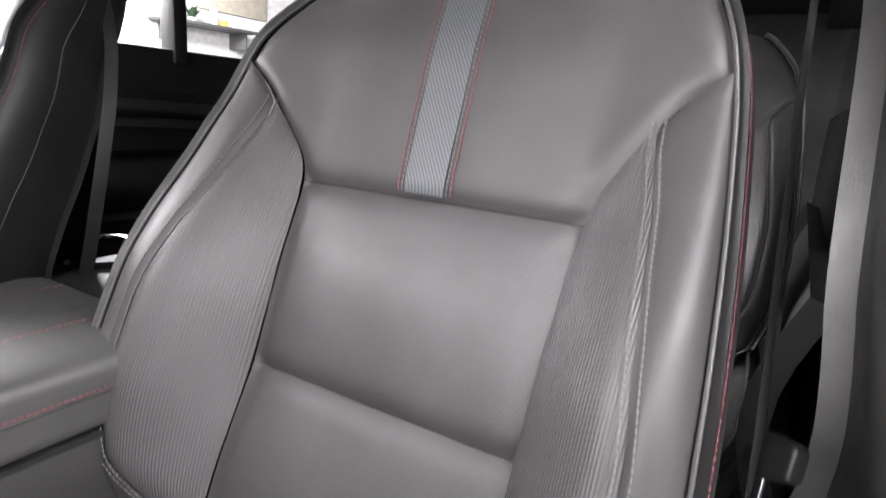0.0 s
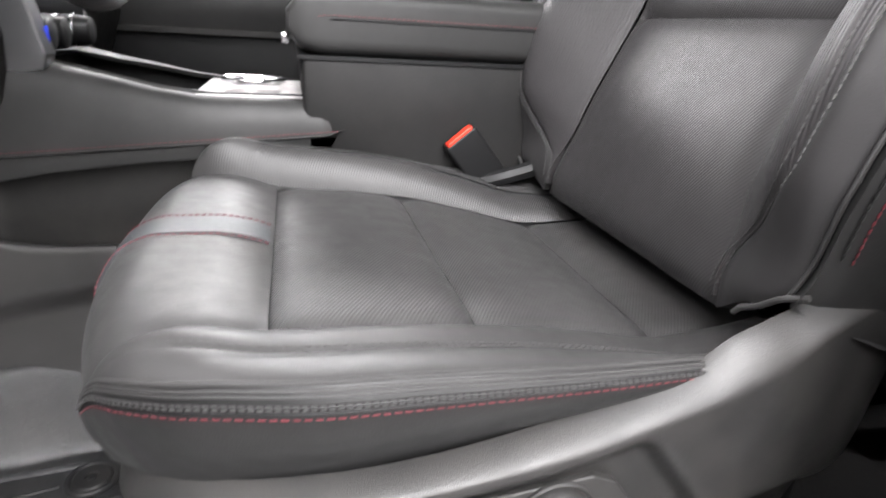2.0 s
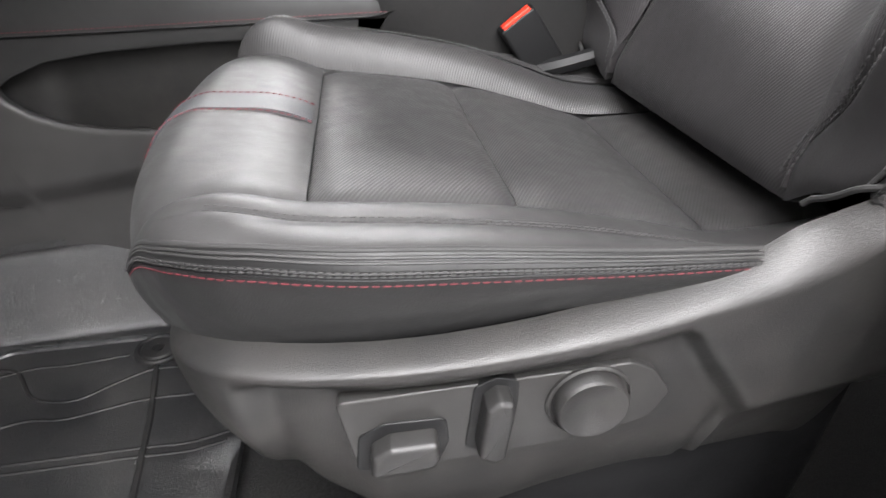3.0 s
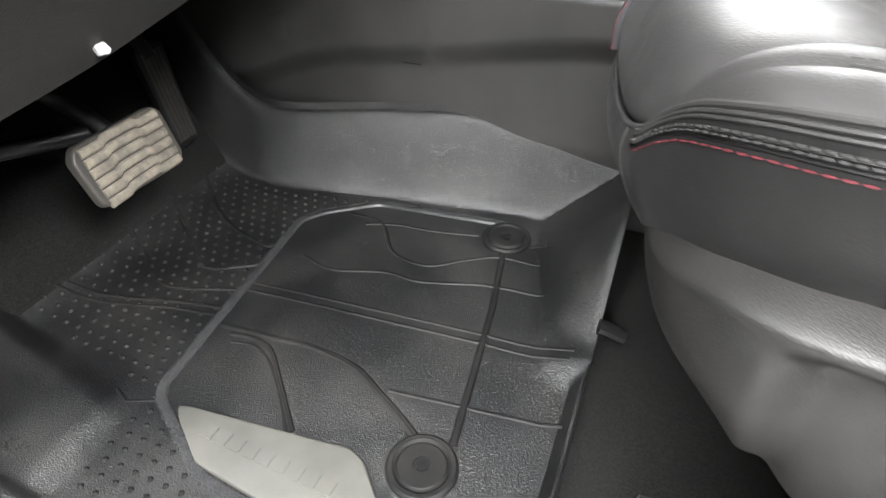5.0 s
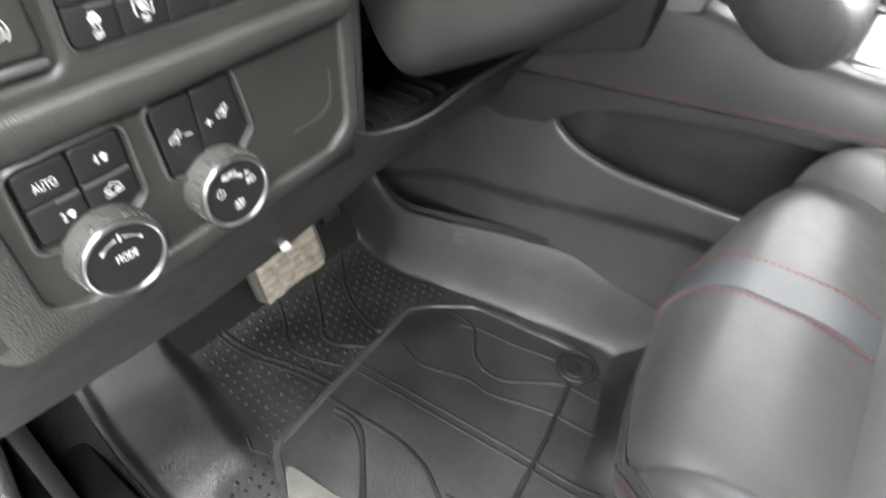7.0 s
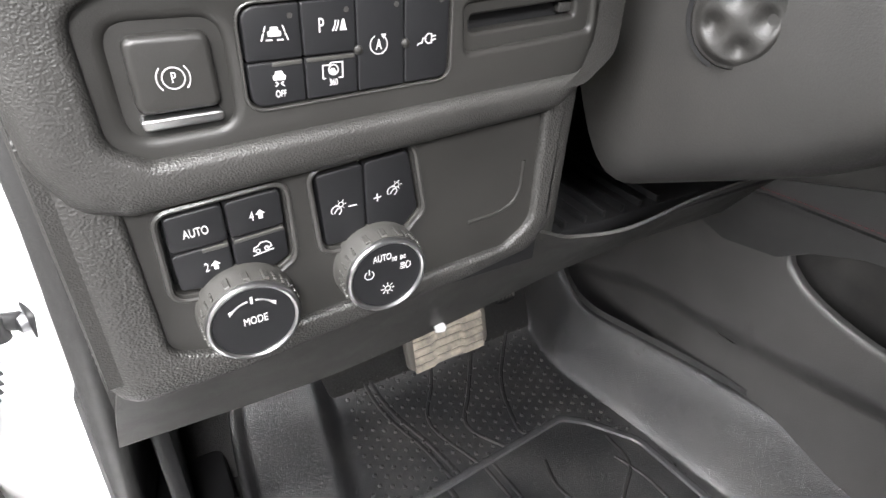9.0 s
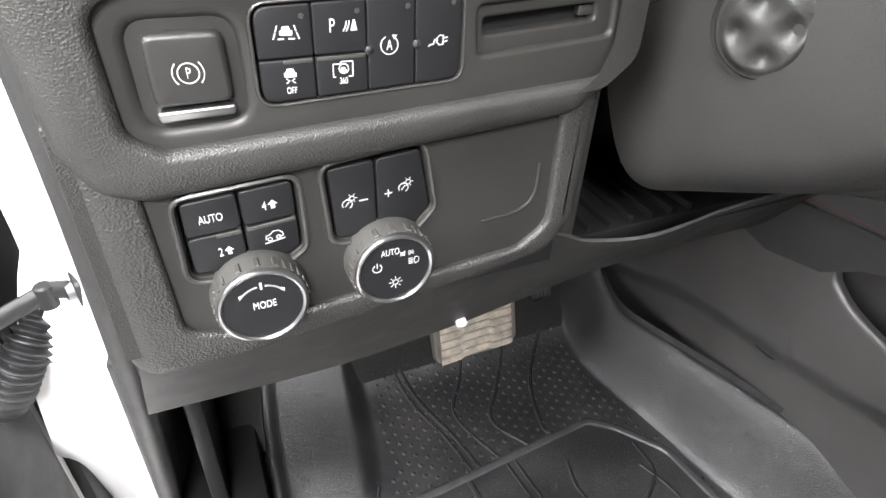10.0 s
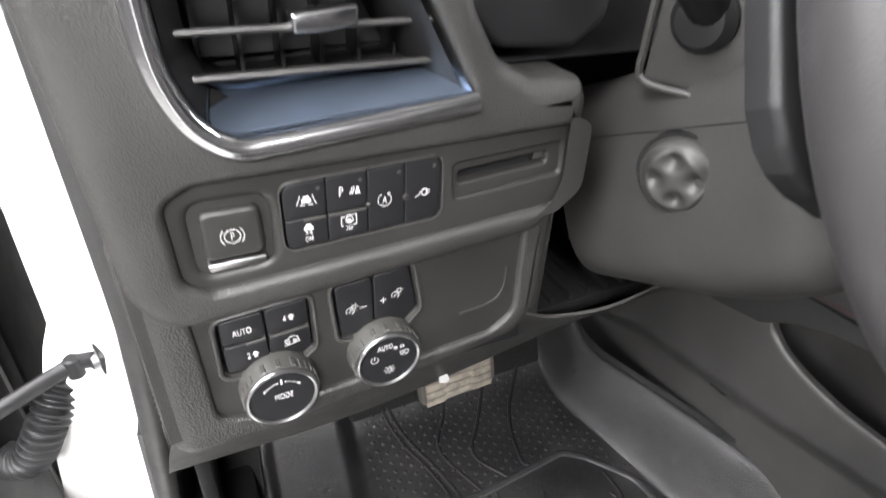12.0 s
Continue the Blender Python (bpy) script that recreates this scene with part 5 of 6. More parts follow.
part("slot_tongue", block((X_UP + 0.013, 0.151, 0.6745), (X_UP + 0.018, 0.160, 0.6800), 0.001), M_DASH, sl)

# lower switch panel, sunk in a coarse grained surround
low_hole = rounded(yz((0.3895, 0.628), (0.3855, 0.522), (0.366, 0.5155), (0.178, 0.5285), (0.158, 0.5430), (0.160, 0.636)), [0.004, 0.012, 0.006, 0.014, 0.016, 0.004])
lower = rounded(yz((0.421, 0.660), (0.4205, 0.540), (0.4195, 0.486), (0.35, 0.488), (0.20, 0.505), (0.150, 0.514), (0.130, 0.540), (0.128, 0.660)), [0.004, 0.03, 0.024, 0.03, 0.03, 0.02, 0.01, 0.004])
part("lower_fascia", holed(lower, [low_hole], dash_frame(X_LOW - 0.0048), 0.06, 0.0036, 0.018, 6), M_DASH_COARSE, dash, "coarse grained lower fascia")
lp_holes = [rounded(yz((0.3755, 0.6000), (0.3180, 0.6040), (0.3170, 0.562), (0.335, 0.5500), (0.3760, 0.5545)), 0.006), rounded(yz((0.3025, 0.6070), (0.2475, 0.6120), (0.2405, 0.5720), (0.2520, 0.5600), (0.2990, 0.5605)), 0.006)]
lowp = part("switch_panel", holed(offset(low_hole, 0.003), lp_holes, dash_frame(X_LOW), 0.012, 0.002, 0.0), M_PANEL, dash, "smooth dark switch panel")
part("panel_back", block((X_LOW + 0.010, 0.14, 0.50), (X_LOW + 0.014, 0.395, 0.64)), M_SOOT, dash)
# faint moulded finger hollow at the panel's inner end
part("moulded_hollow", tube(curve3([(X_LOW + 0.0006, 0.168, 0.588), (X_LOW + 0.0006, 0.169, 0.566), (X_LOW + 0.0006, 0.180, 0.556), (X_LOW + 0.0006, 0.206, 0.553)], 20), 0.0016, 8), M_PANEL, lowp)
def bezel(h, x, wide, high, parent):
    """A raised rounded rim round an opening of a panel whose face lies at x."""
    bm = bmesh.new()
    m = dash_frame(x)
    rings = [[bm.verts.new(m @ Vector((q.x, q.y, d))) for q in offset(h, o)] for o, d in ((wide, -0.0004), (wide * 0.86, high * 0.7), (wide * 0.55, high), (wide * 0.25, high * 0.7), (0.0002, -0.003))]
    for p, q in zip(rings, rings[1:]):
        for j in range(len(p)):
            bm.faces.new((p[j], p[(j + 1) % len(p)], q[(j + 1) % len(p)], q[j]))
    bmesh.ops.recalc_face_normals(bm, faces=bm.faces)
    return part("switch_bezel", bm, M_BEZEL, parent, "raised plastic bezel")


for h in lp_holes:
    bezel(h, X_LOW, 0.0042, 0.0026, lowp)
bezel(bank_hole, X_UP + 0.006, 0.0018, 0.0009, podp)
for y, z in ((0.3085, 0.6868), (0.2838, 0.6876), (0.2600, 0.6884), (0.2370, 0.6890)):
    part("key_dot", lathe([(0.0012, 0.0), (0.0011, 0.0002), (0.0, 0.0002)], dash_frame(XK - 0.0001, y, z - 0.0022), 10), M_KNOB, podp)
XQ = X_LOW - 0.0005
fk = [key("drive_key", ((0.3738, 0.5985), (0.3475, 0.6005), (0.3470, 0.5805), (0.3742, 0.5790)), XQ, 0.003, label="black AUTO key"),
      key("drive_key", ((0.3462, 0.6005), (0.3195, 0.6025), (0.3190, 0.5825), (0.3458, 0.5805)), XQ, 0.003, label="black four wheel drive key"),
      key("drive_key", ((0.3742, 0.5778), (0.3470, 0.5793), (0.3465, 0.5540), (0.3735, 0.5570)), XQ, 0.003, label="black two wheel drive key"),
      key("drive_key", ((0.3458, 0.5793), (0.3190, 0.5813), (0.3186, 0.5630), (0.3360, 0.5530), (0.3455, 0.5535)), XQ, 0.003, label="black hill descent key")]
KF = dash_frame(XQ - 0.0003)
lettering("AUTO", at(0.3610, 0.5885, 2), 0.0066, M_MARK, fk[0])


def up_arrow(k):
    return [[(-1.3 * k, -3 * k), (1.3 * k, -3 * k), (1.3 * k, 0.2 * k), (-1.3 * k, 0.2 * k)], [(-3 * k, 0.2 * k), (3 * k, 0.2 * k), (0, 3.2 * k)]]


lettering("4", at(0.3345, 0.5905, 2), 0.0072, M_MARK, fk[1])
marks(up_arrow(0.0008), at(0.3302, 0.5910, 2), fk[1])
lettering("2", at(0.3595, 0.5675, 2), 0.0072, M_MARK, fk[2])
marks(up_arrow(0.0008), at(0.3552, 0.5680, 2), fk[2])
marks(sc(stroke([(-4.6, -1.2), (-4.2, 1.0), (-2.2, 1.4), (-0.6, 3.2), (2.4, 3.2), (4.2, 1.6), (4.6, -0.4), (2.2, -0.8)], 0.7) + stroke(arc(-2.6, -1.4, 1.1, 0, 360, 10), 0.7) + stroke(arc(2.0, -0.9, 1.1, 0, 360, 10), 0.7) + stroke([(-5.2, -3.6), (5.2, -2.2)], 0.7)), at(0.3315, 0.5715, 2), fk[3])
dk = [key("dimmer_key", ((0.3008, 0.6050), (0.2752, 0.6072), (0.2742, 0.5625), (0.2978, 0.5620)), XQ, 0.003, label="black instrument dimmer key"),
      key("dimmer_key", ((0.2742, 0.6072), (0.2488, 0.6098), (0.2422, 0.5730), (0.2520, 0.5625), (0.2732, 0.5625)), XQ, 0.003, label="black instrument dimmer key")]
gauge = sc(stroke(arc(-0.5, -0.6, 2.8, -60, 210, 14), 0.7) + stroke(arc(2.4, 2.6, 1.4, 0, 360, 12), 0.6) + [q for t in range(0, 360, 60) for q in stroke([(2.4 + 2 * math.cos(radians(t)), 2.6 + 2 * math.sin(radians(t))), (2.4 + 2.9 * math.cos(radians(t)), 2.6 + 2.9 * math.sin(radians(t)))], 0.5)] + stroke([(-1.6, -1.8), (0.4, 0.6)], 0.7))
marks(gauge, at(0.2905, 0.5835, 2), dk[0])
marks(sc(stroke([(-2.2, 0), (2.2, 0)], 0.8)), at(0.2818, 0.5840, 2), dk[0])
marks(sc(stroke([(-2.0, 0), (2.0, 0)], 0.8) + stroke([(0, -2.0), (0, 2.0)], 0.8)), at(0.2672, 0.5855, 2), dk[1])
marks(gauge, at(0.2578, 0.5880, 2), dk[1])


for pts in (((0.3600, 0.5785), (0.3474, 0.5792), (0.3474, 0.5770), (0.3600, 0.5763)), ((0.3450, 0.5792), (0.3195, 0.5812), (0.3195, 0.5792), (0.3450, 0.5772))):
    key("indicator_bar", pts, XQ - 0.0004, 0.0006, M_KNOB, lowp, "small grey indicator bar", 0.0004)


# knobs: knurled barrel, bright ring, black cap
def knob(y, z, label):
    x0 = X_LOW
    m = dash_frame(x0, y, z)
    k = part("rotary_knob", lathe([(0.0262, -0.001), (0.0262, 0.004), (0.0252, 0.006), (0.0246, 0.0135), (0.0240, 0.0150)], m, 96), M_KNOB, dash, label)
    bm = bmesh.new()
    for i in range(64):
        t = 2 * math.pi * i / 64
        if i % 2 == 0 and (i // 12) % 2 == 0:
            for row in range(3):
                zz = 0.0068 + row * 0.0024
                block((0.0242, -0.0008, zz), (0.0257, 0.0008, zz + 0.0017), 0.0003, 1, bm, m @ pose(0, 0, 0, 0, 0, math.degrees(t)))
        elif i % 4 == 0:
            block((0.0242, -0.0016, 0.0062), (0.0258, 0.0016, 0.0138), 0.0004, 1, bm, m @ pose(0, 0, 0, 0, 0, math.degrees(t)))
    part("knurling", bm, M_KNOB, k, flat=True)
    part("knob_ring", lathe([(0.0242, 0.0145), (0.0243, 0.0160), (0.0236, 0.0172), (0.0224, 0.0176), (0.0212, 0.0168), (0.0210, 0.0155)], m, 72), M_RING, k, "bright satin ring")
    cap = part("knob_cap", lathe([(0.0211, 0.0150), (0.0210, 0.0162), (0.0, 0.0164)], m, 60), M_KEY, k, "flat black cap")
    return cap, m @ Matrix.Translation((0, 0, 0.01665))


cap, m = knob(0.3440, 0.5385, "rotary drive mode knob with a bright ring")
lettering("MODE", m @ Matrix.Translation((0.0005, 0.0012, 0)), 0.0068, M_MARK, cap)
marks(stroke(arc(0, 0, 0.0140, 40, 80, 10), 0.0013) + stroke(arc(0, 0, 0.0140, 100, 140, 10), 0.0013) + stroke([(0, 0.0124), (0, 0.0158)], 0.0016) + [[(0.0098, 0.0108), (0.0120, 0.0100), (0.0116, 0.0074)], [(-0.0098, 0.0108), (-0.0120, 0.0100), (-0.0116, 0.0074)]], m, cap)
cap, m = knob(0.2690, 0.5435, "rotary light switch knob with a bright ring")
lettering("AUTO", m @ Matrix.Translation((-0.0030, 0.0128, 0)), 0.0062, M_MARK, cap)
marks(sc(stroke(arc(-11, 3.5, 2.7, 125, 415, 14), 0.7) + stroke([(-11, 4), (-11, 7)], 0.7)), m, cap)
marks(sc(stroke(arc(0, -9, 1.7, 0, 360, 12), 0.7) + [q for t in range(0, 360, 45) for q in stroke([(2.6 * math.cos(radians(t)), -9 + 2.6 * math.sin(radians(t))), (4.0 * math.cos(radians(t)), -9 + 4.0 * math.sin(radians(t)))], 0.6)]), m, cap)
marks(sc(stroke(arc(5.6, 10.2, 1.2, 90, 270, 8), 0.7) + stroke([(5.6, 11.4), (5.6, 9.0)], 0.6) + stroke(arc(8.2, 10.2, 1.2, -90, 90, 8), 0.7) + stroke([(8.2, 11.4), (8.2, 9.0)], 0.6) + [q for d in (-0.9, 0, 0.9) for q in stroke([(2.9, 10.2 + d * 1.2), (4.0, 10.2 + d)], 0.5) + stroke([(10.0, 10.2 + d), (11.1, 10.2 + d * 1.2)], 0.5)]), m, cap)
marks(sc(stroke(arc(12.2, 4.2, 2.3, -90, 90, 10), 0.7) + stroke([(12.2, 6.5), (11.4, 4.2), (12.2, 1.9)], 0.7) + [q for i in range(4) for q in stroke([(8.2, 6.0 - i * 1.2), (10.6, 6.0 - i * 1.2)], 0.6)]), m, cap)

# underside of the lower fascia, running forward over the footwell
K_TOP = spl((-0.30, 0.508), (-0.05, 0.500), (0.034, 0.490), (0.10, 0.500), (0.142, 0.516), (0.20, 0.505), (0.35, 0.490), (0.43, 0.489))
K_LOW = spl((-0.30, 0.385), (-0.13, 0.385), (0.0, 0.378), (0.07, 0.367), (0.17, 0.351), (0.28, 0.342), (0.43, 0.346))


def knee(a, b):
    y = 0.4165 - 0.7065 * a
    t, l = K_TOP(y) + 0.002, K_LOW(y)
    end = 0.026 * (1 - a) ** 3
    if b < 0.6:
        q = b / 0.6
        return Vector((0.900 + 0.098 * q, y + end * q, t + (l - t) * q + 0.006 * math.sin(math.pi * q)))
    q = (b - 0.6) / 0.4
    return Vector((0.998 + 0.30 * q, y + end * (1 - q), l - 0.006 * math.sin(min(1, q * 4) * 1.57) + 0.17 * q * q))


part("knee_cover", grid_mesh(knee, 80, 40, skirt=0.003, flip=True), M_DASH, dash, "dark grey plastic knee cover sloping down over the footwell")
part("under_tray", block((0.929, -0.24, 0.470), (1.10, 0.115, 0.486), 0.002), M_SOOT, dash, "black ribbed tray under the column")
for i in range(7):
    part("tray_rib", block((0.932, 0.095 - 0.022 * i, 0.486), (1.05, 0.099 - 0.022 * i, 0.493), 0.001), M_SOOT, dash)
part("inner_return", block((0.905, 0.112, 0.500), (1.00, 0.126, 0.70), 0.005), M_DASH, dash)
def cap_face(a, b):
    x = 0.880 + 0.22 * a
    z0 = max(0.352, min(0.512, 0.512 - (x - 0.905) * 1.62))
    return Vector((x, 0.417 + 0.026 * math.sin(a * 1.5), z0 + (0.95 - z0) * b))


part("end_cap", grid_mesh(cap_face, 14, 20, skirt=0.02, flip=True), M_DASH, dash, "grained plastic end cap")
part("seam_stitching", stitch_row([cap_face(0.10 + 0.05 * (1 - i / 40), 0.45 * i / 40) + Vector((0, 0.0006, 0)) for i in range(41)], 0.004, 0.0025, 0.0007), M_BLACK_THREAD, dash)
part("dash_top", grid_mesh(lambda a, b: Vector((0.868 + 0.62 * b, 0.43 - 1.72 * a, 0.885 + 0.045 * math.sin(b * 2.2) + 0.05 * math.exp(-((a - 0.25) / 0.12) ** 2) * (1 - b))), 40, 16, skirt=0.03), M_DASH, dash, "dark dashboard top")
part("passenger_fascia", prism_y([(0.94, 0.50), (0.90, 0.62), (0.90, 0.80), (0.87, 0.88), (1.20, 0.88), (1.20, 0.46)], -1.29, -0.62, bevel=0.015), M_DASH, dash)

# side air vent
vent = thing("air_vent", (0.89, 0.3, 0.78), "black slatted air vent with a bright surround", "air vent")
side_run = [(0.381, 0.835), (0.3795, 0.800), (0.3780, 0.765), (0.3735, 0.745), (0.3640, 0.7275), (0.3480, 0.7170), (0.3300, 0.7165), (0.28, 0.7205), (0.215, 0.7255)]
bm = tube(curve3([(X_UP - 0.001, y, z) for y, z in side_run], 60), 0.0062, 12)
part("vent_surround", bm, M_CHROME, vent, "bright satin surround")
bm = bmesh.new()
m = dash_frame(X_UP)
loops = [[bm.verts.new(m @ Vector((q.x, q.y, d))) for q in offset(vent_hole, o)] for o, d in ((-0.005, -0.005), (-0.016, -0.024), (-0.018, -0.075))]
for a, b in zip(loops, loops[1:]):
    for j in range(len(a)):
        bm.faces.new((a[j], b[j], b[(j + 1) % len(a)], a[(j + 1) % len(a)]))
bm.faces.new(loops[-1])
part("vent_duct", bm, M_SOOT, vent, "deep black duct")
part("vent_lip", grid_mesh(lambda a, b: Vector((X_UP + 0.001 + 0.030 * b, 0.360 - 0.142 * a - 0.012 * b * (0.5 - a), 0.7210 + 0.0090 * a + 0.005 * max(0.0, 1 - a / 0.14) ** 2 + 0.022 * b - 0.0092 * b * b)), 36, 12, skirt=0.003, flip=True), M_LIP, vent, "lower lip, its pale reflection put in as blue grey")
for z, dx in ((0.746, 0.0), (0.7675, 0.0), (0.790, 0.0), (0.812, 0.0)):
    y0, y1 = 0.368, 0.232 + (z - 0.746) * -0.1
    part("slat", prism_y([(X_UP + 0.015, z), (X_UP + 0.0158, z + 0.0016), (X_UP + 0.019, z + 0.0016), (X_UP + 0.036, z - 0.0030), (X_UP + 0.036, z - 0.0046), (X_UP + 0.0165, z - 0.0016)], y1, y0), M_SWITCH, vent)
for y in (0.355, 0.333, 0.311, 0.289, 0.267, 0.245):
    part("upright_vane", block((X_UP + 0.05, y - 0.001, 0.725), (X_UP + 0.072, y + 0.001, 0.83)), M_SOOT, vent)
tab = part("vent_tab", slab(rounded(yz((0.314, 0.7755), (0.280, 0.7785), (0.281, 0.7690), (0.300, 0.7660), (0.313, 0.7665)), 0.002), dash_frame(X_UP + 0.008), 0.012, 0.0015), M_CHROME, vent, "bright adjusting tab")

# instrument hood and cluster edge beyond the fascia
hood = thing("instrument_cluster", (0.98, 0.0, 0.75), "dark instrument cluster housing behind the steering wheel", "instrument cluster")
part("housing", prism_y([(0.90, 0.735), (0.93, 0.725), (1.02, 0.73), (1.02, 0.92), (0.97, 0.92), (0.985, 0.76)], -0.22, 0.215, bevel=0.006), M_SOOT, hood)
part("cluster_tray", slab(rounded(yz((0.222, 0.82), (0.210, 0.768), (0.190, 0.747), (0.135, 0.744), (0.112, 0.760), (0.108, 0.82)), [0.01, 0.02, 0.02, 0.014, 0.014, 0.01]), dash_frame(0.888), 0.05, 0.006), M_SOOT, hood, "dark moulded tray beside the cluster")
part("screen", slab(rounded([(-0.19, 0.765), (0.20, 0.765), (0.20, 0.90), (-0.19, 0.90)], 0.01), dash_frame(0.978), 0.006, 0.001), M_GLOSS, hood, "dark glass display")

# ---- steering column and wheel ----
column = thing("steering_column", (0.85, 0.04, 0.65), "dark grey plastic steering column shroud", "steering column")
AX = Vector((0.90, 0.0, -0.42)).normalized()  # forward along the column
AU = Vector((0.42, 0.0, 0.90)).normalized()
C0 = Vector((0.745, 0.006, 0.728))


def shroud(a, b):
    """Round the section with a, along the column with b."""
    t = 2 * math.pi * a
    hw = spl((0, 0.068), (0.12, 0.081), (0.5, 0.088), (1, 0.088))(b)
    hd = spl((0, 0.072), (0.12, 0.092), (0.4, 0.104), (1, 0.108))(b)
    hu = spl((0, 0.045), (0.2, 0.062), (1, 0.060))(b)
    c, s = math.cos(t), math.sin(t)
    q = 0.50
    y = hw * math.copysign(abs(c) ** q, c)
    u = (hu if s > 0 else hd) * math.copysign(abs(s) ** q, s)
    return C0 + AX * (0.21 * b) + Vector((0, y, 0)) + AU * u


bm = grid_mesh(shroud, 56, 30, wrap=True)
ends = [v for v in bm.verts]
bm.faces.new(ends[:56][::-1])
bm.faces.new(ends[-56:])
bmesh.ops.recalc_face_normals(bm, faces=bm.faces)
part("shroud", bm, M_COLUMN, column, "grained plastic shroud")
kn = Vector((-0.36, 0.93, -0.08)).normalized()
kx = Vector((0, 0, 1)).cross(kn).normalized()
km = Matrix.Translation((0.819, 0.0890, 0.6800)) @ Matrix((kx, kn.cross(kx), kn)).transposed().to_4x4()
tk = part("tilt_knob", lathe([(0.0266, -0.014), (0.0266, 0.003), (0.0258, 0.0060), (0.0243, 0.008)], km, 48), M_COLUMN, column, "round shroud knob with four hollows")


def clover(a, b):
    """The knob's face: four finger hollows round the middle."""
    r, t = 0.0243 * b, 2 * math.pi * a
    x, y = r * math.cos(t), r * math.sin(t)
    z = 0.0080 + 0.0055 * (1 - smooth(0.017, 0.0243, r))
    for k in range(4):
        q = radians(15 + 90 * k)
        z -= 0.0058 * math.exp(-(((x - 0.0135 * math.cos(q)) ** 2 + (y - 0.0135 * math.sin(q)) ** 2) / 0.0060**2))
    return km @ Vector((x, y, z))


part("knob_face", grid_mesh(clover, 64, 22, wrap=True), M_COLUMN, tk, "knob face with four finger hollows")
# raised black ring stands in for the shaded gap round the knob
part("knob_dark_collar", lathe([(0.0292, -0.010), (0.0292, 0.0034), (0.0266, 0.0030)], km, 48), M_SOOT, column)
part("shroud_seam", tube([shroud(0.012 + 0.0 * i, 0.04 + 0.9 * i / 20) - Vector((0, 0.0003, 0)) for i in range(21)], 0.0006, 6), M_SOOT, column)
st = Matrix.Translation((0.832, 0.0900, 0.750)) @ Matrix((kx, kn.cross(kx), kn)).transposed().to_4x4()
collar = part("stalk_collar", slab(rounded([(-0.030, -0.020), (0.030, -0.020), (0.034, 0.06), (-0.026, 0.06)], 0.004), st, 0.014, 0.002), M_DASH, column, "square collar of the stalk")
part("collar_rim", tube(curve3([st @ Vector(p) for p in ((-0.029, 0.058, 0.001), (-0.032, 0.0, 0.001), (-0.030, -0.020, 0.001), (0.0, -0.022, 0.001), (0.030, -0.021, 0.001), (0.033, 0.02, 0.001), (0.036, 0.058, 0.001))], 30), 0.0028, 8), M_DASH, collar, "raised rim")
part("stalk_boot", lathe([(0.019, 0.0), (0.019, 0.004), (0.014, 0.010), (0, 0.012)], st @ Matrix.Translation((0, 0.022, 0)), 28), M_SOOT, column)
part("stalk", tube(curve3([(0.830, 0.085, 0.772), (0.824, 0.115, 0.792), (0.818, 0.150, 0.815), (0.812, 0.185, 0.835)], 16), lambda t: 0.012 - 0.002 * t, 14), M_SOOT, column, "black indicator stalk")

wheel = thing("steering_wheel", (0.69, 0.0, 0.77), "black leather steering wheel", "steering wheel")
WN = Vector((-0.90, 0, 0.42)).normalized()
WU = Vector((0.42, 0, 0.90)).normalized()
WC = Vector((0.690, 0.005, 0.808))


def on_wheel(r, deg, d=0.0):
    return WC + Vector((0, r * math.cos(radians(deg)), 0)) + WU * r * math.sin(radians(deg)) + WN * d


part("rim", tube([on_wheel(0.185, 360 * i / 72) for i in range(72)], 0.0195, 18, True), M_LEATHER_DIM, wheel, "black leather rim")
part("hub", lathe([(0.0, 0.030), (0.06, 0.027), (0.088, 0.014), (0.095, -0.01), (0.080, -0.040), (0.0, -0.05)], Matrix.Translation(WC) @ Matrix((Vector((0, 1, 0)), WN.cross(Vector((0, 1, 0))), WN)).transposed().to_4x4(), 40), M_DASH, wheel, "dark plastic hub")
WM = Matrix((Vector((0, -1, 0)), WU, WN)).transposed().to_4x4()
for side in (1, -1):
    m = Matrix.Translation(Vector((0.660, 0.005 + 0.015 * side, 0.780)) - WN * 0.035) @ WM
    plan = [(0.170, 0.10), (0.183, 0.047), (0.185, 0.015), (0.182, 0.002), (0.177, -0.007), (0.168, -0.016), (0.151, -0.027), (0.12, -0.036), (0.05, -0.045), (0.05, 0.10)]
    slot = [(0.162, 0.075), (0.169, 0.046), (0.169, 0.030), (0.166, 0.019), (0.158, 0.0155), (0.150, 0.018), (0.147, 0.046), (0.142, 0.075)]
    cover = [(0.173, 0.004), (0.166, -0.007), (0.155, -0.014), (0.128, -0.018), (0.128, -0.003), (0.150, 0.004)]

    def mirror(pts):
        return [(-y * side, u) for y, u in (pts if side > 0 else pts[::-1])]
    # near-black plastic puts the shade on the grey spoke into its colour
    sp = part("spoke", slab(rounded(mirror(plan), 0.008), m, 0.012, 0.004), M_SOOT, wheel, "plastic spoke with keys, blackened for its shade")
    part("spoke_keys", slab(rounded(mirror(slot), 0.004), m @ Matrix.Translation((0, 0, 0.002)), 0.004, 0.0012), M_GLOSS, sp, "gloss black keys")
    part("key_surround", tube([m @ Vector((x, y, 0.0008)) for x, y in mirror([(0.163, 0.076), (0.1705, 0.046), (0.1705, 0.030), (0.167, 0.018), (0.158, 0.014)])], 0.0011, 8), M_KNOB, sp, "thin grey key surround")
    part("spoke_cover", slab(rounded(mirror(cover), 0.004), m @ Matrix.Translation((0, 0, 0.0015)), 0.003, 0.001), M_SOOT, sp, "flush cover of the spoke")
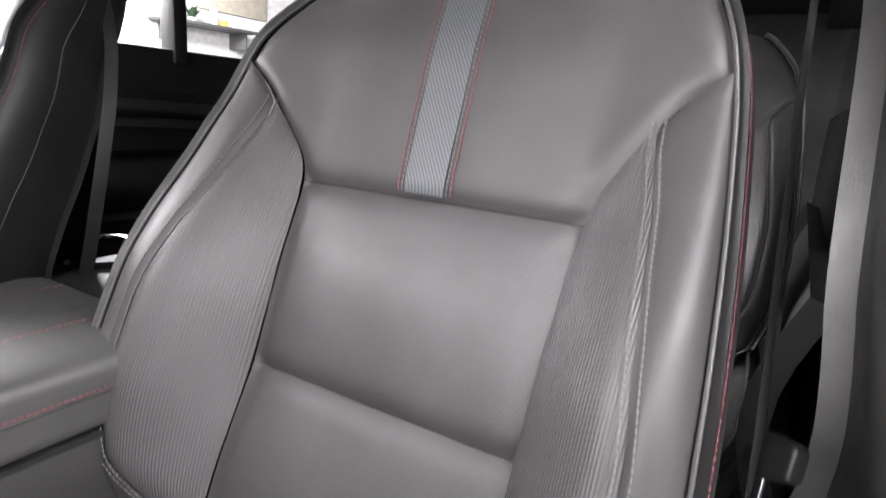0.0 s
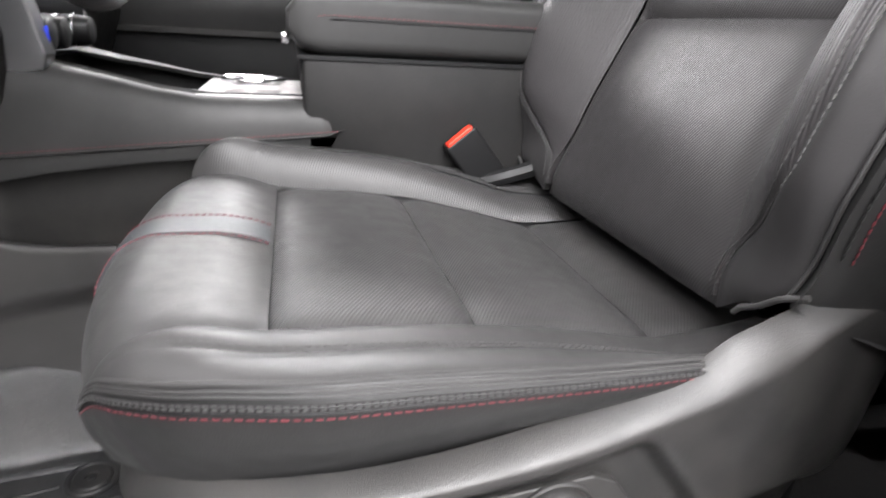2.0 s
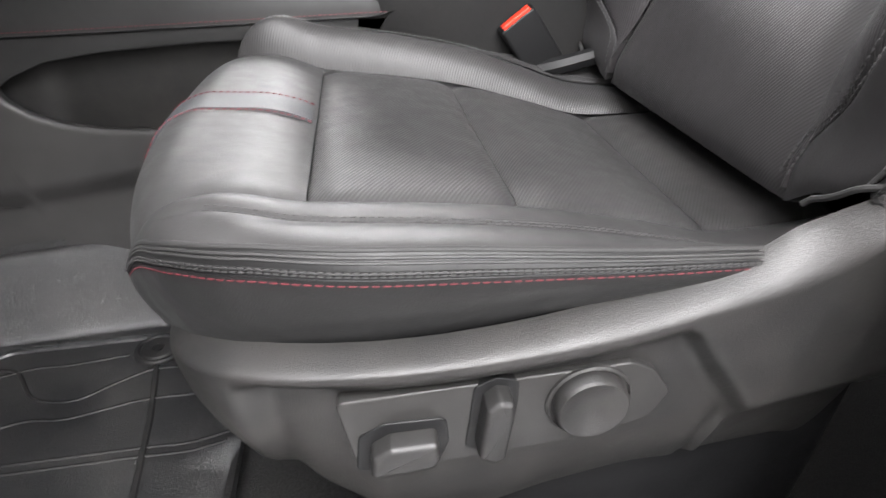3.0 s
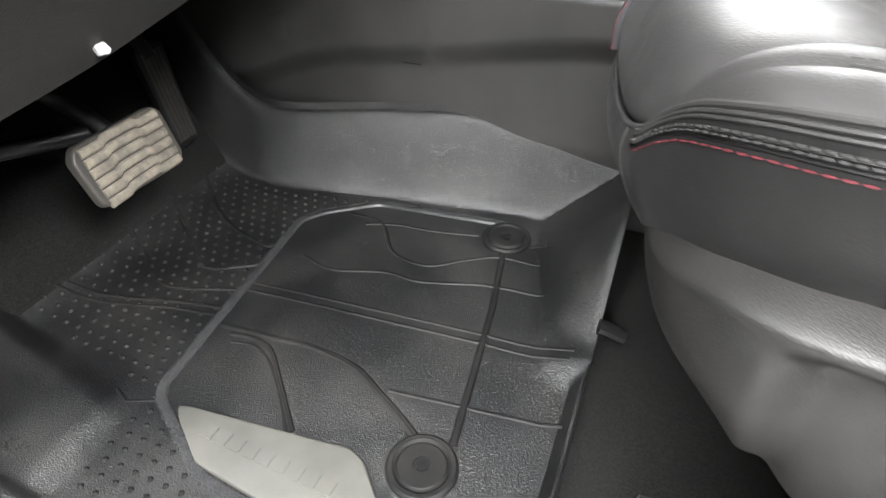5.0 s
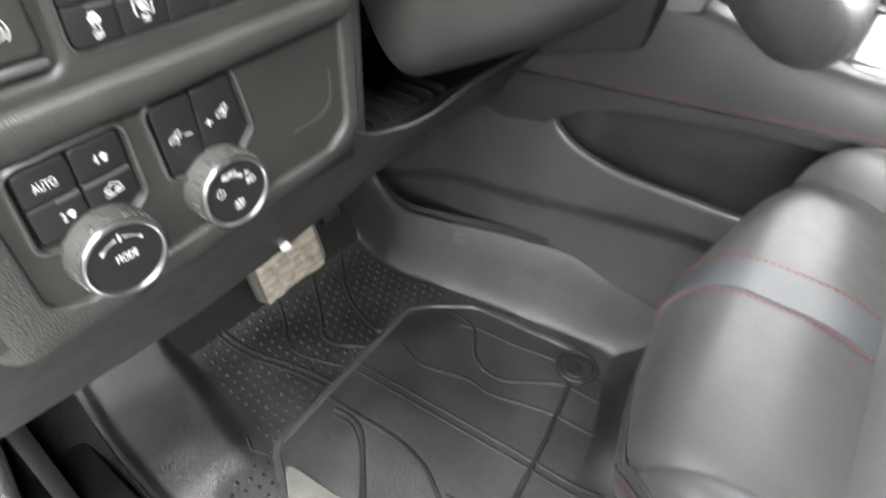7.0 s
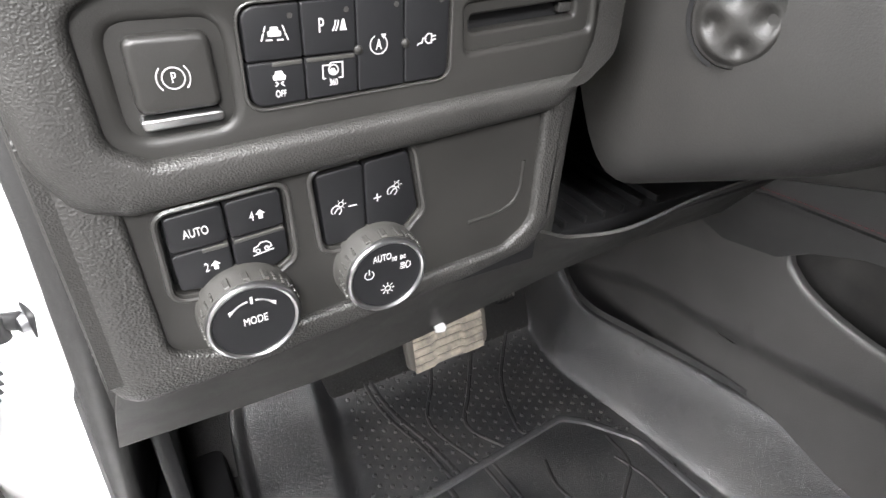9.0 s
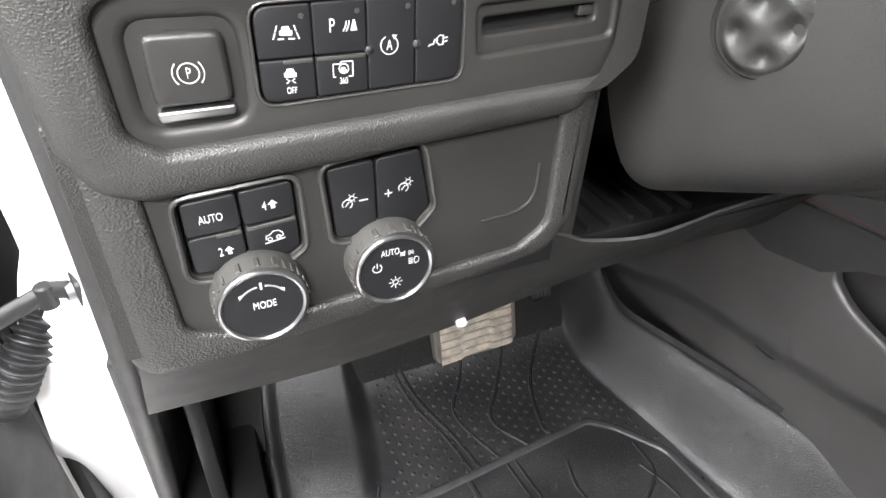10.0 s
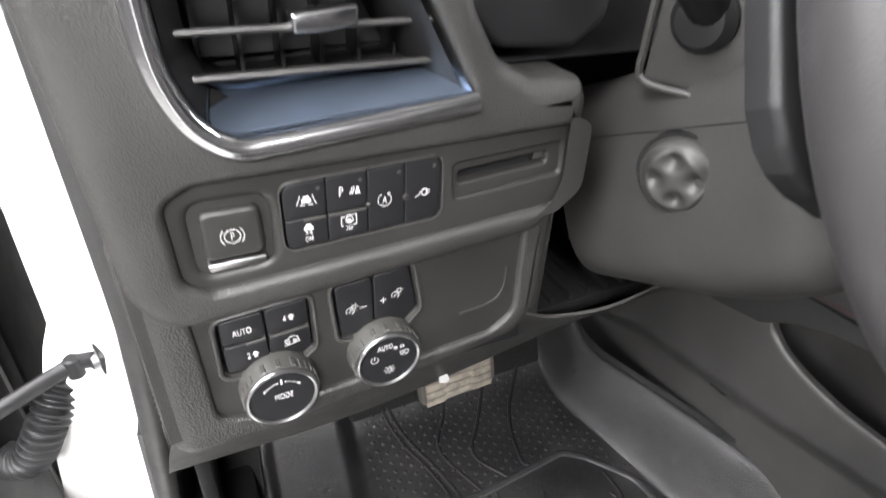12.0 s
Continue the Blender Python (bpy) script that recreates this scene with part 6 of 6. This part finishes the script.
bm = tube([on_wheel(0.06 + 0.105 * i / 10, 270, -0.006) for i in range(11)], lambda t: 0.026 - 0.004 * t, 12, squash=0.45, up=WN)
part("spoke", bm, M_CHROME, wheel, "satin metal lower spoke")
# ---- moulded floor mat ----
mat_thing = thing("floor_mat", (0.9, 0.0, 0.0), "dusty black moulded rubber floor mat with a grey plate", "floor mat")
MAT_OUT = spl((0.585, 0.282), (0.75, 0.288), (0.868, 0.304), (0.958, 0.336), (1.043, 0.362), (1.16, 0.358), (1.37, 0.330), (1.5, 0.30))
MAT_IN = spl((0.60, -0.262), (0.756, -0.257), (0.92, -0.233), (1.07, -0.206), (1.17, -0.190), (1.25, -0.200), (1.45, -0.25))
TOE = spl((1.15, 0.0), (1.22, 0.006), (1.30, 0.040), (1.50, 0.20))


def mat_z(x, y):
    z = TOE(x) + (0.0 if x < 1.5 else (x - 1.5))
    # wall along the tunnel
    yb = MAT_IN(x)
    wall = smooth(yb + 0.004, yb - 0.048, y)
    high = spl((0.60, 0.100), (0.65, 0.112), (0.74, 0.138), (0.95, 0.130), (1.17, 0.112), (1.25, 0.128), (1.35, 0.18), (1.5, 0.23))(x)
    z += high * wall
    # rear mound on the inner side, low lip elsewhere
    xb = 0.722 - 0.048 * smooth(-0.25, -0.03, y)
    mound = min(1.0, max(0.0, (xb - x) / (xb - 0.610))) 
    z = max(z, (0.018 + 0.084 * smooth(-0.01, -0.17, y)) * mound * smooth(0.045, 0.0, y))
    z = max(z, 0.014 * smooth(0.621, 0.606, x))
    # raised foot rest on the outer side
    edge = spl((1.03, 0.245), (1.06, 0.225), (1.16, 0.205), (1.29, 0.190), (1.5, 0.16))(x)
    rest = smooth(edge - 0.006, edge + 0.030, y) * smooth(1.035, 1.075, x)
    z += rest * (0.006 + 0.09 * max(0, x - 1.04))
    # outer rim
    yo = MAT_OUT(x)
    z += 0.012 * smooth(yo - 0.022, yo - 0.008, y)
    return z


def mat_surface(a, b):
    x = 0.603 + 0.885 * b
    y0, y1 = MAT_IN(x) - 0.052, MAT_OUT(x)
    y = y0 + (y1 - y0) * a
    return Vector((x, y, mat_z(x, y)))


tray = part("tray", grid_mesh(mat_surface, 150, 170, skirt=0.012), M_RUBBER, mat_thing, "grained black rubber tray with dust patches")


def on_mat(pts, n=40, up=0.0005):
    return [Vector((p.x, p.y, mat_z(p.x, p.y) + up)) for p in curve3([(x, y, 0) for x, y in pts], n)]


def straight(pts, up=0.0005, step=0.02):
    out = []
    for (x0, y0), (x1, y1) in zip(pts, pts[1:]):
        k = max(2, int(math.hypot(x1 - x0, y1 - y0) / step))
        out += [Vector((x0 + (x1 - x0) * i / k, y0 + (y1 - y0) * i / k, 0)) for i in range(k)]
    out.append(Vector((*pts[-1], 0)))
    return [Vector((p.x, p.y, mat_z(p.x, p.y) + up)) for p in out]


rim = rounded([(0.772, -0.226), (0.971, -0.204), (1.036, -0.154), (1.062, -0.121), (1.034, 0.198), (1.022, 0.214), (0.925, 0.270), (0.80, 0.285)], [0, 0.05, 0.03, 0.03, 0.02, 0.02, 0.03, 0])
part("pad_rim", tube(straight([(p.x, p.y) for p in rim], 0.001), 0.0066, 8, squash=0.6, up=(0, 0, 1)), M_RIM, mat_thing, "raised smooth rim of the heel pad")
ridge_lines = [
    ([(1.040, 0.022), (0.93, 0.012), (0.73, -0.004), (0.624, -0.008)], 0.0028, True), ([(1.040, 0.036), (0.93, 0.026), (0.73, 0.010), (0.626, 0.006)], 0.0028, True),
    ([(1.034, 0.100), (0.96, 0.094), (0.906, 0.090), (0.85, 0.098), (0.811, 0.118), (0.775, 0.138), (0.744, 0.158)], 0.0042, False),
    ([(1.012, 0.108), (0.985, 0.104), (0.955, 0.112), (0.92, 0.145), (0.87, 0.196)], 0.0036, False), ([(1.004, 0.118), (0.975, 0.114), (0.945, 0.128), (0.905, 0.165), (0.868, 0.208)], 0.0022, False),
    ([(0.800, 0.112), (0.70, 0.100), (0.615, 0.090)], 0.0026, True), ([(0.756, -0.168), (0.735, -0.05), (0.722, 0.06), (0.712, 0.15)], 0.0046, True),
    ([(1.00, -0.165), (0.945, -0.160), (0.90, -0.105), (0.845, -0.095), (0.80, -0.125), (0.756, -0.150), (0.70, -0.152)], 0.0030, False),
    ([(0.965, -0.150), (0.92, -0.165), (0.87, -0.170), (0.80, -0.185)], 0.0030, False), ([(0.70, -0.185), (0.765, -0.190)], 0.003, True),
    ([(1.01, -0.050), (0.96, -0.040), (0.89, -0.062), (0.84, -0.062), (0.755, -0.088), (0.68, -0.095)], 0.0030, False),
    ([(1.29, -0.095), (1.18, -0.02), (1.12, 0.02), (1.06, -0.01)], 0.0036, False), ([(1.26, -0.150), (1.17, -0.08), (1.08, -0.05), (1.06, -0.06)], 0.0036, False), ([(1.34, -0.03), (1.22, 0.03), (1.15, 0.07), (1.05, 0.04)], 0.003, False),
    ([(1.30, 0.13), (1.20, 0.115), (1.12, 0.09), (1.045, 0.075)], 0.0036, False), ([(1.31, 0.14), (1.20, 0.127), (1.12, 0.102), (1.045, 0.088)], 0.0030, False),
    ([(1.075, 0.222), (1.055, 0.23), (1.020, 0.214)], 0.002, True)]
for pts, r, line in ridge_lines:
    part("moulded_ridge", tube(straight(pts) if line else on_mat(pts), r, 6, squash=0.55, up=(0, 0, 1)), M_RUBBER_EDGE, mat_thing)

# small studs round the heel pad
bm = bmesh.new()


def inside(poly, x, y):
    c = False
    for i in range(len(poly)):
        (x0, y0), (x1, y1) = poly[i - 1], poly[i]
        if (y0 > y) != (y1 > y) and x < (x1 - x0) * (y - y0) / (y1 - y0) + x0:
            c = not c
    return c


heel = [(p.x, p.y) for p in rim] + [(0.60, 0.29), (0.60, -0.226)]
rest_edge = spl((1.03, 0.245), (1.06, 0.225), (1.16, 0.205), (1.29, 0.190), (1.5, 0.16))
for i in range(32):
    for j in range(40):
        x = 0.80 + 0.0185 * i + (0.00925 if j % 2 else 0)
        y = -0.22 + 0.0150 * j
        if x > 1.36 or y > MAT_OUT(x) - 0.03 or y < MAT_IN(x) + 0.012 or inside(heel, x, y) or (x > 1.035 and y > rest_edge(x) - 0.016):
            continue
        z = mat_z(x, y)
        ring = [bm.verts.new((x + 0.0036 * math.cos(t), y + 0.0036 * math.sin(t), z)) for t in (0.2, 1.25, 2.3, 3.34, 4.4, 5.4)]
        tip = [bm.verts.new((x + 0.0018 * math.cos(t), y + 0.0018 * math.sin(t), z + 0.0030)) for t in (0.2, 1.25, 2.3, 3.34, 4.4, 5.4)]
        for k in range(6):
            bm.faces.new((ring[k], ring[(k + 1) % 6], tip[(k + 1) % 6], tip[k]))
        bm.faces.new(tip)
tagged(part("studs", bm, M_RUBBER_EDGE, mat_thing, "small round moulded studs"), kind="stuff")

# grey plate with a raised bar in place of its mark
plate = rounded([(1.006, 0.214), (0.803, 0.193), (0.785, 0.200), (0.725, 0.262), (0.742, 0.282), (0.88, 0.268), (0.935, 0.262)], [0.01, 0.012, 0.012, 0.01, 0.01, 0.03, 0.02])
pl = part("plate", slab(plate, Matrix.Translation((0, 0, 0.006)), 0.006, 0.0015), M_PLATE, mat_thing, "pale grey plastic plate")
pm = Matrix.Translation((0.873, 0.2330, 0.0074)) @ pose(0, 0, 0, 0, 0, 180 - 3)
for i in range(9):
    x = -0.079 + 0.0176 * i
    marks([[(x, -0.0075), (x + 0.0142, -0.0075), (x + 0.0142, 0.0075), (x, 0.0075)]], pm, pl, M_PLATE, "raised_bar", 0.002)


def clip(x, y):
    z = mat_z(x, y)
    m = Matrix.Translation((x, y, z))
    c = part("mat_clip", lathe([(0.036, 0.0), (0.0355, 0.004), (0.033, 0.0062), (0.029, 0.0058), (0.027, 0.003), (0.0262, 0.0025), (0.0255, 0.0045), (0.0235, 0.0062), (0.009, 0.0058), (0.0085, 0.004), (0.006, 0.0038), (0.0, 0.0038)], m, 44), M_RUBBER_EDGE, mat_thing, "round black mat fastener")
    part("clip_pin", lathe([(0.0058, 0.003), (0.0055, 0.0055), (0.0, 0.006)], m, 16), M_SOOT, c)


clip(0.760, -0.193)
clip(0.731, 0.183)
part("mat_tab", tube([(0.605, -0.040, 0.030), (0.592, -0.042, 0.026), (0.575, -0.044, 0.020)], 0.011, 10, squash=0.7, up=(0, 0, 1)), M_RUBBER_EDGE, mat_thing, "small moulded tab at the rear edge")

# carpet behind and beside the mat
struct("carpet", grid_mesh(lambda a, b: Vector((-0.45 + 1.10 * a, -0.30 + 0.68 * b, -0.012 + 0.006 * math.sin(9 * a) * math.sin(7 * b))), 30, 24, skirt=0.005, flip=False), M_CARPET, "speckled black cabin carpet", "carpet")

# ---- pedals ----
def pedal_frame(c, across, up):
    across = Vector(across).normalized()
    n = across.cross(Vector(up)).normalized()
    up = n.cross(across)
    return Matrix.Translation(c) @ Matrix((across, up, n)).transposed().to_4x4()


brake = thing("brake_pedal", (1.2, 0.03, 0.2), "worn ribbed rubber brake pedal on a steel arm", "pedal")
pf = pedal_frame((1.138, 0.052, 0.186), (0.10, -0.99, -0.06), (0.34, -0.12, 0.93))
if (pf.to_3x3() @ Vector((0, 0, 1))).x > 0:
    pf = pf @ pose(0, 0, 0, 0, 180, 0)
pf = pf @ Matrix.Diagonal((0.90, 0.92, 1, 1))
shape = rounded([(-0.074, -0.034), (0.062, -0.040), (0.076, -0.028), (0.076, 0.034), (0.060, 0.042), (-0.066, 0.042), (-0.078, 0.028)], 0.014)
pad = part("pedal_pad", slab(shape, pf, 0.011, 0.004), M_PEDAL_DARK, brake, "dusty worn rubber pad")
for i in range(6):
    y = -0.030 + 0.0126 * i
    run = [(-0.066, 0.0), (-0.034, 0.0), (-0.026, 0.0035), (0.022, 0.0035), (0.030, 0.0), (0.064, 0.0)]
    part("pad_rib", tube([pf @ Vector((x, y + d - 0.0015, 0.0005)) for x, d in run], 0.0052, 8, squash=0.6, up=pf.to_3x3() @ Vector((0, 0, 1))), M_PEDAL, pad)
part("pedal_arm", tube(curve3([(1.19, 0.03, 0.19), (1.24, 0.05, 0.24), (1.27, 0.12, 0.30), (1.26, 0.20, 0.36), (1.28, 0.22, 0.48)], 24), 0.011, 10), M_SOOT, brake, "dark steel arm")
part("pedal_rod", tube(curve3([(1.195, 0.055, 0.205), (1.225, 0.13, 0.215), (1.25, 0.22, 0.235), (1.265, 0.32, 0.275)], 16), 0.010, 10), M_RAIL, brake, "black painted steel lever")
# white hood release symbol at the knee cover's lower edge
part("hood_symbol", slab(rounded([(-0.012, -0.007), (-0.004, -0.011), (0.012, -0.006), (0.010, 0.006), (0.002, 0.010), (-0.010, 0.006)], 0.003), pedal_frame((0.990, 0.1590, 0.3640), (0.1, -0.98, 0.1), (0.5, 0.1, 0.8)) @ pose(0, 0, 0, 0, 180, 0) @ Matrix.Diagonal((0.5, 0.5, 1, 1)), 0.003, 0.001), M_STICKER, brake, "small white hood release symbol")
accel = thing("accelerator_pedal", (1.3, -0.17, 0.1), "ribbed black accelerator pedal", "pedal")
af = pedal_frame((1.300, -0.165, 0.140), (0.02, -1.0, 0.0), (0.16, 0.26, 0.95))
if (af.to_3x3() @ Vector((0, 0, 1))).x > 0:
    af = af @ pose(0, 0, 0, 0, 180, 0)
ap = part("pedal_pad", slab(rounded([(-0.022, -0.082), (0.022, -0.082), (0.030, 0.078), (-0.026, 0.082)], 0.012), af, 0.014, 0.004), M_SOOT, accel)
for i in range(5):
    part("pad_rib", tube([af @ Vector((-0.016 + 0.008 * i, y, 0.0005)) for y in (-0.070, 0.0, 0.068)], 0.0028, 6), M_TREAD, ap)
part("pedal_arm", tube([(1.31, -0.16, 0.2), (1.38, -0.14, 0.34), (1.40, -0.13, 0.5)], 0.012, 8), M_SOOT, accel)

# ---- hinge pillar, open door ----
def pillar_edge(z):
    low = min(z, 0.60)
    return Vector((1.014 - (low - 0.321) * 0.39 - 0.03 * max(0, z - 0.60), 0.453 - (low - 0.321) * 0.11, z))


P_TURN = spl((-0.15, 40), (-0.08, 39), (0.116, 35), (0.30, 29), (0.36, 22), (0.42, 16.3), (1.1, 16.3))
P_WIDE = spl((-0.15, 0.23), (-0.08, 0.22), (0.116, 0.18), (0.25, 0.17), (0.33, 0.19), (0.40, 0.226), (0.56, 0.195), (0.66, 0.150), (0.74, 0.11), (1.1, 0.07))


def hinge_face(a, b):
    z = -0.15 + 1.25 * b
    p = pillar_edge(z)
    d = P_WIDE(z) * a
    q = radians(P_TURN(z))
    return p + Vector((math.cos(q), math.sin(q), 0)) * d + Vector((-math.sin(q), math.cos(q), 0)) * (0.03 * a**5 - 0.004 * math.sin(a * math.pi))


struct("hinge_pillar", grid_mesh(hinge_face, 26, 40, skirt=0.004, flip=True), M_PAINT, "white painted front door hinge pillar", "pillar")
struct("hinge_pillar_seal", tube([pillar_edge(-0.1 + 1.2 * i / 40) + Vector((0.006, -0.003, 0)) for i in range(41)], 0.011, 10), M_SEAL, "black rubber seal along the white pillar", "seal")
struct("kick_panel", grid_mesh(lambda a, b: (pillar_edge(-0.03 + 0.45 * b) + Vector((0.006, -0.008, 0))).lerp(Vector((1.5, 0.385, -0.03 + 0.45 * b)), a), 12, 14, skirt=0.02), M_SOOT, "black kick panel beside the footwell", "trim")

struct("fender_inner", block((1.26, 0.600, -0.35), (1.9, 0.635, 0.95), 0.01), M_SOOT, "dark inner side of the front fender", "trim")

strap = thing("door_check_strap", (1.15, 0.5, 0.4), "black steel door check strap bolted to the white pillar", "door check")
fn = Vector((-0.28, 0.96, 0)).normalized()
fx = Vector((0.96, 0.28, 0)).normalized()
fm = Matrix.Translation(Vector((1.124, 0.482, 0.400)) + fn * 0.006) @ Matrix((fx, fn.cross(fx), fn)).transposed().to_4x4()
part("bracket", slab(rounded([(-0.015, -0.015), (0.015, -0.015), (0.015, 0.015), (-0.015, 0.015)], 0.008), fm @ Matrix.Translation((0, 0, 0.002)), 0.012, 0.003), M_SOOT, strap, "black bolted bracket")
part("bolt", lathe([(0.009, 0.0), (0.009, 0.006), (0.006, 0.008), (0, 0.008)], fm @ Matrix.Translation((0, 0, 0.002)), 12), M_STEEL, strap)
part("arm", tube(curve3([Vector((1.122, 0.495, 0.402)), Vector((1.116, 0.508, 0.407)), Vector((1.105, 0.59, 0.376)), Vector((1.06, 0.74, 0.33))], 20), 0.0055, 10, squash=1.6), M_SOOT, strap, "black check arm")
part("pin", lathe([(0.008, -0.013), (0.008, 0.009), (0.006, 0.011), (0, 0.011)], Matrix.Translation((1.116, 0.510, 0.405)), 16), M_SOOT, strap)

boot = thing("door_wiring_boot", (1.2, 0.55, 0.28), "dusty corrugated rubber wiring boot between pillar and door", "cable boot")
pts = curve3([(1.205, 0.520, 0.350), (1.170, 0.540, 0.338), (1.148, 0.562, 0.308), (1.145, 0.588, 0.268), (1.172, 0.622, 0.246)], 220)
part("corrugated_hose", tube(pts, lambda t: 0.0190 + 0.0030 * math.sin(t * 2 * math.pi * 21), 18), M_SOOT, boot, "ribbed black rubber hose")

door = thing("front_door", (1.15, 0.95, 0.3), "open front door, dark edge towards the pillar", "car door")
bm = block((0, 0, 0), (1.05, 0.13, 1.05), 0.03)
bm.transform(Matrix.Translation((1.24, 0.60, -0.12)) @ pose(0, 0, 0, 0, 0, 76))
part("door_body", bm, M_SOOT, door, "black trimmed door side")
bm = block((0.02, -0.02, 0.0), (1.05, 0.0, 1.05), 0.005)
bm.transform(Matrix.Translation((1.24, 0.60, -0.12)) @ pose(0, 0, 0, 0, 0, 76))
part("door_skin", bm, M_PAINT, door, "white outer skin")

# ---- a wall shelf with small things in the hall, seen through the far rear window ----
M_TABLE = grained("dark_table", (0.10, 0.10, 0.10), 0.5, 300, 0.0001)
M_GREEN = material("green_plastic", (0.20, 0.55, 0.05), 0.5)
M_YELLOW = material("yellow_plastic", (0.75, 0.60, 0.08), 0.5)
M_WHITE = material("white_plastic", (0.75, 0.75, 0.72), 0.5)
M_LEAF = material("dark_leaf", (0.03, 0.06, 0.03), 0.6)
M_BOARD = grained("beige_board", (0.50, 0.46, 0.38), 0.7, 200, 0.0001)
TZ, TY = 1.80, -6.75
shelf = thing("wall_shelf", (-4.8, -6.99, TZ), "dark shelf fixed to the white hall wall", "shelf")
part("board", block((-5.6, -6.998, TZ - 0.035), (-4.2, TY + 0.20, TZ), 0.006), M_TABLE, shelf)
for x in (-5.45, -4.35):
    part("bracket", block((x - 0.015, -6.998, TZ - 0.25), (x + 0.015, TY + 0.1, TZ - 0.036), 0.004), M_TABLE, shelf)


def pot(name, x, r, h, mt, label, category):
    ob = thing(name, (x, TY, TZ), label, category)
    part("body", lathe([(0, 0), (r * 0.8, 0), (r, h), (r * 0.92, h), (r * 0.75, 0.01), (0, 0.01)], Matrix.Translation((x, TY, TZ)), 20), mt, ob)
    return ob


pot("paper_cup", -5.0, 0.055, 0.23, M_WHITE, "tall white paper cup on the dark wall shelf", "cup")
pot("bowl", -5.14, 0.055, 0.08, M_YELLOW, "small yellow plastic bowl on the wall shelf", "bowl")
pot("jar", -5.33, 0.04, 0.09, M_WHITE, "small white plastic jar on the wall shelf", "jar")
for x, mt, h, lab in ((-4.46, M_GREEN, 0.10, "bright green pot with a small dark plant"), (-4.66, M_WHITE, 0.06, "white pot with a small dark plant")):
    p = pot("potted_plant", x, 0.06, h, mt, lab, "plant")
    bm = bmesh.new()
    for i in range(26):
        t, u = i * 2.4, (i % 7) / 7
        a = Vector((x + 0.02 * math.cos(t), TY + 0.02 * math.sin(t), TZ + h * 0.7))
        b = a + Vector((0.08 * math.cos(t), 0.08 * math.sin(t), 0.10 + 0.10 * u))
        s = Vector((-math.sin(t), math.cos(t), 0)) * 0.014
        m = a.lerp(b, 0.6) + Vector((0, 0, 0.02))
        v = [bm.verts.new(q) for q in (a, m + s, b, m - s)]
        bm.faces.new(v)
    part("foliage", bm, M_LEAF, p, "small dark leaves")
board = thing("notice_board", (-4.9, -6.95, 2.0), "plain beige board hung on the white hall wall", "board")
part("panel", block((-6.1, -6.998, 2.03), (-4.92, -6.96, 2.7), 0.006), M_BOARD, board)
